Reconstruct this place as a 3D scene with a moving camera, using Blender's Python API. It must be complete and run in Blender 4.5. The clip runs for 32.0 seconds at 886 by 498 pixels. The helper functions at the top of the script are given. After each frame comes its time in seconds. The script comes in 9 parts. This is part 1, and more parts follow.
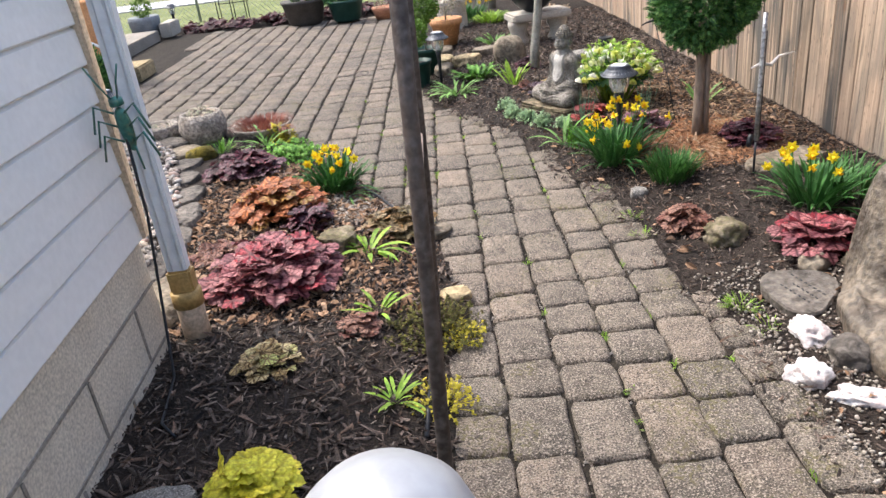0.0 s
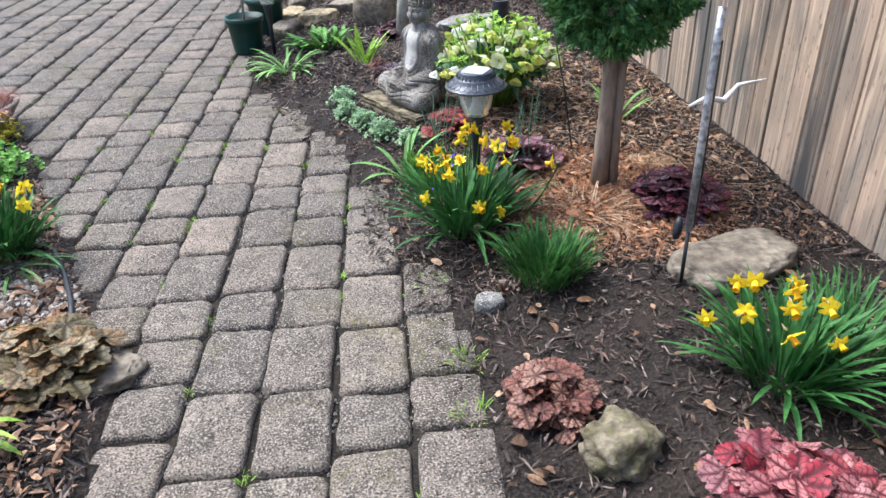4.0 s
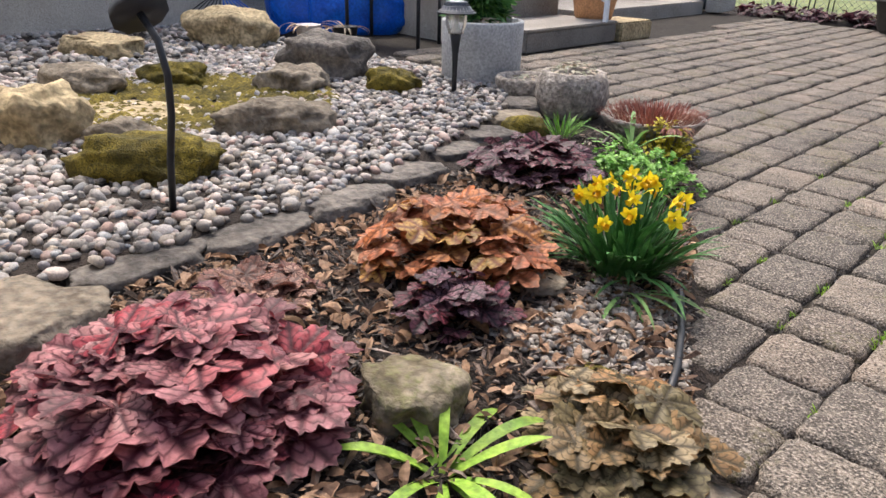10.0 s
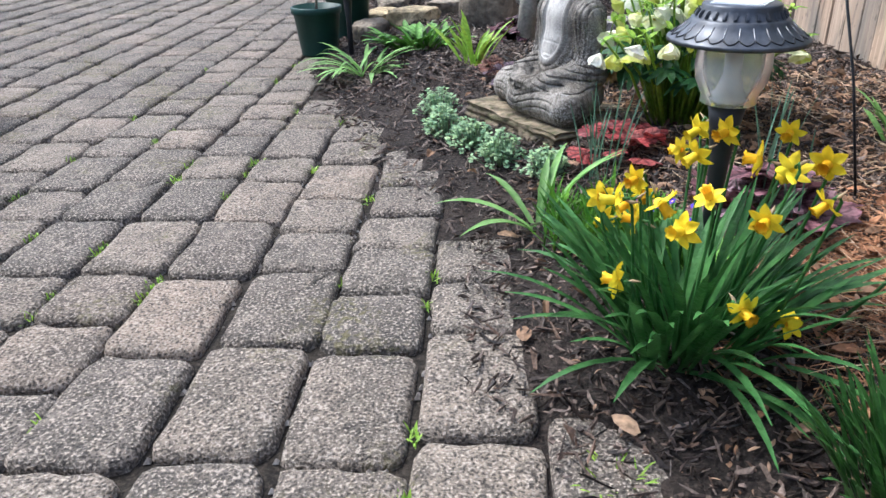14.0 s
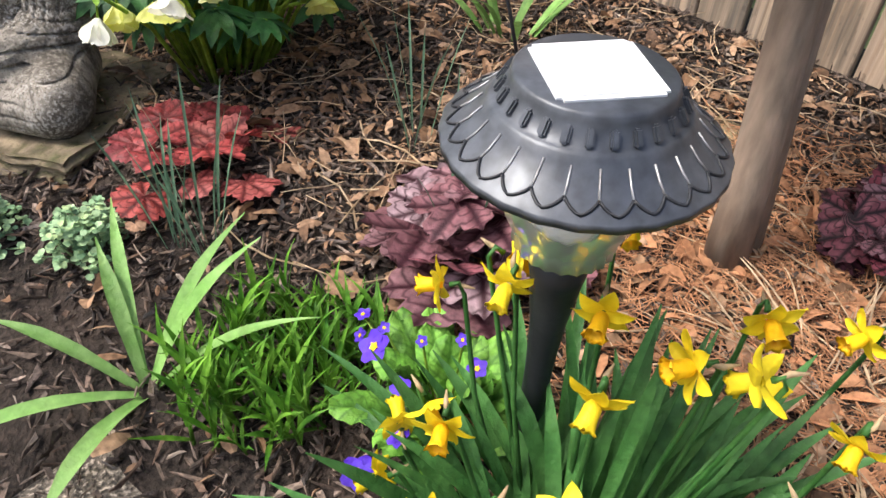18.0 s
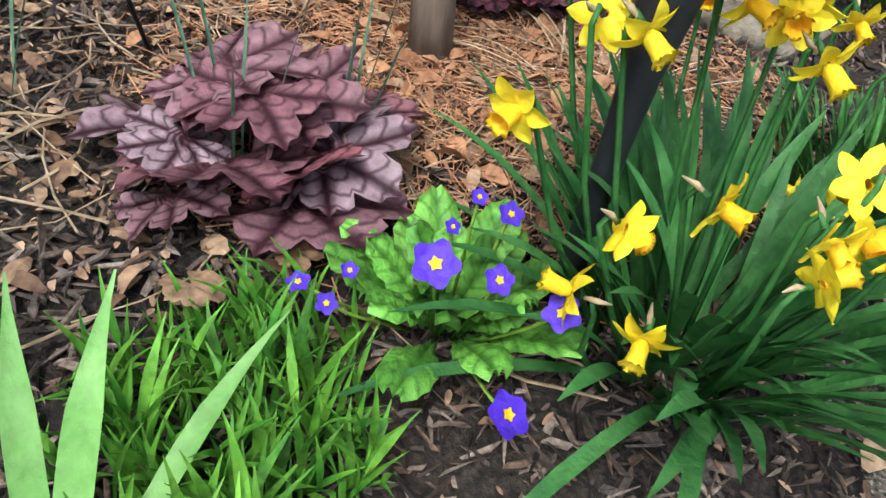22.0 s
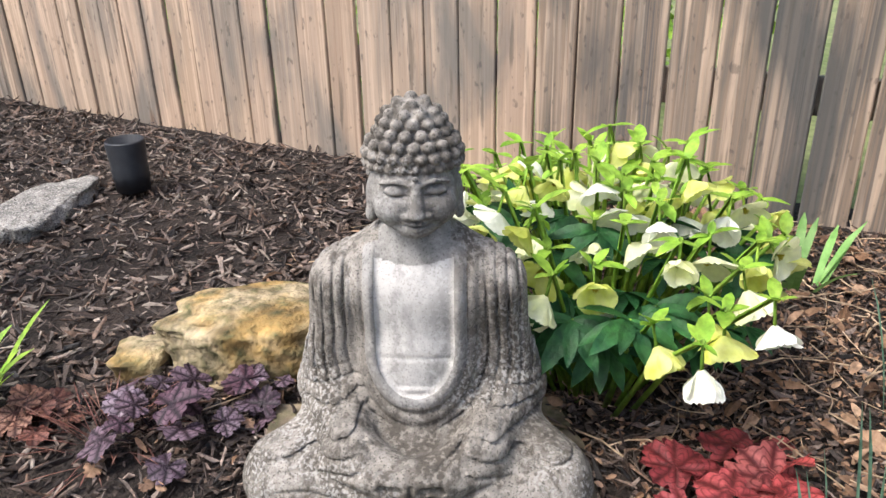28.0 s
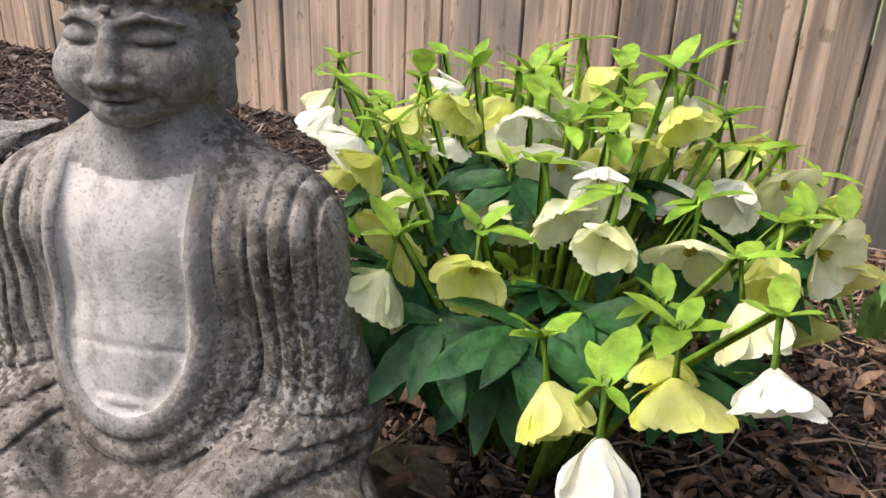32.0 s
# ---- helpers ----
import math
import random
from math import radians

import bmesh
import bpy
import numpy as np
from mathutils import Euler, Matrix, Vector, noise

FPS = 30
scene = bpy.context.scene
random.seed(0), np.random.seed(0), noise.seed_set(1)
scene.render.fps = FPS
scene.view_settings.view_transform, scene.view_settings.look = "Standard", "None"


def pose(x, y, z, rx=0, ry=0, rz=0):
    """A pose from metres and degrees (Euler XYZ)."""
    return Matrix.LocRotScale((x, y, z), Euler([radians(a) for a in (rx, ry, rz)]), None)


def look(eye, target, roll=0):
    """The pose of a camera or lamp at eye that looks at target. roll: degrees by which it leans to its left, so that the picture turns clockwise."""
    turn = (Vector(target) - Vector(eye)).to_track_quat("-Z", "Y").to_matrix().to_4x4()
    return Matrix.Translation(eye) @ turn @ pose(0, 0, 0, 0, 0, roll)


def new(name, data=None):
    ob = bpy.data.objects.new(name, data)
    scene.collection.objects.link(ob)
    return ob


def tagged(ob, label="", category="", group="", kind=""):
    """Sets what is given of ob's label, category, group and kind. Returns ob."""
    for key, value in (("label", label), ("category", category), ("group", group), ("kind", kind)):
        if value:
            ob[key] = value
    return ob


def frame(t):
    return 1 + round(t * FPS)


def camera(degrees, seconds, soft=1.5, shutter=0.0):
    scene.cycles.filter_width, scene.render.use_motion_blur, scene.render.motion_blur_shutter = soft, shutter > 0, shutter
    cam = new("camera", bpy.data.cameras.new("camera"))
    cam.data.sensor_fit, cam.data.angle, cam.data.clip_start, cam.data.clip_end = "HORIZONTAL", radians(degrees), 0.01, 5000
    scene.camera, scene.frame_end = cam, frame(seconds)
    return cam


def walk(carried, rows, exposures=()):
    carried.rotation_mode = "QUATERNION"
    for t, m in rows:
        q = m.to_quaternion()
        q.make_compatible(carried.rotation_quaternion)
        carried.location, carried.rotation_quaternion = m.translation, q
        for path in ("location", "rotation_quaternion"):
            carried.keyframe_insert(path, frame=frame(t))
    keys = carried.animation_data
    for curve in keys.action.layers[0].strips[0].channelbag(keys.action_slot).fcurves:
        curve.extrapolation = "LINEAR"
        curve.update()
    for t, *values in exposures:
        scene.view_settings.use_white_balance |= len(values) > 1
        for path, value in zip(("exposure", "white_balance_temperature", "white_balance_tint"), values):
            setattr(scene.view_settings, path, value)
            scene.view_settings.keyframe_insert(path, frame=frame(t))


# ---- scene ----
cam = camera(62.25, 32.0)
PATH = [  # seconds, eye, target, roll
    (0.0, (0.000, -0.000, 1.436), (-0.001, 1.809, 0.584), -6.88),
    (0.5, (0.076, -0.077, 1.434), (0.178, 1.737, 0.597), -7.16),
    (1.0, (0.270, 0.057, 1.415), (0.467, 1.856, 0.563), -6.25),
    (1.5, (0.404, 0.243, 1.411), (0.625, 2.035, 0.550), -3.15),
    (2.0, (0.451, 0.444, 1.383), (0.663, 2.222, 0.492), -0.97),
    (2.5, (0.535, 0.705, 1.355), (0.697, 2.469, 0.427), -3.09),
    (4.5, (0.715, 1.972, 1.216), (0.888, 3.675, 0.182), -1.13),
    (5.0, (0.709, 2.292, 1.198), (0.885, 3.988, 0.153), 0.34),
    (5.5, (0.678, 2.508, 1.185), (0.840, 4.215, 0.155), 0.96),
    (6.0, (0.664, 2.641, 1.172), (0.828, 4.379, 0.197), 1.24),
    (6.5, (0.653, 2.683, 1.006), (0.838, 4.488, 0.164), 0.93),
    (7.0, (0.641, 2.664, 0.917), (0.799, 4.511, 0.167), -0.40),
    (7.5, (0.607, 2.644, 0.911), (0.579, 4.513, 0.198), 0.16),
    (8.0, (0.441, 2.573, 0.897), (0.031, 4.401, 0.196), 0.45),
    (8.5, (0.339, 2.501, 0.893), (-0.394, 4.226, 0.195), -0.04),
    (9.0, (0.316, 2.452, 0.872), (-0.645, 4.056, 0.164), 0.26),
    (9.5, (0.294, 2.371, 0.845), (-0.834, 3.849, 0.108), 1.34),
    (10.0, (0.268, 2.311, 0.818), (-0.974, 3.670, 0.036), 1.70),
    (10.5, (0.259, 2.311, 0.810), (-1.024, 3.610, -0.005), 0.72),
    (11.0, (0.260, 2.385, 0.810), (-0.989, 3.710, -0.017), -1.04),
    (11.5, (0.243, 2.527, 0.795), (-0.927, 3.924, -0.030), -2.65),
    (12.0, (0.215, 2.617, 0.764), (-0.866, 4.084, -0.062), -3.96),
    (12.5, (0.242, 2.683, 0.728), (-0.711, 4.230, -0.108), -4.63),
    (13.0, (0.337, 2.716, 0.736), (-0.383, 4.377, -0.114), -4.43),
    (13.5, (0.487, 2.771, 0.725), (0.109, 4.540, -0.128), -3.04),
    (14.0, (0.644, 2.811, 0.702), (0.594, 4.607, -0.177), -1.46),
    (14.5, (0.696, 2.844, 0.653), (0.914, 4.635, -0.210), 0.61),
    (16.5, (0.697, 3.023, 0.869), (1.365, 4.460, -0.351), -3.68),
    (17.0, (0.738, 3.204, 0.869), (1.520, 4.612, -0.318), -2.18),
    (17.5, (0.679, 3.413, 0.858), (1.623, 4.690, -0.359), -1.36),
    (18.0, (0.682, 3.671, 0.775), (1.729, 4.723, -0.565), 2.68),
    (18.5, (0.711, 3.873, 0.725), (1.830, 4.690, -0.718), 3.99),
    (19.0, (0.683, 3.980, 0.689), (1.933, 4.452, -0.799), 6.91),
    (19.5, (0.720, 4.043, 0.637), (1.932, 4.186, -0.947), 6.17),
    (20.0, (0.741, 4.120, 0.638), (1.920, 3.968, -0.971), 8.03),
    (20.5, (0.671, 4.178, 0.627), (1.878, 3.791, -0.920), 10.10),
    (21.0, (0.648, 4.174, 0.579), (1.943, 3.656, -0.855), 10.54),
    (21.5, (0.614, 4.196, 0.543), (1.984, 3.626, -0.797), 11.30),
    (22.0, (0.613, 4.212, 0.541), (2.030, 3.634, -0.747), 11.92),
    (22.5, (0.607, 4.245, 0.653), (2.030, 3.697, -0.641), 11.71),
    (23.0, (0.580, 4.247, 0.740), (1.992, 3.727, -0.577), 11.47),
    (23.5, (0.531, 4.237, 0.834), (1.921, 3.792, -0.534), 11.30),
    (24.0, (0.485, 4.279, 0.880), (1.867, 4.004, -0.540), 11.18),
    (24.5, (0.449, 4.364, 0.892), (1.818, 4.349, -0.566), 9.81),
    (25.0, (0.412, 4.420, 0.890), (1.748, 4.643, -0.581), 7.87),
    (25.5, (0.329, 4.492, 0.896), (1.647, 4.920, -0.546), 5.58),
    (26.0, (0.208, 4.575, 0.877), (1.583, 5.157, -0.454), 4.89),
    (26.5, (0.184, 4.580, 0.824), (1.641, 5.309, -0.337), 3.71),
    (28.5, (0.294, 4.570, 0.774), (1.907, 5.467, 0.003), -1.96),
    (29.0, (0.328, 4.544, 0.760), (1.939, 5.453, -0.001), -3.22),
    (29.5, (0.415, 4.538, 0.767), (1.938, 5.622, 0.055), -8.31),
    (30.0, (0.519, 4.591, 0.733), (2.075, 5.720, 0.180), -3.02),
    (30.5, (0.592, 4.570, 0.698), (2.150, 5.727, 0.216), 0.90),
    (31.0, (0.648, 4.544, 0.634), (2.174, 5.704, 0.065), 1.31),
    (31.5, (0.671, 4.537, 0.587), (2.165, 5.682, -0.090), 1.73),
    (32.0, (0.684, 4.535, 0.565), (2.163, 5.653, -0.185), 2.24),
]
walk(cam, [(t, look(eye, target, roll)) for t, eye, target, roll in PATH], [
    (0.0, 1.3, 6150, 10), (1.0, 1.15, 6050, 10), (5.0, 1.35, 5350, 7), (8.0, 1.32, 5750, 8), (9.0, 1.15, 6250, 11), (11.0, 1.0, 6250, 11), (13.0, 1.1, 5900, 9), (14.0, 1.22, 5450, 8), (17.0, 1.3, 5800, 9), (18.0, 1.2, 6250, 10),
    (19.0, 1.1, 7200, 10), (20.0, 1.0, 6400, 6), (21.0, 0.98, 5400, 0), (22.0, 0.98, 5500, 0), (23.0, 1.0, 6700, 7), (24.0, 1.02, 7200, 12), (25.0, 1.1, 6300, 11), (26.0, 1.15, 5700, 9), (29.0, 1.05, 6000, 11), (31.0, 0.87, 6100, 13), (32.0, 0.86, 6200, 14)])

# ---- light: bright sky with a veiled sun ----
world = bpy.data.worlds.new("world")
scene.world = world
world.use_nodes = True
wn = world.node_tree.nodes
sky = wn.new("ShaderNodeTexSky")
sky.sky_type, sky.sun_disc, sky.sun_elevation, sky.sun_rotation = "NISHITA", False, radians(58), radians(307)
sky.air_density, sky.dust_density, sky.ozone_density = 1.2, 7.0, 1.0
world.node_tree.links.new(sky.outputs[0], wn["Background"].inputs[0])
wn["Background"].inputs[1].default_value = 0.15
sun = new("sun", bpy.data.lights.new("sun", "SUN"))
sun.data.energy, sun.data.angle, sun.data.color = 1.35, radians(14), (1.0, 0.95, 0.87)
sun.matrix_world = look((-3.5, 2.65, 7.0), (0, 0, 0))
scene.view_settings.exposure = 1.2


# ---- materials ----
def surf(name, a, b, c=None, scale=6.0, fine=90.0, rough=0.8, bump=0.4, depth=0.004, per="", var=0.25, metal=0.0, spec=0.25, speck=0.0,
         speck_col=(0.7, 0.68, 0.62), trans=0.0, ramp=None, vein=None, stretch=(1, 1, 1), contrast=1.6, mott=0.25, mscale=0.0):
    """Procedural surface: two or three colours mixed at two scales, with relief; per 'object' or 'island' varies the pieces."""
    m = bpy.data.materials.new(name)
    m.use_nodes = True
    nt, ns = m.node_tree, m.node_tree.nodes
    ln = nt.links.new
    bs = ns["Principled BSDF"]

    def node(kind, **kw):
        n = ns.new(kind)
        for k, v in kw.items():
            if k == "op":
                n.operation = v
            elif k == "blend":
                n.blend_type = v
        return n

    def mixed(fac, one, two, blend="MIX"):
        n = ns.new("ShaderNodeMix")
        n.data_type, n.blend_type = "RGBA", blend
        for i, v in ((0, fac), (6, one), (7, two)):
            if hasattr(v, "node"):
                ln(v, n.inputs[i])
            else:
                n.inputs[i].default_value = v if i == 0 else (*v, 1)
        return n.outputs[2]

    geo = ns.new("ShaderNodeNewGeometry")
    mp = ns.new("ShaderNodeMapping")
    mp.inputs["Scale"].default_value = stretch
    ln(geo.outputs["Position"], mp.inputs["Vector"])
    big, small = ns.new("ShaderNodeTexNoise"), ns.new("ShaderNodeTexNoise")
    for n, s, d in ((big, scale, 4.0), (small, fine, 6.0)):
        n.inputs["Scale"].default_value, n.inputs["Detail"].default_value = s, d
        ln(mp.outputs[0], n.inputs["Vector"])

    def spread(out, lo, hi):
        n = ns.new("ShaderNodeMapRange")
        n.inputs[1].default_value, n.inputs[2].default_value = lo, hi
        ln(out, n.inputs[0])
        return n.outputs[0]

    both = node("ShaderNodeMath", op="ADD")
    ln(geo.outputs["Random Per Island"], both.inputs[0])
    ln(ns.new("ShaderNodeObjectInfo").outputs["Random"], both.inputs[1])
    whole = node("ShaderNodeMath", op="FRACT")
    ln(both.outputs[0], whole.inputs[0])
    own = whole.outputs[0]
    w = 0.5 / contrast
    col = mixed(spread(big.outputs[0], 0.5 - w / 2, 0.5 + w / 2), a, b)
    if c:
        col = mixed(spread(small.outputs[0], 0.45, 0.7), col, c)
    if ramp:
        cr = ns.new("ShaderNodeValToRGB")
        cr.color_ramp.elements.remove(cr.color_ramp.elements[1])
        for i, q in enumerate(ramp):
            e = cr.color_ramp.elements[0] if i == 0 else cr.color_ramp.elements.new(i / (len(ramp) - 1))
            e.position, e.color = i / (len(ramp) - 1), (*q, 1)
        if per == "object":
            oi = ns.new("ShaderNodeObjectInfo")
            ln(oi.outputs["Random"], cr.inputs[0])
        else:
            ln(own, cr.inputs[0])
        col = mixed(0.75, col, cr.outputs[0])
    if vein:
        uv = ns.new("ShaderNodeUVMap")
        sep = ns.new("ShaderNodeSeparateXYZ")
        ln(uv.outputs[0], sep.inputs[0])
        # main veins run out along the lobes, side veins branch off them
        def calc(op, one, two):
            n = node("ShaderNodeMath", op=op)
            for i, v in enumerate((one, two)):
                if hasattr(v, "node"):
                    ln(v, n.inputs[i])
                else:
                    n.inputs[i].default_value = v
            return n.outputs[0]

        pp = calc("PINGPONG", sep.outputs[0], 0.5)
        side = calc("PINGPONG", calc("SUBTRACT", calc("MULTIPLY", sep.outputs[1], 3.6), calc("MULTIPLY", pp, 2.4)), 0.5)
        col = mixed(calc("MULTIPLY", spread(side, 0.20, 0.02), vein[1] * 0.8), col, vein[0])
        col = mixed(calc("MULTIPLY", spread(calc("MULTIPLY", pp, sep.outputs[1]), 0.15, 0.02), vein[1]), col, vein[0])
    hsv = ns.new("ShaderNodeHueSaturation")
    ln(col, hsv.inputs["Color"])
    level = None
    if per:
        rnd = own
        if per == "object":
            rnd = ns.new("ShaderNodeObjectInfo").outputs["Random"]
        n = ns.new("ShaderNodeMapRange")
        n.inputs[3].default_value, n.inputs[4].default_value = 1 - var, 1 + var
        ln(rnd, n.inputs[0])
        level = n.outputs[0]
    if mott:
        mo, mr = ns.new("ShaderNodeTexNoise"), ns.new("ShaderNodeMapRange")
        mo.inputs["Scale"].default_value, mo.inputs["Detail"].default_value = mscale or fine * 1.3, 4.0
        ln(mp.outputs[0], mo.inputs["Vector"])
        ln(mo.outputs[0], mr.inputs[0])
        for i, v in ((1, 0.32), (2, 0.68), (3, 1 - mott), (4, 1 + 0.9 * mott)):
            mr.inputs[i].default_value = v
        if level is None:
            level = mr.outputs[0]
        else:
            times = node("ShaderNodeMath", op="MULTIPLY")
            ln(level, times.inputs[0])
            ln(mr.outputs[0], times.inputs[1])
            level = times.outputs[0]
    if level is not None:
        ln(level, hsv.inputs["Value"])
    col = hsv.outputs[0]
    if speck:
        vo = ns.new("ShaderNodeTexNoise")
        vo.inputs["Scale"].default_value, vo.inputs["Detail"].default_value = fine * 3.2, 2.0
        ln(geo.outputs["Position"], vo.inputs["Vector"])
        col = mixed(spread(vo.outputs[0], 0.56, 0.66), col, speck_col)
        col = mixed(spread(vo.outputs[0], 0.44, 0.34), col, tuple(v * 0.35 for v in a))
    ln(col, bs.inputs["Base Color"])
    bs.inputs["Roughness"].default_value, bs.inputs["Metallic"].default_value = rough, metal
    bs.inputs["Specular IOR Level"].default_value = spec
    if bump:
        bp = ns.new("ShaderNodeBump")
        bp.inputs["Strength"].default_value, bp.inputs["Distance"].default_value = bump, depth
        ln(small.outputs[0], bp.inputs["Height"])
        ln(bp.outputs[0], bs.inputs["Normal"])
    if trans:
        tl, mx = ns.new("ShaderNodeBsdfTranslucent"), ns.new("ShaderNodeMixShader")
        ln(col, tl.inputs[0])
        mx.inputs[0].default_value = trans
        ln(bs.outputs[0], mx.inputs[1])
        ln(tl.outputs[0], mx.inputs[2])
        ln(mx.outputs[0], ns["Material Output"].inputs[0])
    return m


class Graph:
    """A short way to wire a procedural material node by node."""

    def __init__(self, name):
        self.m = bpy.data.materials.new(name)
        self.m.use_nodes = True
        self.ns, self.ln = self.m.node_tree.nodes, self.m.node_tree.links.new
        self.bs = self.ns["Principled BSDF"]
        self.geo = self.ns.new("ShaderNodeNewGeometry")

    def plug(self, socket, v):
        if hasattr(v, "node"):
            self.ln(v, socket)
        else:
            socket.default_value = (*v, 1) if isinstance(v, tuple) and len(v) == 3 and socket.type == "RGBA" else v

    def noise(self, scale, detail=4.0, stretch=(1, 1, 1), shift=0.0, distort=0.0):
        mp, n = self.ns.new("ShaderNodeMapping"), self.ns.new("ShaderNodeTexNoise")
        mp.inputs["Scale"].default_value, mp.inputs["Location"].default_value = stretch, (shift, shift * 0.7, shift * 1.3)
        n.inputs["Scale"].default_value, n.inputs["Detail"].default_value, n.inputs["Distortion"].default_value = scale, detail, distort
        self.ln(self.geo.outputs["Position"], mp.inputs[0])
        self.ln(mp.outputs[0], n.inputs["Vector"])
        return n.outputs[0]

    def random(self):
        return self.ns.new("ShaderNodeObjectInfo").outputs["Random"]

    def island(self):
        return self.geo.outputs["Random Per Island"]

    def band(self, out, lo, hi, a=0.0, b=1.0):
        n = self.ns.new("ShaderNodeMapRange")
        for i, v in ((1, lo), (2, hi), (3, a), (4, b)):
            n.inputs[i].default_value = v
        self.ln(out, n.inputs[0])
        return n.outputs[0]

    def calc(self, op, one, two=0.0):
        n = self.ns.new("ShaderNodeMath")
        n.operation = op
        self.plug(n.inputs[0], one)
        self.plug(n.inputs[1], two)
        return n.outputs[0]

    def mix(self, fac, one, two, blend="MIX"):
        n = self.ns.new("ShaderNodeMix")
        n.data_type, n.blend_type = "RGBA", blend
        for i, v in ((0, fac), (6, one), (7, two)):
            self.plug(n.inputs[i], v)
        return n.outputs[2]

    def pick(self, out, colours):
        cr = self.ns.new("ShaderNodeValToRGB")
        cr.color_ramp.elements.remove(cr.color_ramp.elements[1])
        for i, q in enumerate(colours):
            e = cr.color_ramp.elements[0] if i == 0 else cr.color_ramp.elements.new(i / (len(colours) - 1))
            e.position, e.color = i / (len(colours) - 1), (*q, 1)
        self.ln(out, cr.inputs[0])
        return cr.outputs[0]

    def done(self, col, rough=0.85, bump=None, strength=0.6, depth=0.004, spec=0.4):
        self.ln(col, self.bs.inputs["Base Color"])
        self.plug(self.bs.inputs["Roughness"], rough)
        self.bs.inputs["Specular IOR Level"].default_value = spec
        if bump is not None:
            bp = self.ns.new("ShaderNodeBump")
            bp.inputs["Strength"].default_value, bp.inputs["Distance"].default_value = strength, depth
            self.ln(bump, bp.inputs["Height"])
            self.ln(bp.outputs[0], self.bs.inputs["Normal"])
        return self.m


def paver_surface(name, pieces):
    """Tumbled concrete: a tint for each paver, dark soiling in patches, pale and dark aggregate grains."""
    g = Graph(name)
    own = g.random() if pieces == "object" else g.island()
    col = g.pick(own, [(0.119, 0.100, 0.081), (0.215, 0.176, 0.137), (0.158, 0.131, 0.106), (0.250, 0.197, 0.150), (0.132, 0.113, 0.094), (0.197, 0.164, 0.130), (0.104, 0.090, 0.075), (0.180, 0.143, 0.112)])
    col = g.mix(g.band(g.noise(9, 5), 0.46, 0.64, 0.0, 0.62), col, (0.061, 0.053, 0.042))
    col = g.mix(g.band(g.noise(34, 5, shift=3.0), 0.50, 0.66, 0.0, 0.55), col, (0.052, 0.045, 0.037))
    col = g.mix(g.band(g.noise(26, 4, shift=9.0), 0.54, 0.70, 0.0, 0.5), col, (0.272, 0.226, 0.181))
    grain = g.noise(190, 3)
    col = g.mix(g.band(grain, 0.555, 0.62, 0.0, 0.85), col, (0.378, 0.324, 0.266))
    col = g.mix(g.band(grain, 0.455, 0.39, 0.0, 0.88), col, (0.031, 0.026, 0.021))
    moss = g.calc("MULTIPLY", g.band(g.noise(5, 3, shift=21.0), 0.56, 0.66), g.band(g.noise(70, 3, shift=5.0), 0.48, 0.60, 0.0, 0.6))
    col = g.mix(moss, col, (0.114, 0.102, 0.031))
    return g.done(col, 0.9, g.calc("ADD", grain, g.calc("MULTIPLY", g.noise(60, 4), 1.2)), 1.0, 0.009)


def statue_surface(name, pale, dark, lo, hi, lichen, pits, relief=0.65, streak=0.0):
    """Cast stone: weathering that runs down in broad streaks, finely pitted, with white lichen specks in patches."""
    g = Graph(name)
    col = g.mix(g.band(g.noise(10, 6, (1, 1, 0.45), 1.0, 0.6), lo, hi), pale, dark)
    col = g.mix(g.band(g.noise(46, 6, (1, 1, 0.5), 4.0), 0.46, 0.64, 0.0, 0.7), col, tuple(0.5 * q for q in pale))
    col = g.mix(g.band(g.noise(62, 5, (1, 1, 0.10), 13.0), 0.49, 0.60, 0.0, streak), col, dark)
    col = g.mix(g.band(g.noise(130, 4, shift=9.0), 0.50, 0.62, 0.0, 0.35), col, tuple(min(1.0, 1.35 * q) for q in pale))
    col = g.mix(g.band(g.noise(380, 3, shift=2.0), 0.56, 0.66, 0.0, pits), col, (0.040, 0.036, 0.030))
    spots = g.calc("MULTIPLY", g.band(g.noise(9, 4, shift=8.0), 0.46, 0.60), g.band(g.noise(210, 4, shift=6.0), 0.52, 0.58))
    col = g.mix(g.calc("MULTIPLY", spots, lichen), col, (0.50, 0.485, 0.45))
    return g.done(col, 0.92, g.calc("ADD", g.noise(300, 3), g.calc("MULTIPLY", g.noise(110, 4), 1.5)), relief, 0.0018, 0.3)


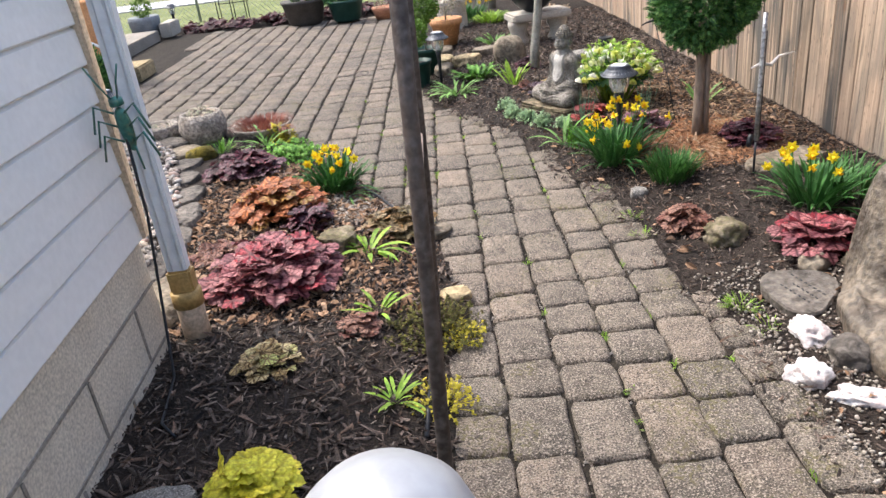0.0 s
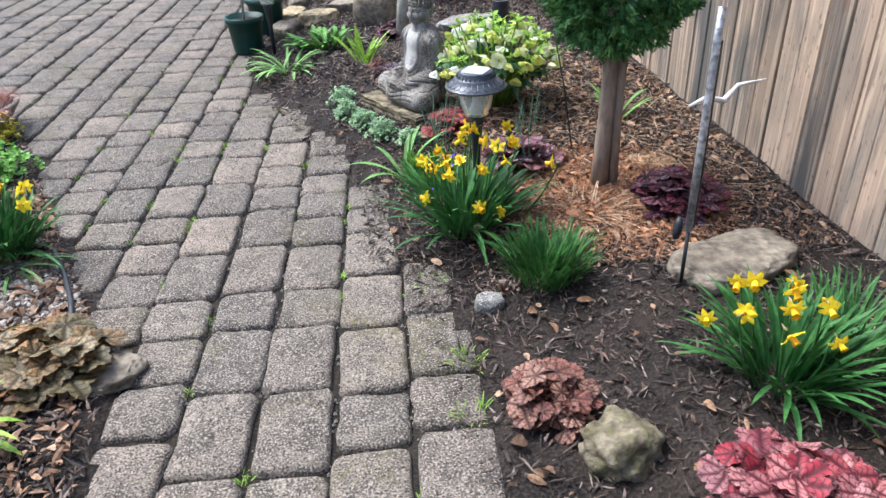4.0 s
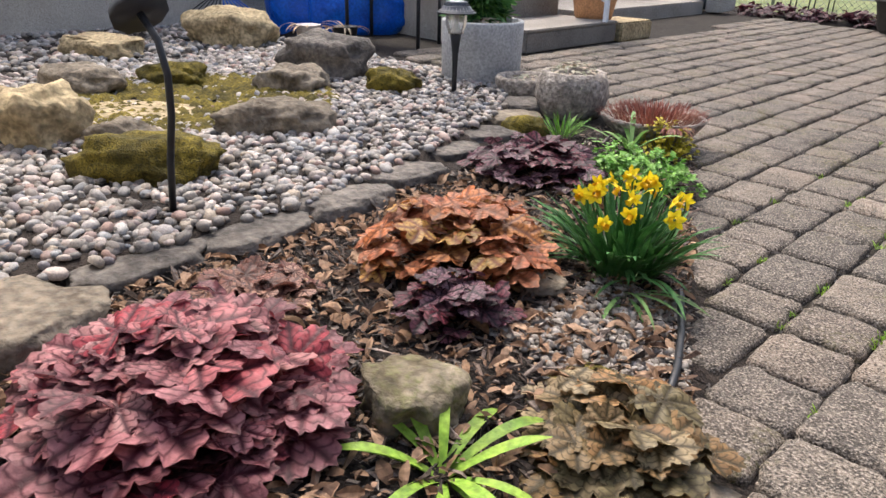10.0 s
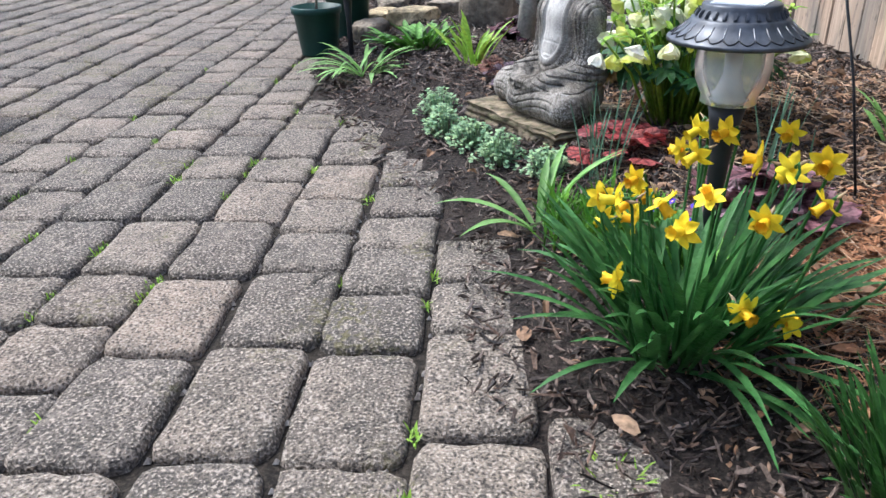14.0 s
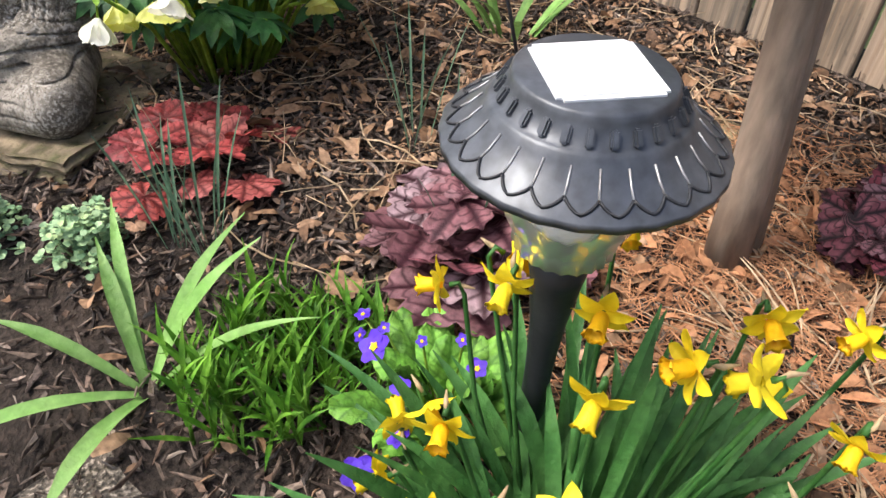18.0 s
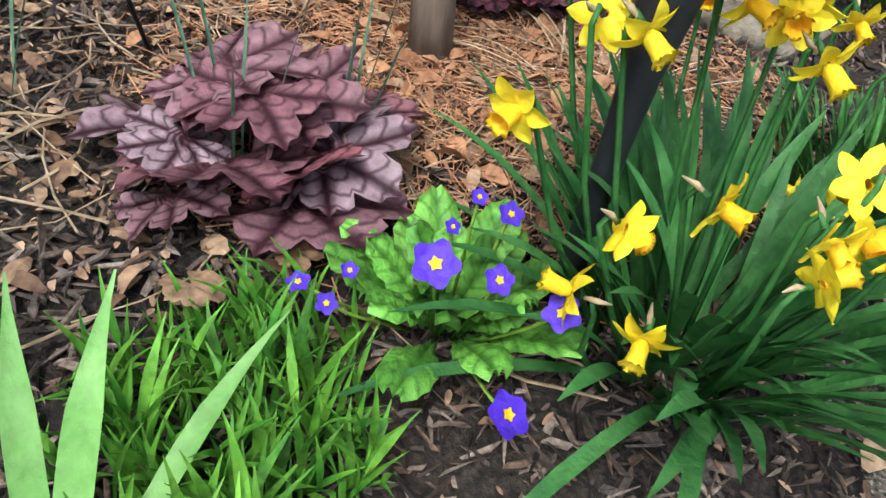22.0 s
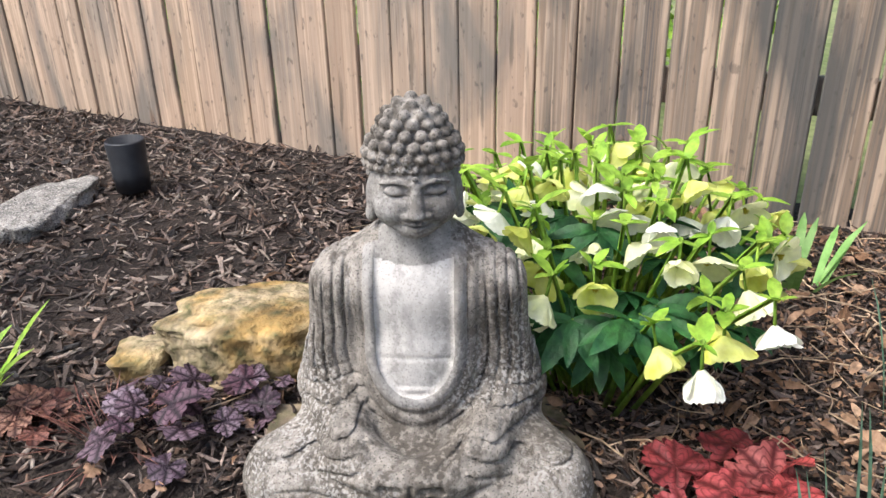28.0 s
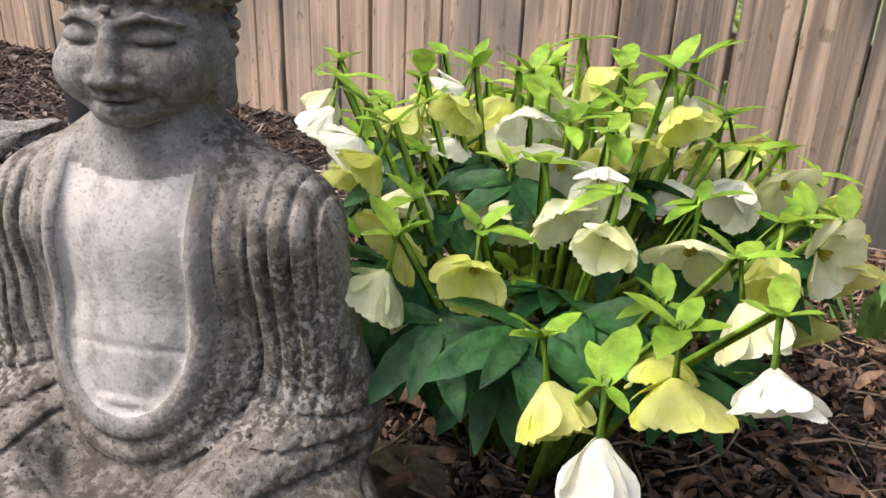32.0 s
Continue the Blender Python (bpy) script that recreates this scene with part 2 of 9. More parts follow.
def board_surface(name, tints, grey, most):
    """Weathered cedar: a tint for each board, fine grain along it, grey weathering in patches, dark streaks and knots."""
    g = Graph(name)
    col = g.pick(g.random(), tints)
    col = g.mix(g.band(g.noise(1.0, 5, (8, 150, 2.2), 2.0, 0.6), 0.40, 0.64, 0.0, 0.55), col, (0.30, 0.205, 0.135))
    col = g.mix(g.band(g.noise(1.0, 4, (8, 46, 1.0), 6.0, 0.8), 0.48, 0.64, 0.0, 0.5), col, (0.66, 0.50, 0.36))
    col = g.mix(g.band(g.noise(1.3, 6, (1, 4.2, 1.3), 11.0, 0.5), 0.47, 0.63, 0.0, most), col, grey)
    col = g.mix(g.band(g.noise(1.0, 5, (6, 30, 3.0), 17.0), 0.60, 0.68, 0.0, 0.6), col, (0.085, 0.075, 0.060))
    col = g.mix(g.band(g.noise(60, 3, (1, 1, 0.5), 4.0), 0.62, 0.70, 0.0, 0.5), col, (0.06, 0.055, 0.048))
    q, vo = g.ns.new("ShaderNodeMapping"), g.ns.new("ShaderNodeTexVoronoi")
    q.inputs["Scale"].default_value = (0, 8.6, 3.4)
    vo.inputs["Scale"].default_value = 1.0
    g.ln(g.geo.outputs["Position"], q.inputs["Vector"])
    g.ln(q.outputs[0], vo.inputs["Vector"])
    knot = g.calc("MULTIPLY", g.calc("LESS_THAN", vo.outputs["Color"], 0.24), g.band(vo.outputs["Distance"], 0.19, 0.05))
    col = g.mix(g.calc("MULTIPLY", knot, 0.8), col, (0.16, 0.085, 0.045))
    return g.done(col, 0.85, g.noise(1.0, 5, (8, 150, 2.2), 2.0, 0.6), 0.7, 0.004, 0.3)


def glass(name, colour=(0.95, 0.97, 0.95), rough=0.05):
    m = bpy.data.materials.new(name)
    m.use_nodes = True
    bs = m.node_tree.nodes["Principled BSDF"]
    bs.inputs["Base Color"].default_value = (*colour, 1)
    bs.inputs["Transmission Weight"].default_value, bs.inputs["Roughness"].default_value, bs.inputs["IOR"].default_value = 0.82, rough, 1.22
    return m


PAVER = paver_surface("paver", "object")
PAVER_FAR = paver_surface("paver_far", "island")
GRIT = surf("grit", (0.008, 0.006, 0.0045), (0.022, 0.017, 0.012), (0.045, 0.037, 0.028), scale=9, fine=160, rough=0.95, bump=0.8, depth=0.006)
SOIL = surf("soil", (0.007, 0.0055, 0.0045), (0.025, 0.018, 0.014), (0.045, 0.034, 0.027), scale=5, fine=110, rough=0.95, bump=1.0, depth=0.012)
CHIP = surf("bark_chip", (0.022, 0.015, 0.012), (0.055, 0.038, 0.029), None, scale=30, fine=200, rough=0.62, bump=0.8, depth=0.003, per="island", var=0.55, mott=0.5, mscale=160, spec=0.35,
            ramp=[(0.010, 0.007, 0.006), (0.045, 0.030, 0.023), (0.10, 0.066, 0.047), (0.015, 0.011, 0.009), (0.17, 0.122, 0.092), (0.05, 0.034, 0.025), (0.27, 0.205, 0.165), (0.025, 0.017, 0.013), (0.12, 0.072, 0.046), (0.07, 0.056, 0.050)])
DEAD = surf("dead_leaf", (0.255, 0.162, 0.093), (0.357, 0.238, 0.153), None, scale=30, fine=150, rough=0.75, per="island", var=0.35, trans=0.15,
            ramp=[(0.076, 0.038, 0.024), (0.204, 0.106, 0.055), (0.306, 0.187, 0.111), (0.128, 0.064, 0.034), (0.357, 0.238, 0.153), (0.162, 0.093, 0.060)], mott=0.4, mscale=90)
NEEDLE = surf("dry_needle", (0.289, 0.136, 0.068), (0.383, 0.200, 0.105), None, scale=20, fine=100, rough=0.85, bump=0, per="island", var=0.3)
PEBBLE = surf("pebble", (0.27, 0.25, 0.225), (0.32, 0.30, 0.27), (0.19, 0.18, 0.17), scale=40, fine=180, rough=0.6, bump=0.25, depth=0.002, per="island", var=0.45,
              ramp=[(0.085, 0.092, 0.105), (0.26, 0.205, 0.155), (0.40, 0.375, 0.345), (0.155, 0.125, 0.10), (0.54, 0.52, 0.49), (0.30, 0.17, 0.125), (0.125, 0.145, 0.175), (0.33, 0.265, 0.19), (0.20, 0.195, 0.19), (0.06, 0.052, 0.045), (0.44, 0.36, 0.31), (0.17, 0.18, 0.185)])
PEA = surf("pea_gravel", (0.320, 0.288, 0.248), (0.400, 0.368, 0.320), None, scale=40, fine=180, rough=0.8, bump=0.2, depth=0.002, per="island", var=0.3,
           ramp=[(0.112, 0.096, 0.080), (0.272, 0.232, 0.192), (0.176, 0.144, 0.112), (0.336, 0.304, 0.264), (0.224, 0.192, 0.168)])
BOARD = board_surface("fence_board", [(0.33, 0.243, 0.175), (0.45, 0.33, 0.24), (0.38, 0.29, 0.215), (0.47, 0.35, 0.255), (0.29, 0.232, 0.18), (0.42, 0.305, 0.21), (0.36, 0.285, 0.22)], (0.145, 0.138, 0.122), 0.78)
BOARD_DARK = board_surface("dark_fence_board", [(0.145, 0.123, 0.099), (0.115, 0.102, 0.088), (0.205, 0.163, 0.122), (0.165, 0.137, 0.109)], (0.075, 0.075, 0.07), 0.85)
ROCK = surf("rock_brown", (0.11, 0.088, 0.064), (0.235, 0.195, 0.145), (0.16, 0.14, 0.11), scale=7, fine=60, rough=0.9, bump=0.9, depth=0.01, contrast=2.4, mott=0.42, mscale=38)
ROCK_GREY = surf("rock_grey", (0.13, 0.125, 0.115), (0.27, 0.26, 0.24), (0.2, 0.185, 0.16), scale=8, fine=70, rough=0.88, bump=0.9, depth=0.01, speck=1, speck_col=(0.38, 0.36, 0.33), contrast=2.4, mott=0.42, mscale=38)
ROCK_DARK = surf("rock_dark", (0.06, 0.052, 0.045), (0.15, 0.13, 0.11), (0.11, 0.10, 0.09), scale=6, fine=60, rough=0.85, bump=0.9, depth=0.01, contrast=2.4, mott=0.42, mscale=38)
FOUNTAIN = surf("fountain_stone", (0.055, 0.043, 0.033), (0.20, 0.165, 0.125), (0.12, 0.105, 0.088), scale=7, fine=45, rough=0.55, bump=1.0, depth=0.012, contrast=2.4, mott=0.42, mscale=38)
ROCK_MOSSY = surf("rock_mossy", (0.094, 0.076, 0.045), (0.216, 0.180, 0.128), (0.122, 0.115, 0.053), scale=12, fine=60, rough=0.92, bump=1.0, depth=0.01, contrast=2.4, mott=0.42, mscale=38)
ROCK_TAN = surf("rock_tan", (0.295, 0.228, 0.132), (0.426, 0.334, 0.198), (0.246, 0.205, 0.119), scale=7, fine=60, rough=0.9, bump=0.9, depth=0.01, contrast=2.4, mott=0.42, mscale=38)
ROCK_YELLOW = surf("rock_yellow", (0.275, 0.178, 0.062), (0.335, 0.27, 0.165), (0.105, 0.098, 0.042), scale=9, fine=45, rough=0.9, bump=1.0, depth=0.02, contrast=3.0, mott=0.5, mscale=22)
QUARTZ = surf("quartz", (0.52, 0.46, 0.45), (0.76, 0.75, 0.74), (0.42, 0.33, 0.31), scale=12, fine=60, rough=0.55, bump=0.8, depth=0.008)
MOSS = surf("moss", (0.075, 0.060, 0.012), (0.195, 0.150, 0.022), (0.040, 0.038, 0.012), scale=9, fine=170, rough=0.95, bump=1.0, depth=0.012, contrast=2.4, mott=0.42, mscale=38)
MOSS_GREEN = surf("moss_green", (0.07, 0.075, 0.018), (0.16, 0.16, 0.035), (0.10, 0.06, 0.03), scale=11, fine=150, rough=0.95, bump=1.0, depth=0.012, contrast=2.4, mott=0.42, mscale=38)
STATUE = statue_surface("statue_stone", (0.262, 0.238, 0.205), (0.062, 0.053, 0.042), 0.42, 0.62, 0.42, 0.8, 0.65, 0.8)
STATUE_FACE = statue_surface("statue_face", (0.27, 0.258, 0.237), (0.115, 0.104, 0.090), 0.44, 0.66, 0.2, 0.45)
STATUE_PALE = statue_surface("statue_pale", (0.42, 0.402, 0.372), (0.22, 0.205, 0.182), 0.50, 0.72, 0.1, 0.3, 0.35)
SLAB = surf("slab_stone", (0.100, 0.079, 0.054), (0.205, 0.163, 0.108), (0.066, 0.066, 0.028), scale=9, fine=40, rough=0.9, bump=1.0, depth=0.01, stretch=(1, 1, 2.2), contrast=2.4, mott=0.42, mscale=30)
FOUNDATION = surf("foundation_block", (0.56, 0.50, 0.41), (0.68, 0.62, 0.52), (0.60, 0.55, 0.45), scale=4, fine=80, rough=0.9, bump=0.6, depth=0.005)
CONCRETE = surf("concrete", (0.38, 0.35, 0.30), (0.50, 0.465, 0.405), (0.42, 0.39, 0.34), scale=4, fine=80, rough=0.9, bump=0.5, depth=0.004, speck=1, speck_col=(0.46, 0.44, 0.4))
# one concrete in two tones: darker step bodies; lighter tops, upper slab and mortar
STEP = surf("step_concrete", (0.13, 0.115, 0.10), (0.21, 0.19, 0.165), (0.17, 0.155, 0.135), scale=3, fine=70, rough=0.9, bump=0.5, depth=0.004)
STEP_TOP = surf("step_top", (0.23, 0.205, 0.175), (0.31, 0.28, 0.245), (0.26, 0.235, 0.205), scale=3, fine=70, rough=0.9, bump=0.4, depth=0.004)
PLANTER = surf("planter_grey", (0.30, 0.305, 0.30), (0.40, 0.405, 0.40), (0.33, 0.33, 0.325), scale=6, fine=60, rough=0.85, bump=0.5, depth=0.004)
TUFA = surf("tufa", (0.24, 0.21, 0.18), (0.38, 0.34, 0.295), (0.15, 0.13, 0.11), scale=14, fine=55, rough=0.95, bump=1.0, depth=0.012, contrast=2.4, mott=0.42, mscale=38)
SIDING = surf("siding_white", (0.80, 0.805, 0.80), (0.85, 0.85, 0.845), (0.82, 0.82, 0.815), scale=2, fine=30, rough=0.5, bump=0.1, depth=0.002, mott=0.03)
WHITE = surf("white_metal", (0.74, 0.75, 0.77), (0.80, 0.81, 0.82), None, scale=6, fine=40, rough=0.4, bump=0.05, mott=0.06)
TAN = surf("tan_pipe", (0.55, 0.42, 0.29), (0.62, 0.49, 0.36), (0.50, 0.40, 0.29), scale=8, fine=60, rough=0.7, bump=0.2)
TAN_DARK = surf("tape_brown", (0.36, 0.23, 0.08), (0.44, 0.30, 0.12), None, scale=10, fine=60, rough=0.5, bump=0.3)
BLACK = surf("black_plastic", (0.016, 0.017, 0.020), (0.026, 0.028, 0.032), None, scale=20, fine=120, rough=0.45, bump=0.1, mott=0.06)
PEWTER = surf("pewter_plastic", (0.048, 0.054, 0.066), (0.080, 0.087, 0.100), (0.062, 0.068, 0.078), scale=14, fine=60, rough=0.36, bump=0.1, metal=0.3)
DOME = surf("grey_dome", (0.30, 0.31, 0.33), (0.38, 0.39, 0.41), None, scale=8, fine=60, rough=0.38, bump=0.05, metal=0.3, mott=0.06)
PANEL = surf("solar_panel_glass", (0.62, 0.64, 0.66), (0.70, 0.72, 0.74), None, scale=14, fine=60, rough=0.22, bump=0.05, mott=0.06)
ROD = surf("brown_rod", (0.05, 0.038, 0.032), (0.09, 0.068, 0.056), (0.12, 0.10, 0.09), scale=10, fine=90, rough=0.5, bump=0.5, depth=0.002, metal=0.4)
TWINE = surf("cane", (0.50, 0.38, 0.31), (0.62, 0.50, 0.43), None, scale=20, fine=90, rough=0.8, bump=0.4)
WATER = surf("dark_water", (0.012, 0.009, 0.007), (0.02, 0.016, 0.012), None, scale=9, fine=30, rough=0.06, bump=0.15, depth=0.004, spec=0.6, mott=0.06)
TERRA = surf("terracotta", (0.50, 0.25, 0.11), (0.60, 0.33, 0.16), (0.46, 0.24, 0.12), scale=5, fine=50, rough=0.75, bump=0.25)
TERRA_RED = surf("terracotta_red", (0.38, 0.17, 0.10), (0.46, 0.22, 0.13), None, scale=5, fine=50, rough=0.75, bump=0.25)
GREENPOT = surf("green_plastic", (0.012, 0.045, 0.036), (0.02, 0.06, 0.048), None, scale=8, fine=60, rough=0.45, bump=0.1, mott=0.06)
GREYPOT = surf("grey_pot", (0.16, 0.18, 0.20), (0.21, 0.23, 0.25), None, scale=8, fine=60, rough=0.6, bump=0.15)
DARKPOT = surf("dark_pot", (0.05, 0.046, 0.042), (0.08, 0.072, 0.066), None, scale=8, fine=60, rough=0.6, bump=0.2)
BLUE = surf("blue_bag", (0.006, 0.08, 0.46), (0.012, 0.13, 0.60), None, scale=7, fine=40, rough=0.3, bump=0.5, depth=0.01)
BAG_PRINT = surf("bag_print", (0.35, 0.5, 0.05), (0.6, 0.55, 0.1), None, scale=30, fine=60, rough=0.4, bump=0.2)
TRUNK = surf("trunk", (0.16, 0.115, 0.085), (0.26, 0.20, 0.155), (0.20, 0.16, 0.125), scale=6, fine=50, rough=0.9, bump=0.8, depth=0.006, stretch=(1, 1, 0.25))
BARK_GREY = surf("bark_grey", (0.20, 0.18, 0.155), (0.33, 0.31, 0.27), (0.26, 0.27, 0.22), scale=9, fine=60, rough=0.9, bump=0.7, depth=0.006)
WINDGREEN = surf("green_metal", (0.05, 0.16, 0.14), (0.09, 0.24, 0.20), (0.16, 0.22, 0.16), scale=12, fine=60, rough=0.35, bump=0.2, metal=0.5)
STRAWCHIP = surf("pale_chip", (0.20, 0.16, 0.13), (0.32, 0.27, 0.22), None, scale=30, fine=120, rough=0.85, bump=0.6, per="island", var=0.3)
POLE_GREEN = surf("painted_pole", (0.10, 0.24, 0.22), (0.16, 0.31, 0.28), (0.22, 0.28, 0.24), scale=12, fine=60, rough=0.5, bump=0.3)
STEEL = surf("worn_steel", (0.30, 0.30, 0.31), (0.48, 0.48, 0.49), (0.14, 0.13, 0.13), scale=10, fine=60, rough=0.4, bump=0.2, metal=0.6)
BONE = surf("bleached_wood", (0.55, 0.50, 0.47), (0.68, 0.63, 0.60), None, scale=12, fine=60, rough=0.8, bump=0.3)
GRASS = surf("far_grass", (0.10, 0.13, 0.04), (0.20, 0.22, 0.09), (0.14, 0.15, 0.07), scale=1.2, fine=14, rough=0.95, bump=0.4)
ASPHALT = surf("pale_road", (0.42, 0.42, 0.44), (0.50, 0.50, 0.52), None, scale=2, fine=30, rough=0.9, bump=0.2)
WIRE = surf("galvanised_wire", (0.26, 0.28, 0.27), (0.36, 0.38, 0.37), None, scale=10, fine=60, rough=0.5, bump=0, metal=0.5)
MAT_RUBBER = surf("door_mat", (0.035, 0.032, 0.03), (0.06, 0.055, 0.05), None, scale=10, fine=160, rough=0.95, bump=0.6)
CLEAR = glass("clear_plastic", (0.93, 0.94, 0.92), 0.10)


def leafy(name, a, b, c=None, var=0.25, trans=0.22, rough=0.5, ramp=None, vein=None, bump=0.6, fine=130, scale=25, mott=0.32, mscale=75):
    return surf(name, a, b, c, scale=scale, fine=fine, rough=rough, bump=bump, depth=0.004, mott=mott, mscale=mscale, per="island", var=var, trans=trans, ramp=ramp, vein=vein)


LEAF_DAF = leafy("daffodil_leaf", (0.030, 0.105, 0.022), (0.066, 0.175, 0.045), mott=0.2, trans=0.15)
LEAF_DARK = leafy("dark_grassy_leaf", (0.025, 0.085, 0.018), (0.065, 0.165, 0.035))
LEAF_STRAP = leafy("strap_leaf", (0.13, 0.26, 0.06), (0.24, 0.38, 0.13), mott=0.12)
LEAF_STRAP_PALE = leafy("pale_strap_leaf", (0.13, 0.27, 0.06), (0.21, 0.36, 0.11), mott=0.12)
LEAF_CHIVE = leafy("chive_leaf", (0.085, 0.165, 0.105), (0.150, 0.255, 0.165), mott=0.2)
LEAF_LIME = leafy("lime_leaf", (0.16, 0.30, 0.03), (0.28, 0.42, 0.05))
LEAF_GRASS = leafy("grass_blade", (0.05, 0.16, 0.015), (0.14, 0.30, 0.03))
LEAF_PRIM = leafy("primrose_leaf", (0.085, 0.22, 0.028), (0.17, 0.36, 0.055), var=0.4, trans=0.12, bump=1.0, fine=90, vein=((0.045, 0.13, 0.014), 0.9))
LEAF_HELL = leafy("hellebore_leaf", (0.014, 0.060, 0.021), (0.036, 0.115, 0.028))
BRACT = leafy("hellebore_bract", (0.15, 0.30, 0.022), (0.33, 0.49, 0.06), trans=0.35)
SEPAL = leafy("hellebore_sepal", (0.68, 0.72, 0.13), (0.80, 0.82, 0.34), None, var=0.1, trans=0.45, rough=0.55, mott=0.1)
SEPAL_CREAM = leafy("hellebore_sepal_cream", (0.76, 0.78, 0.40), (0.85, 0.85, 0.62), None, var=0.08, trans=0.35, rough=0.55, mott=0.1)
SEPAL_WHITE = leafy("hellebore_sepal_white", (0.78, 0.79, 0.62), (0.86, 0.86, 0.77), None, var=0.06, trans=0.35, rough=0.55, mott=0.1)
YELLOW = leafy("daffodil_petal", (0.84, 0.62, 0.012), (0.90, 0.74, 0.03), None, var=0.1, trans=0.3, mott=0.1)
ORANGE = leafy("daffodil_trumpet", (0.82, 0.46, 0.006), (0.88, 0.58, 0.012), None, var=0.1, trans=0.25, mott=0.1)
PURPLE = leafy("primrose_petal", (0.055, 0.02, 0.36), (0.09, 0.03, 0.50), None, var=0.15, trans=0.2, mott=0.1)
PAPER = leafy("papery_sheath", (0.36, 0.26, 0.15), (0.46, 0.35, 0.21), None, var=0.15)
H_RED = leafy("heuchera_red", (0.213, 0.066, 0.077), (0.336, 0.132, 0.138), None, ramp=[(0.168, 0.055, 0.066), (0.358, 0.143, 0.149), (0.515, 0.242, 0.231), (0.246, 0.110, 0.121), (0.448, 0.165, 0.165), (0.302, 0.013, 0.028), (0.134, 0.050, 0.061), (0.336, 0.143, 0.149), (0.493, 0.198, 0.187)], vein=((0.069, 0.013, 0.020), 1.0))
H_ORANGE = leafy("heuchera_orange", (0.330, 0.110, 0.035), (0.462, 0.198, 0.060), None, ramp=[(0.36, 0.085, 0.030), (0.52, 0.20, 0.045), (0.15, 0.045, 0.028), (0.60, 0.34, 0.08), (0.16, 0.13, 0.03), (0.28, 0.07, 0.04), (0.46, 0.17, 0.08), (0.12, 0.03, 0.03), (0.42, 0.13, 0.04)], vein=((0.128, 0.039, 0.012), 1.0))
H_PURPLE = leafy("heuchera_dark", (0.07, 0.02, 0.03), (0.13, 0.05, 0.065), None, ramp=[(0.05, 0.015, 0.025), (0.12, 0.04, 0.055), (0.18, 0.03, 0.045), (0.20, 0.12, 0.14), (0.08, 0.025, 0.04)], vein=((0.012, 0.004, 0.007), 1.0))
H_MAUVE = leafy("heuchera_mauve", (0.17, 0.09, 0.11), (0.27, 0.165, 0.185), None, ramp=[(0.17, 0.085, 0.10), (0.30, 0.20, 0.23), (0.35, 0.25, 0.28), (0.15, 0.05, 0.06), (0.22, 0.12, 0.135), (0.20, 0.02, 0.035)], vein=((0.035, 0.010, 0.016), 1.0))
H_DUSK = leafy("heuchera_dusk", (0.085, 0.055, 0.075), (0.16, 0.115, 0.145), None, ramp=[(0.07, 0.035, 0.05), (0.17, 0.125, 0.16), (0.10, 0.04, 0.055), (0.21, 0.16, 0.19), (0.06, 0.025, 0.035)], vein=((0.014, 0.007, 0.011), 1.0))
H_CORAL = leafy("heuchera_coral", (0.30, 0.052, 0.052), (0.42, 0.10, 0.09), None, ramp=[(0.22, 0.035, 0.04), (0.40, 0.085, 0.075), (0.50, 0.16, 0.13), (0.15, 0.03, 0.04), (0.38, 0.065, 0.06)], vein=((0.092, 0.015, 0.015), 1.0))
H_BRONZE = leafy("heuchera_bronze", (0.15, 0.12, 0.05), (0.24, 0.18, 0.09), None, ramp=[(0.13, 0.105, 0.04), (0.22, 0.18, 0.095), (0.26, 0.13, 0.05), (0.10, 0.085, 0.035), (0.32, 0.24, 0.14), (0.34, 0.13, 0.025), (0.16, 0.13, 0.075)], vein=((0.054, 0.039, 0.015), 1.0))
H_RUST = leafy("heuchera_rust", (0.20, 0.085, 0.06), (0.30, 0.15, 0.105), None, ramp=[(0.15, 0.055, 0.04), (0.28, 0.135, 0.09), (0.36, 0.21, 0.15), (0.12, 0.045, 0.035), (0.22, 0.09, 0.065)], vein=((0.062, 0.023, 0.018), 1.0))
H_CHART = leafy("heuchera_lime", (0.68, 0.62, 0.04), (0.76, 0.68, 0.08), None, ramp=[(0.76, 0.62, 0.03), (0.60, 0.62, 0.05), (0.80, 0.70, 0.08)], vein=((0.40, 0.34, 0.02), 0.7))
H_GOLD = leafy("heuchera_gold", (0.42, 0.36, 0.16), (0.50, 0.40, 0.20), None, ramp=[(0.48, 0.42, 0.16), (0.36, 0.22, 0.10), (0.52, 0.44, 0.24), (0.22, 0.30, 0.05)], vein=((0.100, 0.058, 0.023), 1.0))
SEDUM = leafy("sedum_leaf", (0.175, 0.310, 0.165), (0.265, 0.400, 0.215), None, ramp=[(0.150, 0.290, 0.150), (0.240, 0.380, 0.205), (0.330, 0.460, 0.255), (0.335, 0.420, 0.195)], rough=0.6)
SEDUM_RED = leafy("sedum_red", (0.15, 0.04, 0.03), (0.24, 0.07, 0.045), None, ramp=[(0.12, 0.03, 0.025), (0.26, 0.07, 0.05), (0.20, 0.11, 0.075), (0.30, 0.10, 0.07)])
SUCCULENT = leafy("hen_and_chicks", (0.24, 0.24, 0.16), (0.36, 0.33, 0.24), None, ramp=[(0.22, 0.24, 0.14), (0.38, 0.36, 0.26), (0.28, 0.18, 0.14)])
MAT_GREEN = leafy("mat_leaf", (0.12, 0.30, 0.04), (0.22, 0.42, 0.07))
MAT_YELLOW = leafy("spurge_yellow", (0.396, 0.331, 0.016), (0.475, 0.418, 0.040), None)
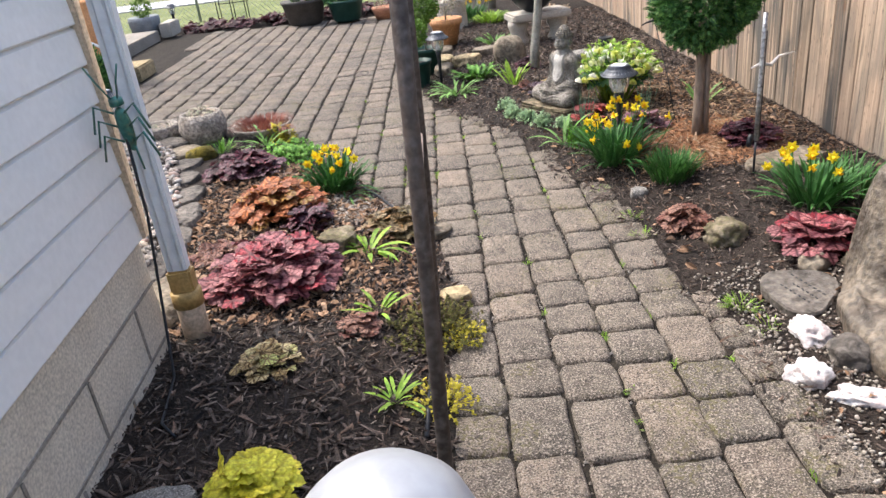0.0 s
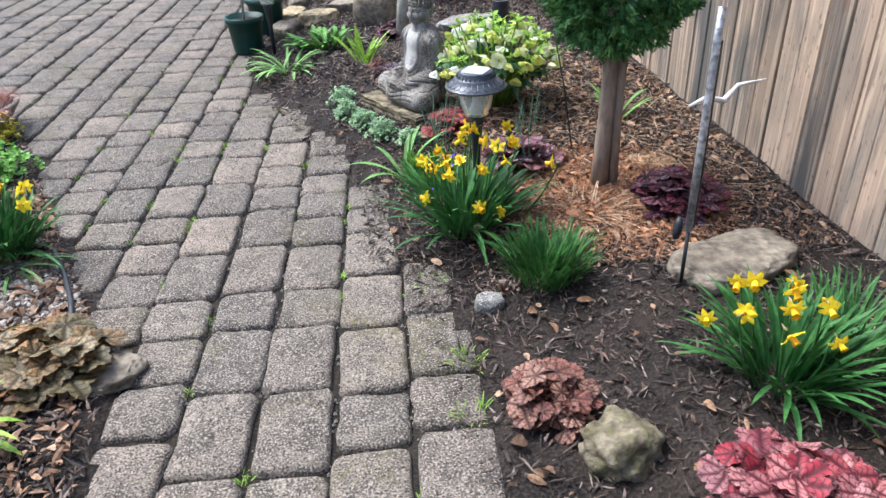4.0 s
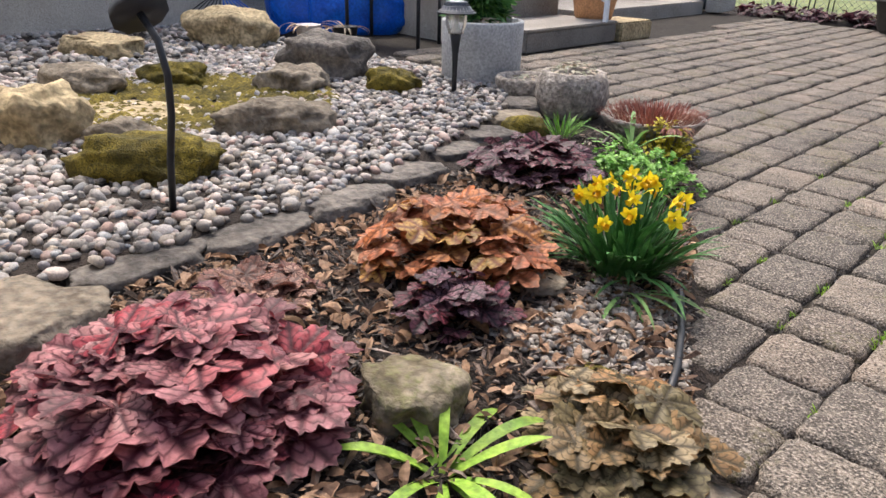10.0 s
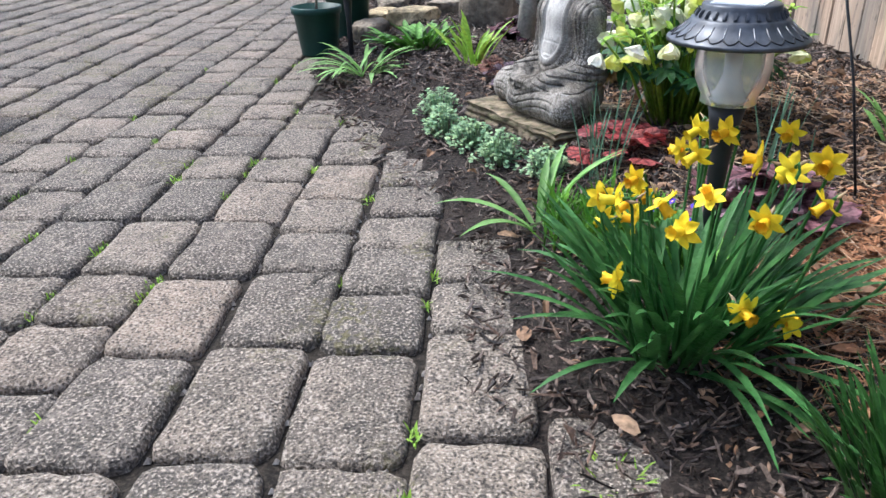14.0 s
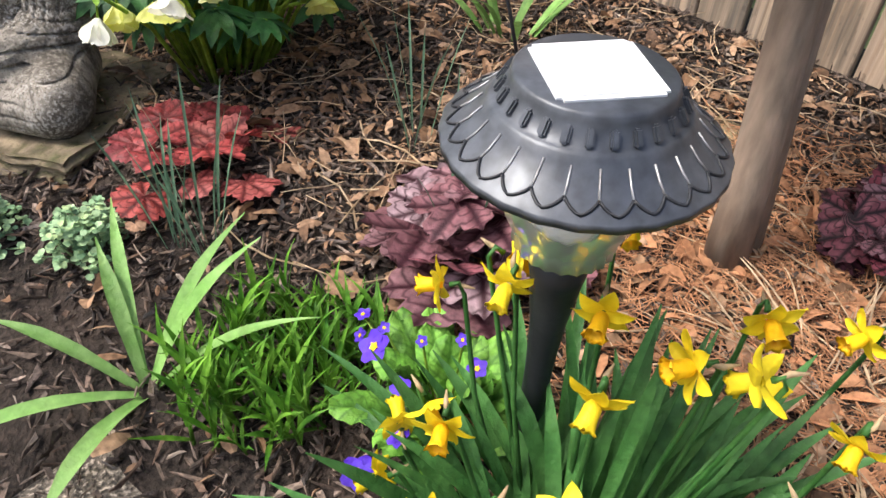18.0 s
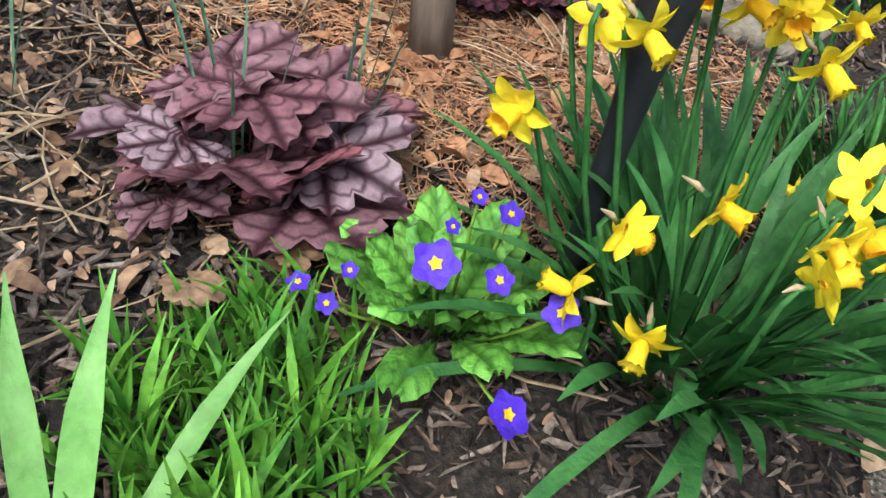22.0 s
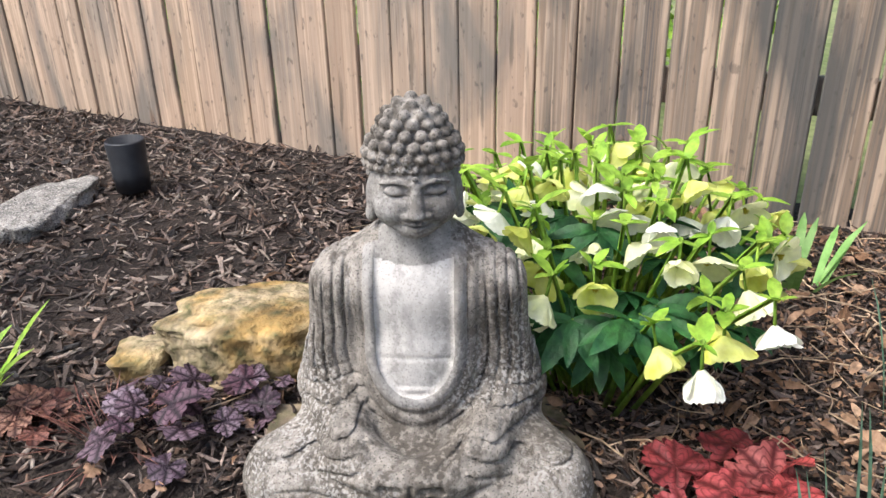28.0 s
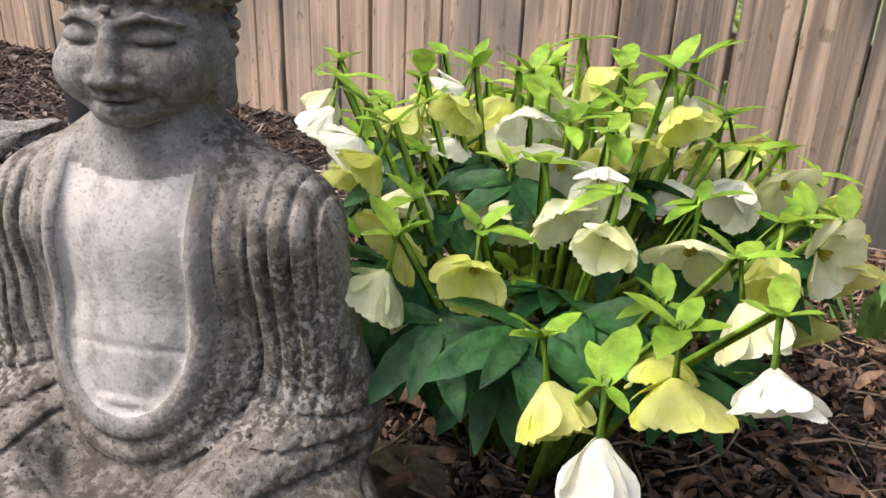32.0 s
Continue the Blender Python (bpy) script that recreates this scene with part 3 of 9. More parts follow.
CONIFER = leafy("conifer_spray", (0.032, 0.105, 0.031), (0.088, 0.210, 0.056), None, ramp=[(0.022, 0.083, 0.028), (0.064, 0.173, 0.048), (0.160, 0.300, 0.070)], trans=0.1)
BOX = leafy("box_leaf", (0.06, 0.14, 0.015), (0.15, 0.26, 0.03), None, trans=0.15)
STRAW = leafy("straw_blade", (0.36, 0.26, 0.16), (0.52, 0.40, 0.27), None)


# ---- building helpers ----
def mesh_of(name, verts, faces, material, uvs=None, smooth=False, slots=None):
    me = bpy.data.meshes.new(name)
    me.from_pydata([tuple(v) for v in verts], [], faces)
    for m in material if isinstance(material, (list, tuple)) else [material]:
        me.materials.append(m)
    if uvs is not None:
        lay = me.uv_layers.new(name="UVMap")
        idx = np.zeros(len(me.loops), dtype=np.int32)
        me.loops.foreach_get("vertex_index", idx)
        lay.data.foreach_set("uv", np.asarray(uvs, dtype=np.float32)[idx].ravel())
    if slots is not None:
        me.polygons.foreach_set("material_index", np.asarray(slots, dtype=np.int32))
    if smooth:
        me.polygons.foreach_set("use_smooth", np.ones(len(me.polygons), dtype=bool))
    me.update()
    return me


class Heap:
    """Gathers many small shapes into one mesh."""

    def __init__(self):
        self.v, self.f, self.uv, self.n = [], [], [], 0

    def add(self, verts, faces, uv=None):
        verts = np.asarray(verts, dtype=float)
        self.v.append(verts)
        self.f.extend([tuple(i + self.n for i in q) for q in faces])
        self.uv.append(np.zeros((len(verts), 2)) if uv is None else np.asarray(uv))
        self.n += len(verts)

    def mesh(self, name, material, smooth=True):
        return mesh_of(name, np.concatenate(self.v), self.f, material, np.concatenate(self.uv), smooth)


def part(name, me, parent=None, label="", m=None):
    ob = new(name, me)
    ob.parent = parent
    if m is not None:
        ob.matrix_basis = m
    if label:
        ob["label"] = label
    return ob


def thing(name, m, label, category, group="", kind="", me=None):
    ob = new(name, me)
    ob.matrix_basis = m
    return tagged(ob, label, category, group, kind)


def bm_mesh(bm, name, material, smooth=False):
    me = bpy.data.meshes.new(name)
    bm.to_mesh(me)
    bm.free()
    me.materials.append(material)
    if smooth:
        me.polygons.foreach_set("use_smooth", np.ones(len(me.polygons), dtype=bool))
    return me


def block(name, size, material, bevel=0.006, m=None, jitter=0.0, cuts=0):
    """A bevelled block standing on its base centre."""
    bm = bmesh.new()
    bmesh.ops.create_cube(bm, size=1)
    bmesh.ops.scale(bm, vec=size, verts=bm.verts)
    bmesh.ops.translate(bm, vec=(0, 0, size[2] / 2), verts=bm.verts)
    if cuts:
        bmesh.ops.subdivide_edges(bm, edges=bm.edges, cuts=cuts, use_grid_fill=True)
    if bevel and not cuts:
        bmesh.ops.bevel(bm, geom=bm.edges, offset=bevel, segments=2, affect="EDGES")
    if jitter:
        for v in bm.verts:
            v.co += Vector(noise.noise_vector(v.co * 9 + Vector((size[0] * 50, 0, 0)))) * jitter + Vector(noise.noise_vector(v.co * 30)) * jitter * 0.4
    if m is not None:
        bmesh.ops.transform(bm, matrix=m, verts=bm.verts)
    return bm_mesh(bm, name, material, smooth=False)


def lathe(name, profile, material, n=28, wobble=0.0, seed=0):
    """A turned shape from (radius, height) pairs."""
    rg = np.random.default_rng(seed)
    vs, fs = [], []
    for i, (r, z) in enumerate(profile):
        for k in range(n):
            a = 2 * math.pi * k / n
            w = 1 + wobble * noise.noise(Vector((math.cos(a) * 2 + seed, math.sin(a) * 2, z * 12)))
            vs.append((r * w * math.cos(a), r * w * math.sin(a), z))
    for i in range(len(profile) - 1):
        for k in range(n):
            j = (k + 1) % n
            fs.append((i * n + k, i * n + j, (i + 1) * n + j, (i + 1) * n + k))
    if profile[0][0] > 1e-4:
        fs.append(tuple(reversed(range(n))))
    if profile[-1][0] > 1e-4:
        fs.append(tuple((len(profile) - 1) * n + k for k in range(n)))
    return mesh_of(name, vs, fs, material, smooth=True)


def tube_data(pts, radii, n=7):
    pts = [Vector(p) for p in pts]
    radii = radii if isinstance(radii, (list, tuple)) else [radii] * len(pts)
    vs, fs = [], []
    for i, (p, r) in enumerate(zip(pts, radii)):
        d = (pts[min(i + 1, len(pts) - 1)] - pts[max(i - 1, 0)]).normalized()
        s = d.cross(Vector((0.3, 0.9, 0.31))).normalized()
        u = s.cross(d)
        for k in range(n):
            a = 2 * math.pi * k / n
            vs.append(p + (s * math.cos(a) + u * math.sin(a)) * r)
    for i in range(len(pts) - 1):
        for k in range(n):
            j = (k + 1) % n
            fs.append((i * n + k, i * n + j, (i + 1) * n + j, (i + 1) * n + k))
    fs.append(tuple(reversed(range(n))))
    fs.append(tuple((len(pts) - 1) * n + k for k in range(n)))
    return [tuple(v) for v in vs], fs


def tube(name, pts, radii, material, n=9):
    v, f = tube_data(pts, radii, n)
    return mesh_of(name, v, f, material, smooth=True)


def rock_mesh(name, size, material, seed=0, rough=0.22, sub=4, flat=0.0):
    """A weathered stone resting on its base; size is the full width, depth and height."""
    bm = bmesh.new()
    bmesh.ops.create_icosphere(bm, subdivisions=sub, radius=1)
    o = Vector((seed * 7.31, seed * 3.7, seed * 1.9))
    for v in bm.verts:
        c = v.co.copy()
        c = Vector([math.copysign(abs(q) ** 0.78, q) for q in c])
        k = 1 + rough * noise.noise(c * 1.3 + o) + rough * 0.6 * noise.noise(c * 3.1 + o) + rough * 0.22 * noise.noise(c * 9 + o)
        k -= rough * 0.35 * abs(noise.noise(c * 2.2 - o)) - rough * 0.12 * noise.noise(c * 20 + o)
        c *= k
        if flat and c.z > flat:
            c.z = flat + (c.z - flat) * 0.25
        v.co = Vector((c.x * size[0] / 2, c.y * size[1] / 2, c.z * size[2] * 0.62 + size[2] * 0.38))
    return bm_mesh(bm, name, material, smooth=True)


def rock(name, x, y, size, material, label, seed, rz=0.0, z=None, sink=0.02, rough=0.22, flat=0.0, group="", sub=4):
    g = height(x, y) if z is None else z
    return thing(name, pose(x, y, g - sink, 0, 0, rz), label, "rock", group, "", rock_mesh(name, size, material, seed, rough, sub, flat))


# ---- the lie of the land ----
R_EDGE = ((-3, 1.03), (2.1, 1.0), (2.6, 0.95), (3.2, 0.91), (3.62, 0.86), (3.72, 0.75), (4.24, 0.745), (4.76, 0.53), (5.09, 0.38), (5.5, 0.17), (6.0, 0.0), (6.4, -0.04), (7.2, 0.02), (11.6, 0.05))
L_EDGE = ((-3, -0.05), (1.5, -0.04), (2.1, -0.03), (2.45, 0.08), (2.8, 0.02), (3.25, -0.05), (3.5, -0.17), (3.8, -0.32), (4.39, -0.59), (4.89, -0.82), (5.4, -1.12))
TOP_EDGE = ((-9, 5.9), (-3.4, 5.95), (-2.7, 5.85), (-2.1, 5.66), (-1.7, 5.52), (-1.12, 5.4), (9, 5.4))
KERB = ((-3, -1.15), (2.3, -1.15), (2.8, -1.32), (3.5, -1.33), (4.12, -1.48), (4.9, -1.75), (5.3, -2.05), (5.8, -2.3))


def along(table, q):
    return float(np.interp(q, [t[0] for t in table], [t[1] for t in table]))


def ease(q):
    q = min(1.0, max(0.0, q))
    return q * q * (3 - 2 * q)


def patio_z(x):
    return 0.03 * max(0.0, -0.8 - x)


def zone(x, y):
    if y > 11.45:
        return "far"
    if x > along(R_EDGE, y):
        return "right"
    if y < along(TOP_EDGE, x) and x < along(L_EDGE, min(y, 5.4)):
        return "gravel" if x < along(KERB, y) else "left"
    return "paved"


def height(x, y):
    z = zone(x, y)
    if z == "right":
        d = x - along(R_EDGE, y)
        return 0.006 + 0.085 * ease(d / 0.55) + 0.03 * ease((y - 6) / 2) * ease(d / 0.8) + 0.012 * noise.noise(Vector((x * 3, y * 3, 0)))
    if z == "left":
        return 0.012 + 0.06 * ease((along(L_EDGE, y) - x) / 0.45) + 0.01 * noise.noise(Vector((x * 3, y * 3, 0)))
    if z == "gravel":
        return 0.115 - 0.06 * ease((y - 5.2) / 0.7) + 0.012 * noise.noise(Vector((x * 2, y * 2, 3)))
    if z == "far":
        return 0.05 * ease((y - 11.45) / 0.4) + 0.01 * noise.noise(Vector((x, y, 0)))
    return patio_z(x)


def make_ground():
    xs = np.r_[-600, -200, -60, -20, -9, np.arange(-6.4, 2.4, 0.05), 3, 6, 20, 60, 200, 600]
    ys = np.r_[-600, -200, -60, -20, -6, np.arange(-2.4, 13.6, 0.05), 15, 18, 25, 40, 80, 200, 600]
    vs, slots = [], []
    for y in ys:
        for x in xs:
            inside = -6.5 < x < 2.3 and -2.5 < y < 13.5
            zz = height(x, y) if inside else (0.05 if y > 11 else 0.0)
            if inside and zone(x, y) == "paved":
                zz -= 0.022
            vs.append((x, y, zz))
    nx = len(xs)
    fs = []
    for j in range(len(ys) - 1):
        for i in range(nx - 1):
            fs.append((j * nx + i, j * nx + i + 1, (j + 1) * nx + i + 1, (j + 1) * nx + i))
            cx, cy = (xs[i] + xs[i + 1]) / 2, (ys[j] + ys[j + 1]) / 2
            inside = -6.5 < cx < 2.3 and -2.5 < cy < 12.4
            deep = all(zone(cx + a * 0.13, cy + b * 0.13) == "paved" for a in (-1, 0, 1) for b in (-1, 0, 1))
            slots.append((1 if deep else 0) if inside else 2)
    me = mesh_of("ground", vs, fs, [SOIL, GRIT, GRASS], smooth=True, slots=slots)
    return thing("ground", pose(0, 0, 0), "dark mulch beds, gritty paving bed and spring grass", "ground", "", "structure", me)


make_ground()


# ---- fence ----
def make_fence():
    fence = thing("fence", pose(2.142, 0, 0), "weathered vertical board fence of unpainted cedar", "fence", "", "structure")
    rg = random.Random(4)
    kinds, worn = [], []
    for k in range(6):
        w, t = 0.1075 + 0.0018 * (k % 3), 0.017
        bm = bmesh.new()
        bmesh.ops.create_cube(bm, size=1)
        bmesh.ops.scale(bm, vec=(t, w, 1.75), verts=bm.verts)
        bmesh.ops.translate(bm, vec=(t / 2, 0, 0.875), verts=bm.verts)
        bmesh.ops.bevel(bm, geom=[e for e in bm.edges if abs(e.verts[0].co.z - e.verts[1].co.z) > 1], offset=0.003, segments=1, affect="EDGES")
        kinds.append(bm_mesh(bm, "board", BOARD))
        dark = kinds[-1].copy()
        dark.materials[0] = BOARD_DARK
        worn.append(dark)
    first = 4.805 - 0.116 * 62
    for i in range(142):
        y = first + 0.116 * i + rg.uniform(-0.003, 0.003)
        if y > 11.3 or y < -2.6:
            continue
        part("board", (worn if 4.72 < y < 5.06 or rg.random() < (0.9 if 4.1 < y < 5.3 else 0.40 if y < 5.8 else 0.08) else kinds)[i % 6], fence, "", pose(rg.uniform(0, 0.006), y, height(2.1, min(y, 11)) - 0.02 + rg.uniform(-0.01, 0.01), rg.uniform(-0.25, 0.25), 0, rg.uniform(-0.8, 0.8)))
    knot = lathe("knot", [(0.0, 0.0), (0.010, 0.0), (0.009, 0.0007), (0.0, 0.0009)], TRUNK, 12, 0.35, 3)
    for k in range(34):
        y = 1.0 + 0.116 * rg.randrange(70) + rg.uniform(-0.03, 0.03)
        s = rg.uniform(0.4, 1.1)
        part("knot", knot, fence, "", pose(0.001, y, rg.uniform(0.2, 1.7), 0, -90, 0) @ Matrix.Diagonal((s * 1.5, s, 1, 1)))
    for z in (0.35, 1.0, 1.6):
        part("rail", block("rail", (0.04, 13.8, 0.09), BOARD, 0.004), fence, "", pose(0.06, 4.4, z))
    for k in range(6):
        part("post", block("post", (0.09, 0.09, 1.7), BOARD, 0.005), fence, "", pose(0.13, -2 + 2.4 * k, 0))


make_fence()


# ---- near house wall at the start ----
def make_near_house():
    yc = 2.36
    house = thing("wall_house", pose(0, 0, 0), "white lap siding over a beige concrete block foundation", "wall", "", "structure")
    part("foundation", block("foundation", (0.3, 5.2, 0.62), FOUNDATION, 0.004), house, "beige concrete block foundation", pose(-1.19, yc - 2.6, -0.1))
    part("foundation", block("foundation", (4.0, 0.3, 0.62), FOUNDATION, 0.004), house, "", pose(-3.35, yc - 0.15, -0.1))
    part("wall_core", block("wall_core", (0.2, 5.2, 1.32), SIDING, 0.002), house, "", pose(-1.15, yc - 2.6, 0.5))
    part("wall_core", block("wall_core", (4.2, 0.2, 1.32), SIDING, 0.002), house, "", pose(-3.35, yc - 0.1, 0.5))
    lap = bmesh.new()
    prof = [(0.0, 0.0), (0.021, 0.0), (0.023, 0.004), (0.016, 0.106), (0.003, 0.114), (0.003, 0.122), (0.0, 0.122)]
    rows = []
    for y in (0.0, 5.2):
        rows.append([lap.verts.new((p[0], y, p[1])) for p in prof])
    n = len(prof)
    for k in range(n):
        lap.faces.new((rows[0][k], rows[0][(k + 1) % n], rows[1][(k + 1) % n], rows[1][k]))
    lap.faces.new(rows[0][::-1])
    lap.faces.new(rows[1])
    bmesh.ops.recalc_face_normals(lap, faces=lap.faces)
    me = bm_mesh(lap, "siding_board", SIDING)
    for k in range(11):
        part("siding_board", me, house, "", pose(-1.05, yc - 5.2, 0.5 + 0.12 * k))
    part("corner_trim", block("corner_trim", (0.05, 0.045, 1.32), TAN, 0.004), house, "cream corner trim", pose(-1.038, yc + 0.02, 0.5))
    rg = random.Random(9)
    for z in (0.12, 0.33):
        part("mortar_joint", block("mortar_joint", (0.006, 5.1, 0.011), STEP_TOP, 0.0), house, "", pose(-1.0385, yc - 2.55, z))
    for k in range(12):
        part("mortar_joint", block("mortar_joint", (0.006, 0.011, 0.2), STEP_TOP, 0.0), house, "", pose(-1.0385, yc - 0.2 - 0.4 * (k // 2) - (0.2 if k % 2 else 0), 0.125 if k % 2 == 0 else -0.09))


make_near_house()


# ---- the stone statue: a smooth union of rounded bodies, turned into a mesh ----
def surface_of(field, lo, step):
    """The zero surface of a sampled distance field, one vertex a crossed cell."""
    s = field < 0
    nx, ny, nz = field.shape
    cells = np.zeros((nx - 1, ny - 1, nz - 1), dtype=np.int8)
    corners = [(i, j, k) for i in (0, 1) for j in (0, 1) for k in (0, 1)]
    cut = lambda a, c: a[c[0]:nx - 1 + c[0], c[1]:ny - 1 + c[1], c[2]:nz - 1 + c[2]]
    for c in corners:
        cells += cut(s, c)
    on = (cells > 0) & (cells < 8)
    idx = np.argwhere(on)
    number = -np.ones(on.shape, dtype=np.int64)
    number[on] = np.arange(len(idx))
    total, count = np.zeros((len(idx), 3)), np.zeros(len(idx))
    for a in corners:
        for ax in range(3):
            if a[ax]:
                continue
            b = list(a)
            b[ax] = 1
            fa, fb = cut(field, a)[on], cut(field, tuple(b))[on]
            x = (fa < 0) != (fb < 0)
            t = np.where(x, fa / np.where(x, fa - fb, 1), 0)
            p = np.array(a, dtype=float)[None] + np.outer(t, np.array(b) - np.array(a))
            total[x] += p[x]
            count[x] += 1
    verts = (idx + total / count[:, None]) * step + np.asarray(lo)
    faces = []
    for ax in range(3):
        u, w = (ax + 1) % 3, (ax + 2) % 3
        sl = [slice(1, -1)] * 3
        sl[ax] = slice(0, -1)
        f0 = s[tuple(sl)]
        sl[ax] = slice(1, None)
        f1 = s[tuple(sl)]
        for flip, hit in ((False, f0 & ~f1), (True, ~f0 & f1)):
            q = np.argwhere(hit)
            q[:, u] += 1
            q[:, w] += 1
            du, dw = np.zeros(3, dtype=int), np.zeros(3, dtype=int)
            du[u], dw[w] = 1, 1
            four = [number[tuple((q - d).T)] for d in (du * 0, du, du + dw, dw)]
            four = np.stack(four if not flip else four[::-1], 1)
            faces.append(four[(four >= 0).all(1)])
    return verts, np.concatenate(faces)


def blended(a, b, k):
    h = np.clip(0.5 + 0.5 * (b - a) / k, 0, 1)
    return b + (a - b) * h - k * h * (1 - h)


def make_statue():
    def grid(lo, hi, step):
        ax = [np.arange(l, h, step) for l, h in zip(lo, hi)]
        return np.meshgrid(*ax, indexing="ij")

    def ball(g, c, r):
        q = [(g[i] - c[i]) / r[i] for i in range(3)]
        n = np.sqrt(q[0] ** 2 + q[1] ** 2 + q[2] ** 2)
        return (n - 1) * min(r)

    def capsule(g, a, b, ra, rb):
        a, b = np.array(a, float), np.array(b, float)
        d = b - a
        t = np.clip(sum((g[i] - a[i]) * d[i] for i in range(3)) / (d @ d), 0, 1)
        return np.sqrt(sum((g[i] - a[i] - t * d[i]) ** 2 for i in range(3))) - (ra + (rb - ra) * t)

    # body: x to the viewer's right, y away from the viewer, z up
    lo, step = (-0.235, -0.19, -0.008), 0.0026
    g = grid(lo, (0.236, 0.16, 0.392), step)
    x, y, z = g
    ax = np.abs(x)
    gm = (ax, y, z)
    f = ball(g, (0, 0.045, 0.17), (0.098, 0.082, 0.155))
    f = blended(f, ball(g, (0, 0.042, 0.277), (0.108, 0.062, 0.055)), 0.03)
    f = blended(f, ball(g, (0, 0.04, 0.06), (0.15, 0.09, 0.07)), 0.04)
    f = blended(f, capsule(gm, (0.112, 0.042, 0.272), (0.127, 0.045, 0.135), 0.043, 0.041), 0.025)
    f = blended(f, capsule(gm, (0.024, 0.050, 0.338), (0.098, 0.045, 0.284), 0.030, 0.036), 0.03)
    f = blended(f, capsule(gm, (0.127, 0.045, 0.135), (0.075, -0.075, 0.105), 0.036, 0.028), 0.02)
    # crossed legs with round knees, one shin in front of the other
    f = blended(f, capsule(gm, (0.10, 0.02, 0.06), (0.164, -0.050, 0.052), 0.058, 0.053), 0.02)
    f = blended(f, capsule(g, (0.164, -0.066, 0.045), (-0.02, -0.106, 0.046), 0.049, 0.036), 0.016)
    f = blended(f, capsule(g, (-0.166, -0.052, 0.050), (-0.01, -0.086, 0.050), 0.050, 0.038), 0.016)
    f = blended(f, ball(g, (0, -0.068, 0.070), (0.12, 0.050, 0.036)), 0.025)
    f = blended(f, capsule(gm, (0.085, -0.072, 0.112), (0.03, -0.098, 0.098), 0.024, 0.022), 0.016)
    f = blended(f, ball(g, (0, 0.040, 0.338), (0.040, 0.038, 0.05)), 0.02)
    # the hands laid together: a lens-shaped band with hollows between fingers and thumbs
    f = blended(f, ball(g, (0, -0.108, 0.098), (0.074, 0.026, 0.021)), 0.006)
    for hx in (-0.024, 0.024):
        f = f + 0.0055 * np.exp(-((x - hx) / 0.014) ** 4 - ((z - 0.097) / 0.0055) ** 4) * (y < -0.09)
    f = f + 0.004 * np.exp(-(x / 0.0022) ** 2) * (z < 0.104) * (z > 0.076) * (y < -0.1)
    # open robe: a smooth panel in the chest with a double rolled hem, folds that follow it
    u = np.sqrt((x / 1.16) ** 2 + (np.minimum(0, z - 0.222) * 0.72) ** 2)
    front = np.clip((0.03 - y) / 0.05, 0, 1)
    body = np.clip((z - 0.108) / 0.02, 0, 1)
    hem = (np.exp(-((u - 0.0545) / 0.0062) ** 4) + 0.75 * np.exp(-((u - 0.0685) / 0.0052) ** 4)) * body * (z < 0.345) * front
    drift = 0.9 * np.sin(z * 17 + 1.3) + 0.7 * np.sin(ax * 31 + z * 9)
    wide = 0.5 + 0.5 * np.sin(u * 61 + 2.2 * np.sin(z * 13) + 1.7 * np.sign(x))
    top = 1 - np.clip((z - 0.262) / 0.05, 0, 1)
    pleat = lambda ph: 0.6 - 1.6 * np.exp(-(np.sin(0.5 * ph) / 0.33) ** 2)
    folds = pleat(u * 2 * math.pi / 0.0138 + drift) * np.clip((u - 0.076) / 0.008, 0, 1) * body
    sleeve = np.clip((0.19 - z) / 0.05, 0, 1) * np.clip((z - 0.085) / 0.02, 0, 1) * np.clip((ax - 0.055) / 0.02, 0, 1)
    across = pleat((z * 0.95 + ax * 0.28 - 2.2 * (ax - 0.11) ** 2) * 2 * math.pi / 0.0165 + 0.8 * np.sin(ax * 40))
    low = np.clip((0.100 - z) / 0.02, 0, 1) * np.clip((z - 0.014) / 0.02, 0, 1) * np.clip((0.178 - ax) / 0.04, 0, 1)
    slant = pleat((z - 0.42 * ax + 1.6 * ax * ax) * 2 * math.pi / 0.0205 + 0.9 * np.sin(ax * 33 + 1.0))
    f = f - 0.0052 * hem - (0.0036 + 0.0028 * wide) * folds * (0.5 + 0.5 * front) * (0.78 + 0.22 * top) * (1 - 0.75 * sleeve)
    f = f - 0.0036 * across * sleeve - 0.0027 * slant * low * (y < -0.02)
    panel = np.clip((0.047 - u) / 0.004, 0, 1) * front * (z > 0.11)
    f = f + 0.0050 * panel
    for zz, way in ((0.207, -2.0), (0.171, -2.5), (0.160, 6.0)):
        line = np.abs(z - zz - way * x * x)
        f = f + 0.0017 * np.exp(-(line / 0.0022) ** 2) * panel
    f = f - 0.0030 * np.exp(-((z - 0.166) / 0.006) ** 2 - (x / 0.030) ** 4) * panel
    # a crease round the foot of the neck
    ring = np.abs(z - 0.318 - 2.6 * x * x)
    f = f + 0.0020 * np.exp(-(ring / 0.0022) ** 2) * (ax < 0.05) * front
    f = np.maximum(f, -z)
    vb, fb = surface_of(f, lo, step)
    uu = np.sqrt((vb[:, 0] / 1.16) ** 2 + (np.minimum(0, vb[:, 2] - 0.222) * 0.72) ** 2)
    # the edge of the bare chest follows the hem cleanly
    gap = 0.047 - uu
    near = (np.abs(gap) < 0.0016) & (vb[:, 1] < 0.02) & (vb[:, 2] > 0.145)
    gx, gz = vb[:, 0] / 1.3456 / np.maximum(uu, 1e-6), np.minimum(0, vb[:, 2] - 0.222) * 0.5184 / np.maximum(uu, 1e-6)
    move = np.where(near, gap / np.maximum(gx * gx + gz * gz, 0.2), 0)
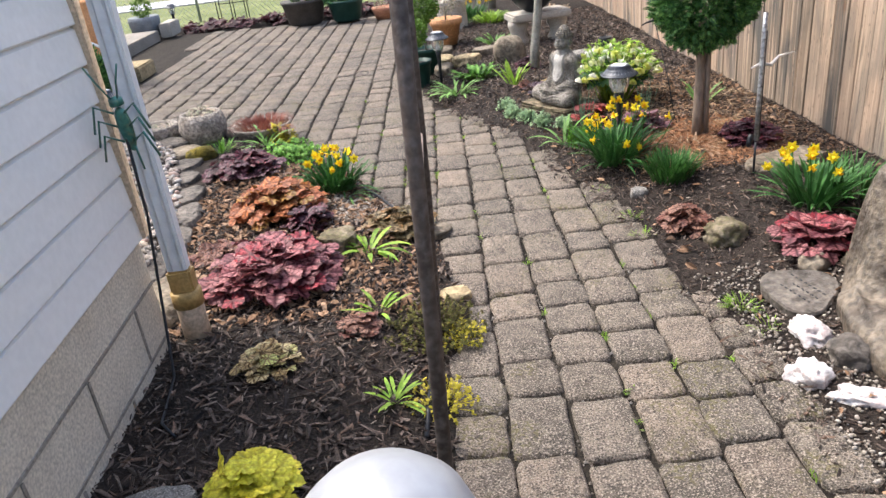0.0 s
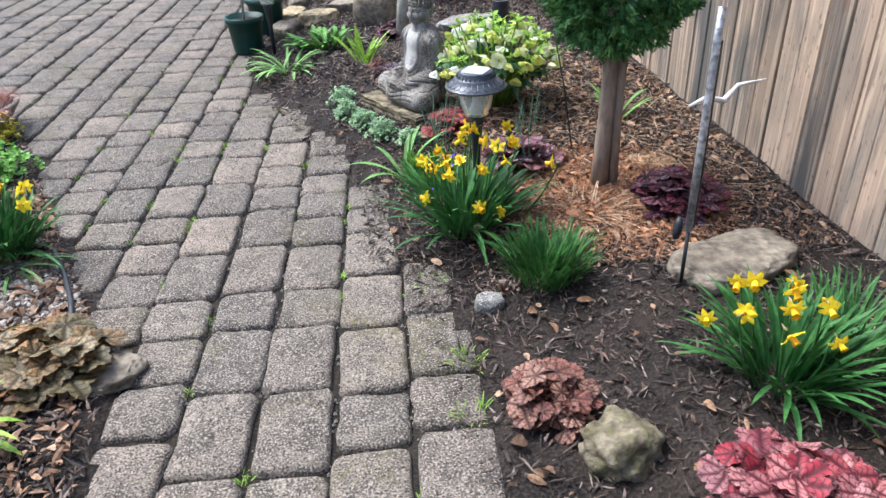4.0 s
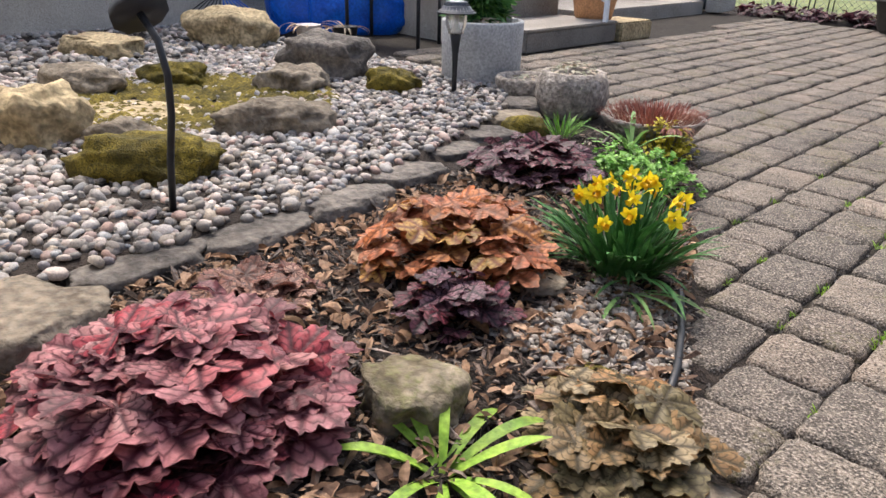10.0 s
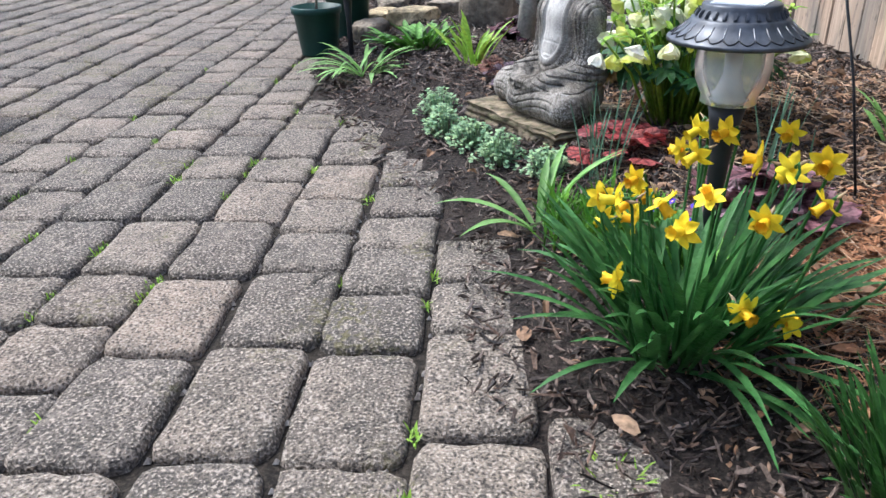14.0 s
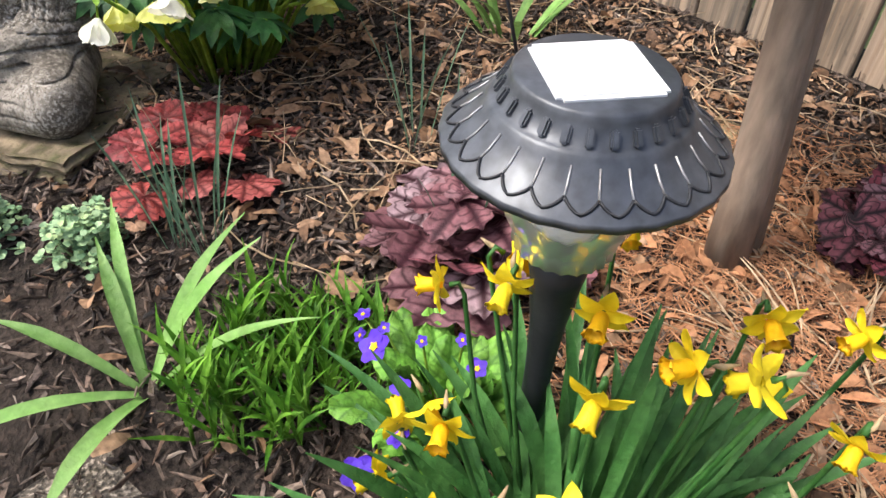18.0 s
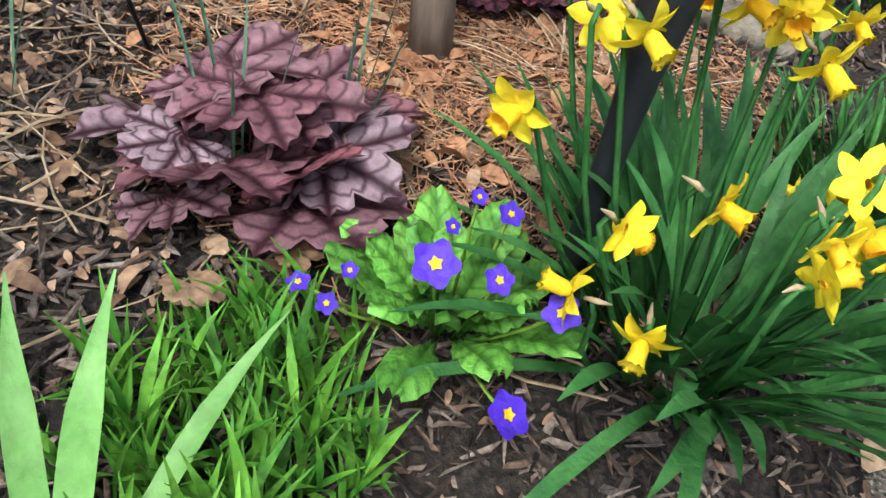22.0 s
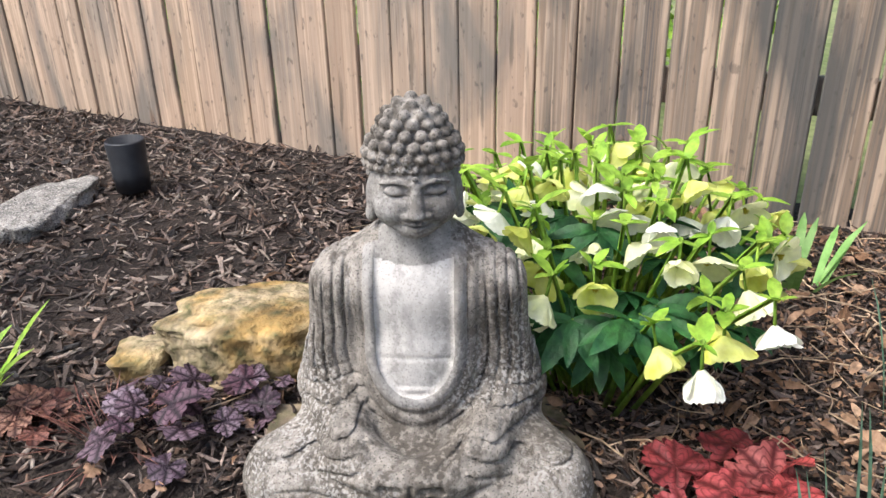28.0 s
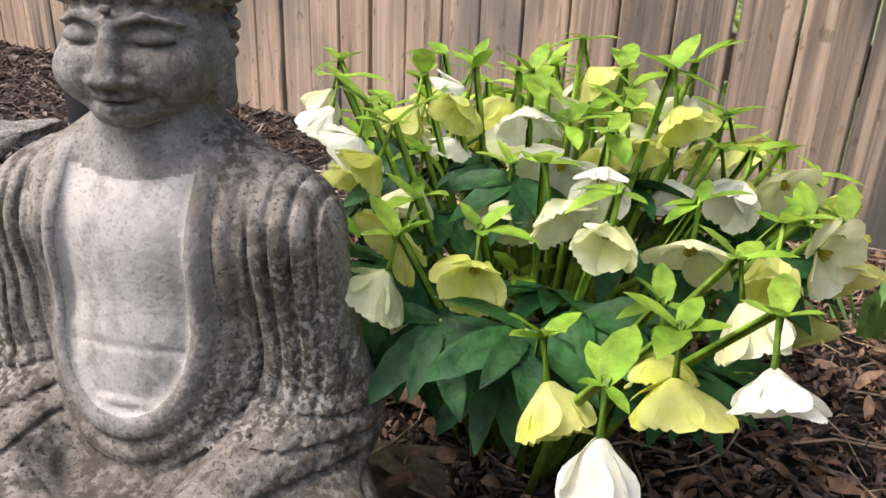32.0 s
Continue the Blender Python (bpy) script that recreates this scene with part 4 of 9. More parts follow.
    vb[:, 0] += move * gx
    vb[:, 2] += move * gz
    uu = np.where(near, 0.047, uu)
    neck = ((np.abs(vb[:, 0]) < 0.050) & (vb[:, 2] > 0.306) & (vb[:, 1] < 0.06)) | ((uu < 0.062) & (vb[:, 1] < 0.02) & (vb[:, 2] > 0.145))
    pale = (uu < 0.0471) & (vb[:, 1] < 0.02) & (vb[:, 2] > 0.145) & (vb[:, 2] < 0.319 + 2.6 * vb[:, 0] ** 2)
    # head
    lo, step = (-0.072, -0.075, 0.295), 0.0017
    g = grid(lo, (0.073, 0.095, 0.52), step)
    x, y, z = g
    ax = np.abs(x)
    gm = (ax, y, z)
    f = ball(g, (0, 0.022, 0.395), (0.051, 0.058, 0.060))
    f = blended(f, ball(g, (0, 0.000, 0.366), (0.045, 0.043, 0.040)), 0.02)
    f = blended(f, ball(g, (0, -0.024, 0.337), (0.019, 0.017, 0.014)), 0.014)
    f = blended(f, ball(g, (0, 0.034, 0.33), (0.038, 0.036, 0.06)), 0.015)
    f = blended(f, ball(gm, (0.026, -0.021, 0.368), (0.018, 0.015, 0.019)), 0.014)
    # eye hollows under arched brows, heavy round lids, broad nose, full lips
    f = f + 0.0060 * np.exp(-((ax - 0.021) / 0.015) ** 2 - ((z - 0.3985) / 0.010) ** 2) * (y < 0)
    f = f + 0.0034 * np.exp(-((ax - 0.021) / 0.006) ** 2 - ((z - 0.349) / 0.007) ** 2) * (y < 0)
    f = f + 0.0030 * np.exp(-((ax - 0.0175) / 0.0035) ** 2 - ((z - 0.3655) / 0.010) ** 2) * (y < -0.01)
    f = blended(f, capsule(g, (0, -0.0350, 0.410), (0, -0.0480, 0.3680), 0.0044, 0.0080), 0.006)
    f = blended(f, ball(g, (0, -0.0475, 0.3660), (0.0088, 0.0080, 0.0068)), 0.004)
    f = blended(f, ball(gm, (0.0108, -0.0405, 0.3640), (0.0072, 0.0075, 0.0060)), 0.003)
    f = blended(f, capsule(gm, (0.005, -0.0365, 0.4085), (0.021, -0.0335, 0.4150), 0.0026, 0.0026), 0.005)
    f = blended(f, capsule(gm, (0.021, -0.0335, 0.4150), (0.040, -0.0165, 0.4080), 0.0026, 0.0016), 0.005)
    f = blended(f, ball(gm, (0.0212, -0.0235, 0.3975), (0.0142, 0.0112, 0.0100)), 0.0015)
    f = blended(f, capsule(gm, (0.0100, -0.0330, 0.3895), (0.0335, -0.0235, 0.3900), 0.0018, 0.0014), 0.002)
    slit = z - 0.3922 - 7.0 * (ax - 0.021) ** 2
    f = f + 0.0034 * np.exp(-(slit / 0.0011) ** 2) * np.clip((0.0150 - np.abs(ax - 0.0215)) / 0.003, 0, 1) * (y < -0.008)
    # a gently smiling mouth: a bowed upper lip over a fuller lower one
    f = blended(f, capsule(gm, (0.0035, -0.0430, 0.3520), (0.0150, -0.0355, 0.3500), 0.0042, 0.0016), 0.0020)
    f = blended(f, capsule(gm, (0.0, -0.0415, 0.3425), (0.0110, -0.0360, 0.3450), 0.0050, 0.0026), 0.0020)
    f = f + 0.0034 * np.exp(-((z - 0.3478 - 3.0 * ax ** 2) / 0.0012) ** 2) * np.clip((0.0180 - ax) / 0.003, 0, 1) * (y < -0.02)
    f = f + 0.0020 * np.exp(-(x / 0.0025) ** 2 - ((z - 0.3575) / 0.0035) ** 2) * (y < -0.03)
    f = blended(f, ball(g, (0, -0.0375, 0.4195), (0.0042, 0.0034, 0.0042)), 0.0012)
    f = blended(f, ball(gm, (0.0505, 0.022, 0.372), (0.0075, 0.013, 0.034)), 0.005)
    f = blended(f, ball(gm, (0.0535, 0.020, 0.346), (0.006, 0.009, 0.012)), 0.004)
    f = blended(f, ball(g, (0, 0.032, 0.437), (0.0525, 0.055, 0.036)), 0.006)
    f = blended(f, ball(g, (0, 0.032, 0.468), (0.034, 0.036, 0.036)), 0.008)
    curls = []
    for ring, (zz, n, rr, cy) in enumerate(((0.428, 24, (0.0540, 0.056), 0.030), (0.440, 22, (0.0545, 0.057), 0.030), (0.453, 18, (0.050, 0.053), 0.030), (0.465, 14, (0.041, 0.044), 0.031), (0.477, 12, (0.0355, 0.0375), 0.032), (0.487, 9, (0.029, 0.031), 0.032), (0.497, 6, (0.018, 0.019), 0.032), (0.504, 1, (0.0, 0.0), 0.032))):
        for k in range(n):
            a = 2 * math.pi * (k + 0.5 * (ring % 2)) / n
            c = (rr[0] * math.sin(a), cy - rr[1] * math.cos(a), zz)
            if ring == 0 and c[1] > 0.045:
                continue
            curls.append(c)
    # curls down the back of the head, behind the ears
    for ring, (zz, rr) in enumerate(((0.416, 0.053), (0.404, 0.0535), (0.392, 0.053), (0.380, 0.051), (0.368, 0.047))):
        for k in range(24):
            a = 2 * math.pi * (k + 0.5 * (ring % 2)) / 24
            if math.cos(a) < -0.30:
                curls.append((rr * math.sin(a), 0.024 - 1.06 * rr * math.cos(a), zz))
    for c in curls:
        i = [slice(max(0, int((c[k] - 0.02 - lo[k]) / step)), max(1, int((c[k] + 0.02 - lo[k]) / step))) for k in range(3)]
        i = tuple(i)
        f[i] = blended(f[i], ball([q[i] for q in g], c, (0.0076, 0.0076, 0.0074)), 0.0024)
    f = np.maximum(f, 0.298 - z)
    vh, fh = surface_of(f, lo, step)
    hair = (vh[:, 2] > 0.424) | (vh[:, 1] > 0.045)
    # narrower shoulders, a tall head
    vh[:, 2] = np.where(vh[:, 2] < 0.424, 0.4300 - (0.424 - vh[:, 2]) * 0.765, 0.4300 + (vh[:, 2] - 0.424) * 0.945)
    vh[:, 1] = 0.03 + (vh[:, 1] - 0.03) * 0.87 + 0.024
    turn = radians(7) * np.clip((vh[:, 2] - 0.335) / 0.03, 0, 1)
    hx, hy = vh[:, 0].copy(), vh[:, 1] - 0.05
    vh[:, 0], vh[:, 1] = hx * np.cos(turn) - hy * np.sin(turn), 0.05 + hx * np.sin(turn) + hy * np.cos(turn)
    rise = np.clip((vb[:, 2] - 0.09) / 0.14, 0, 1)
    vb[:, 0] *= 1 - 0.125 * rise
    vb[:, 1] += 0.004 * rise
    verts = np.concatenate([vb, vh])
    faces = np.concatenate([fb, fh + len(vb)])
    flag = np.concatenate([pale, np.zeros(len(vh), bool)])
    face = np.concatenate([neck & ~pale, ~hair])
    me = mesh_of("seated_statue", verts, faces.tolist(), [STATUE, STATUE_PALE, STATUE_FACE], smooth=True, slots=np.where(flag[faces].all(1), 1, np.where((face | flag)[faces].all(1) & face[faces].any(1), 2, 0)))
    spot = pose(0.925, 4.985, 0.099, 0, 0, -64.2)
    thing("seated_statue", spot, "weathered grey cast-stone seated statue with robe and curled hair", "statue", "", "", me)
    slab = thing("stone_slab", pose(0.933, 4.990, 0.03, 0, 0, -59.5), "mossy buff sandstone slab under the seated statue", "slab")
    body = block("slab_body", (0.45, 0.34, 0.074), SLAB, 0.0, None, 0.009, 23)
    # split layers on the sides, broken edges and a worn hollow on top
    for v in body.vertices:
        c = v.co
        side = max(abs(c.x) / 0.225, abs(c.y) / 0.17)
        if side > 0.93:
            layer = noise.noise((c.x * 3, c.y * 3, c.z * 75)) * 0.013 + noise.noise((c.x * 22, c.y * 22, c.z * 20)) * 0.007
            out = 1 + layer / 0.19 - 0.03 * max(0.0, 0.035 - c.z) / 0.035
            c.x, c.y = c.x * out, c.y * out
        if c.z > 0.06:
            c.z += noise.noise((c.x * 12 + 5, c.y * 12, 0)) * 0.004 - 0.008 * max(0.0, noise.noise((c.x * 26, c.y * 26, 3)) * (side > 0.85))
    part("slab_body", body, slab)


make_statue()


# ---- plant makers ----
def frame_of(p, d, up=(0, 0, 1), s=1.0, roll=0.0):
    """A matrix whose y axis runs along d and whose z axis lies near up."""
    d = np.asarray(d, float) / (np.linalg.norm(d) + 1e-9)
    x = np.cross(d, np.asarray(up, float))
    n = np.linalg.norm(x)
    x = x / n if n > 1e-6 else np.array([1.0, 0, 0])
    z = np.cross(x, d)
    if roll:
        x, z = x * math.cos(roll) + z * math.sin(roll), z * math.cos(roll) - x * math.sin(roll)
    return np.stack([x, d, z], 1) * s, np.asarray(p, float)


def put(heap, shape, m):
    v, f, uv = shape
    heap.add(v @ m[0].T + m[1], f, uv)


def lobed_leaf(seed, lobes=7, deep=0.16, ruffle=0.09, teeth=0.05):
    """A palmate leaf: stalk at the origin, veins fan out from it, tip at about y = 0.75."""
    rg = np.random.default_rng(seed)
    n, reach = 8 * lobes + 1, math.radians(158)
    step = 2 * reach / lobes
    vs, uv, fs = [(0, 0, 0)], [(0, 0)], []
    ph, tw, fold = rg.uniform(0, 6), rg.uniform(-0.14, 0.14), rg.uniform(-0.06, 0.14)
    size = [rg.uniform(0.9, 1.08) for _ in range(lobes)]
    for k in (0.32, 0.66, 0.88, 1.0):
        for i in range(n):
            a = -reach + 2 * reach * i / (n - 1)
            q = (a + reach) / step
            lobe = min(lobes - 1, int(q))
            c = q - lobe - 0.5
            body = 0.66 - 0.20 * abs(a / reach) ** 1.5
            shape = 1 - deep * (abs(c) * 2) ** 2.6 + teeth * math.cos(c * 2 * math.pi * 3) * (1 - abs(c))
            r = body * k * (1 + (shape * size[lobe] - 1) * k ** 2)
            puff = 0.03 * math.cos(c * 2 * math.pi) * -1 * (k * (1.25 - k)) * 2
            z = puff + fold * r * abs(math.sin(a)) - 0.17 * r * r + ruffle * k ** 3 * math.sin(a * 3.5 + ph) * 0.55 + tw * math.sin(a) * r * 0.6 + rg.normal(0, 0.008) * k
            vs.append((r * math.sin(a), r * math.cos(a), z))
            uv.append((q - 0.5, k))
    for i in range(n - 1):
        fs.append((0, 2 + i, 1 + i))
        for j in range(3):
            o = 1 + j * n + i
            fs.append((o, o + 1, o + n + 1, o + n))
    return np.array(vs), fs, np.array(uv)


HEUCHERA_LEAVES = [lobed_leaf(k, (7, 5, 7, 6)[k % 4], 0.15 + 0.05 * (k % 3), 0.07 + 0.04 * (k % 3), 0.075) for k in range(8)]
MAPLE_LEAVES = [lobed_leaf(20 + k, 5, 0.34, 0.13, 0.07) for k in range(5)]


def leaf_mat(m):
    q = Matrix([[*m[0][r], m[1][r]] for r in range(3)] + [[0, 0, 0, 1]])
    return q


def rosette(heap, rg, shapes, radius, tall, count, size, centre=(0, 0, 0), droop=0.35, stalks=True, flatness=0.5, leaves=None):
    """A dome of leaves that face up and out, with thin stalks; leaves: (meshes, parent) makes each leaf a part."""
    c = np.asarray(centre, float)
    for i in range(count):
        t = (i + 0.5) / count
        r = radius * math.sqrt(t) * rg.uniform(0.80, 1.10)
        a = i * 2.39996 + rg.uniform(-0.35, 0.35)
        z = tall * (1 - 0.72 * t ** 1.3) * rg.uniform(0.72, 1.15)
        out = np.array([math.cos(a), math.sin(a), 0])
        p = c + out * r + [0, 0, z]
        s = size * rg.uniform(0.62, 1.2)
        d = out * (0.55 + 0.6 * t) + np.array([rg.normal(0, 0.4), rg.normal(0, 0.4), 0.15 - droop * 1.5 * t + rg.normal(0, 0.2)])
        up = np.array([0, 0, 1.0]) + out * flatness * t + rg.normal(0, 0.16, 3)
        m = frame_of(p - d / np.linalg.norm(d) * s * 0.34, d, up, s)
        if leaves:
            part("leaf", leaves[0][int(rg.integers(len(leaves[0])))], leaves[1], "", leaf_mat(m))
        else:
            put(heap, shapes[rg.integers(len(shapes))], m)
        if stalks:
            v, f = tube_data([c + out * 0.01, c + out * r * 0.5 + [0, 0, z * 0.5], m[1]], 0.0014, 4)
            heap.add(v, f)


LEAF_STORE = {}


def heuchera(x, y, radius, tall, count, size, material, label, seed, shapes=None, z=None, group="coral bells in the beds", droop=0.1, flatness=0.35):
    rg = np.random.default_rng(seed)
    heap = Heap()
    top = thing("coral_bells", pose(x, y, (height(x, y) if z is None else z) - 0.004, 0, 0, 0), label, "plant", group)
    key = (material.name, shapes is None)
    if key not in LEAF_STORE:
        LEAF_STORE[key] = [mesh_of("leaf", v, f, material, uv, True) for v, f, uv in (shapes or HEUCHERA_LEAVES)]
    rosette(heap, rg, None, radius, tall, count, size * 1.05, droop=droop, flatness=flatness, leaves=(LEAF_STORE[key], top))
    part("stem_tangle", heap.mesh("stem_tangle", material), top)["kind"] = "stuff"
    heap = Heap()
    for k in range(5):
        a, r = rg.uniform(0, 6.28), radius * rg.uniform(0.7, 1.1)
        m = frame_of((r * math.cos(a), r * math.sin(a), 0.014), (math.cos(a + 1), math.sin(a + 1), rg.uniform(-0.1, 0.1)), (rg.normal(0, 0.3), rg.normal(0, 0.3), 1), size * 0.36)
        put(heap, HEUCHERA_LEAVES[k % 8], m)
    old = part("dry_foliage", heap.mesh("dry_foliage", DEAD), top, "dry brown old leaves at the base")
    old["kind"] = "stuff"
    return top


def blade(length, width, lean, bend, segs=7, tip=0.12, fold=0.25, twist=0.0):
    """A strap leaf that rises from the origin along +x and arches over."""
    vs, uv, fs = [], [], []
    x = z = 0.0
    ang = math.radians(90 - lean)
    st = length / segs
    for i in range(segs + 1):
        t = i / segs
        w = width * (0.55 + 0.9 * t if t < 0.4 else 0.91 + 0.09 * math.sin(t * 3)) * (1 if t < 1 - tip else max(0.08, (1 - t) / tip))
        c, s = math.cos(ang), math.sin(ang)
        tw = twist * t
        for k, off in ((-1, 0.5), (0, 0), (1, 0.5)):
            px, pz = x - s * fold * w * off, z + c * fold * w * off
            vs.append((px + k * 0.5 * w * math.sin(tw) * s, k * 0.5 * w * math.cos(tw), pz))
            uv.append((0.5 + 0.5 * k, t))
        x += st * c
        z += st * s
        ang -= math.radians(bend) / segs * (0.5 + t)
    for i in range(segs):
        for k in (0, 1):
            a = i * 3 + k
            fs.append((a, a + 3, a + 4, a + 1))
    return np.array(vs), fs, np.array(uv)


def turned(shape, a, p=(0, 0, 0)):
    v, f, uv = shape
    c, s = math.cos(a), math.sin(a)
    r = np.array([[c, -s, 0], [s, c, 0], [0, 0, 1]])
    return v @ r.T + np.asarray(p), f, uv


def tuft(heap, rg, count, length, width, spread, lean=(5, 50), bend=(20, 70), segs=6, fold=0.25):
    for i in range(count):
        a, r = rg.uniform(0, 6.283), spread * math.sqrt(rg.uniform(0, 1))
        f = r / max(spread, 1e-6)
        b = blade(length * rg.uniform(0.7, 1.1), width * rg.uniform(0.75, 1.2), lean[0] + (lean[1] - lean[0]) * (0.25 * rg.uniform() + 0.75 * f), rg.uniform(*bend), segs, 0.2, fold, rg.normal(0, 0.3))
        heap.add(*turned(b, a + rg.normal(0, 0.55), (r * math.cos(a), r * math.sin(a), 0)))


def grassy(name, x, y, count, length, width, spread, material, label, seed, lean=(5, 50), bend=(20, 70), category="plant", group="", z=None, segs=6, fold=0.25, piece="foliage"):
    rg = np.random.default_rng(seed)
    top = thing(name, pose(x, y, (height(x, y) if z is None else z) - 0.004), label, category, group)
    if count <= 40 and width > 0.01:
        for i in range(count):
            heap = Heap()
            tuft(heap, rg, 1, length, width, spread, lean, bend, segs, fold)
            part("leaf", heap.mesh("leaf", material), top)
        return top
    heap = Heap()
    tuft(heap, rg, count, length, width, spread, lean, bend, segs, fold)
    part(piece, heap.mesh(piece, material), top)["kind"] = "stuff"
    return top


def petal_ring(heap, n, length, width, tilt, cup=0.2, base=0.0, z0=0.0, point=0.35, phase=0.0, segs=4, wave=0.0):
    """n petals round the z axis; tilt is the angle up from the plane."""
    for k in range(n):
        a = 2 * math.pi * k / n + phase
        vs, fs = [], []
        for i in range(segs + 1):
            t = i / segs
            w = width * (math.sin(math.pi * min(1, (t * 0.86 + 0.14) ** 0.8)) ** (0.6) if t < 1 else point * 0.3)
            w = max(w, width * 0.06)
            r = base + length * t
            for j in (-1, 0, 1):
                zz = z0 + math.sin(tilt) * length * t + cup * width * abs(j) * 0.5 + wave * math.sin(t * 5 + j + k)
                rr = base + math.cos(tilt) * length * t
                px, py = rr, j * w * 0.5
                vs.append((px * math.cos(a) - py * math.sin(a), px * math.sin(a) + py * math.cos(a), zz))
        for i in range(segs):
            for j in (0, 1):
                q = i * 3 + j
                fs.append((q, q + 3, q + 4, q + 1))
        heap.add(vs, fs)


def daffodil_meshes():
    """Six pointed petals, a little swept back, and a frilled trumpet nearly as long."""
    out = []
    for k in range(4):
        h = Heap()
        for q in range(6):
            a = q * math.pi / 3 + 0.1 * k
            vs, fs = [], []
            ln, back = 0.0245 * (1 - 0.05 * (q % 2)), (0.05, -0.30, -0.12, 0.18)[k] + 0.08 * math.sin(q * 2.1 + k)
            for i in range(7):
                t = i / 6
                w = 0.0150 * math.sin(math.pi * min(1.0, 0.16 + 0.84 * t)) ** 0.75 * (1 if i < 6 else 0) + 0.0006
                r = 0.003 + ln * t * math.cos(back)
                for j in (-1, -0.5, 0, 0.5, 1):
                    py = j * w * 0.5
                    pz = 0.001 * (q % 2) + ln * t * math.sin(back) + 0.0028 * j * j * math.sin(math.pi * t) + 0.0016 * math.sin(4 * t + j + q)
                    vs.append((r * math.cos(a) - py * math.sin(a), r * math.sin(a) + py * math.cos(a), pz))
            for i in range(6):
                for j in range(4):
                    o = i * 5 + j
                    fs.append((o, o + 5, o + 6, o + 1))
            h.add(vs, fs)
        t = Heap()
        n = 18
        vs, fs = [], []
        for r, z in ((0.0035, 0.0), (0.0064, 0.005), (0.0068, 0.014), (0.0078, 0.0195), (0.0098, 0.0225), (0.0072, 0.0195), (0.0056, 0.010)):
            for i in range(n):
                a = 2 * math.pi * i / n
                q = r * (1 + (0.14 * math.sin(a * 6 + k) if r > 0.009 else 0))
                vs.append((q * math.cos(a), q * math.sin(a), z + (0.0012 * math.sin(a * 6) if r > 0.009 else 0)))
        for i in range(6):
            for j in range(n):
                fs.append((i * n + j, i * n + (j + 1) % n, (i + 1) * n + (j + 1) % n, (i + 1) * n + j))
        t.add(vs, fs)
        out.append((h.mesh("petals", YELLOW), t.mesh("trumpet", ORANGE if k != 1 else YELLOW)))
    return out


DAFFODILS = daffodil_meshes()
SHEATH = tube("sheath", [(0.005, 0.002, -0.030), (0.004, 0.0, -0.019), (0.0, 0.0, -0.010)], [0.0006, 0.0026, 0.0016], PAPER, 6)


def daffodils(x, y, radius, count, length, flowers, label, seed, z=None, face=(0, -1)):
    """A clump of small daffodils; flowers: (dx, dy, height) of each bloom."""
    rg = np.random.default_rng(seed)
    heap = Heap()
    tuft(heap, rg, count, length, 0.0150, radius, (3, 44), (8, 60), 8, 0.3)
    tuft(heap, rg, count // 9, length * 1.1, 0.013, radius * 0.8, (45, 68), (40, 75), 7, 0.3)
    z = (height(x, y) if z is None else z) - 0.004
    top = thing("daffodil_clump", pose(x, y, z), label, "flowers", "daffodil clumps")
    heads = []
    for dx, dy, h in flowers:
        q = rg.uniform(0.25, 0.6)
        b = np.array([dx * q, dy * q, 0])
        tip = np.array([dx, dy, h])
        d = np.array([face[0] + rg.normal(0, 0.75), face[1] + rg.normal(0, 0.75), rg.normal(-0.22, 0.3)])
        d /= np.linalg.norm(d)
        neck = tip - d * 0.016
        v, f = tube_data([b, (b + neck) / 2 + [dx * 0.1, dy * 0.1, h * 0.06], neck - [0, 0, 0.012] - d * 0.006, neck + [0, 0, 0.002], neck + d * 0.008], [0.0032, 0.0028, 0.0024, 0.0024, 0.0032], 5)
        heap.add(v, f)
        heads.append((tip, d))
    part("foliage", heap.mesh("foliage", LEAF_DAF), top)
    for i, (tip, d) in enumerate(heads):
        s = rg.uniform(0.85, 1.1)
        q = Vector(d).to_track_quat("Z", "Y").to_matrix().to_4x4()
        m = Matrix.Translation(tip) @ q @ pose(0, 0, 0, 0, 0, rg.uniform(0, 360)) @ Matrix.Scale(s, 4)
        fl = part("flower", DAFFODILS[i % 4][0], top, "", m)
        part("trumpet", DAFFODILS[i % 4][1], fl)
        part("sheath", SHEATH, fl, "dry papery sheath")
    return top


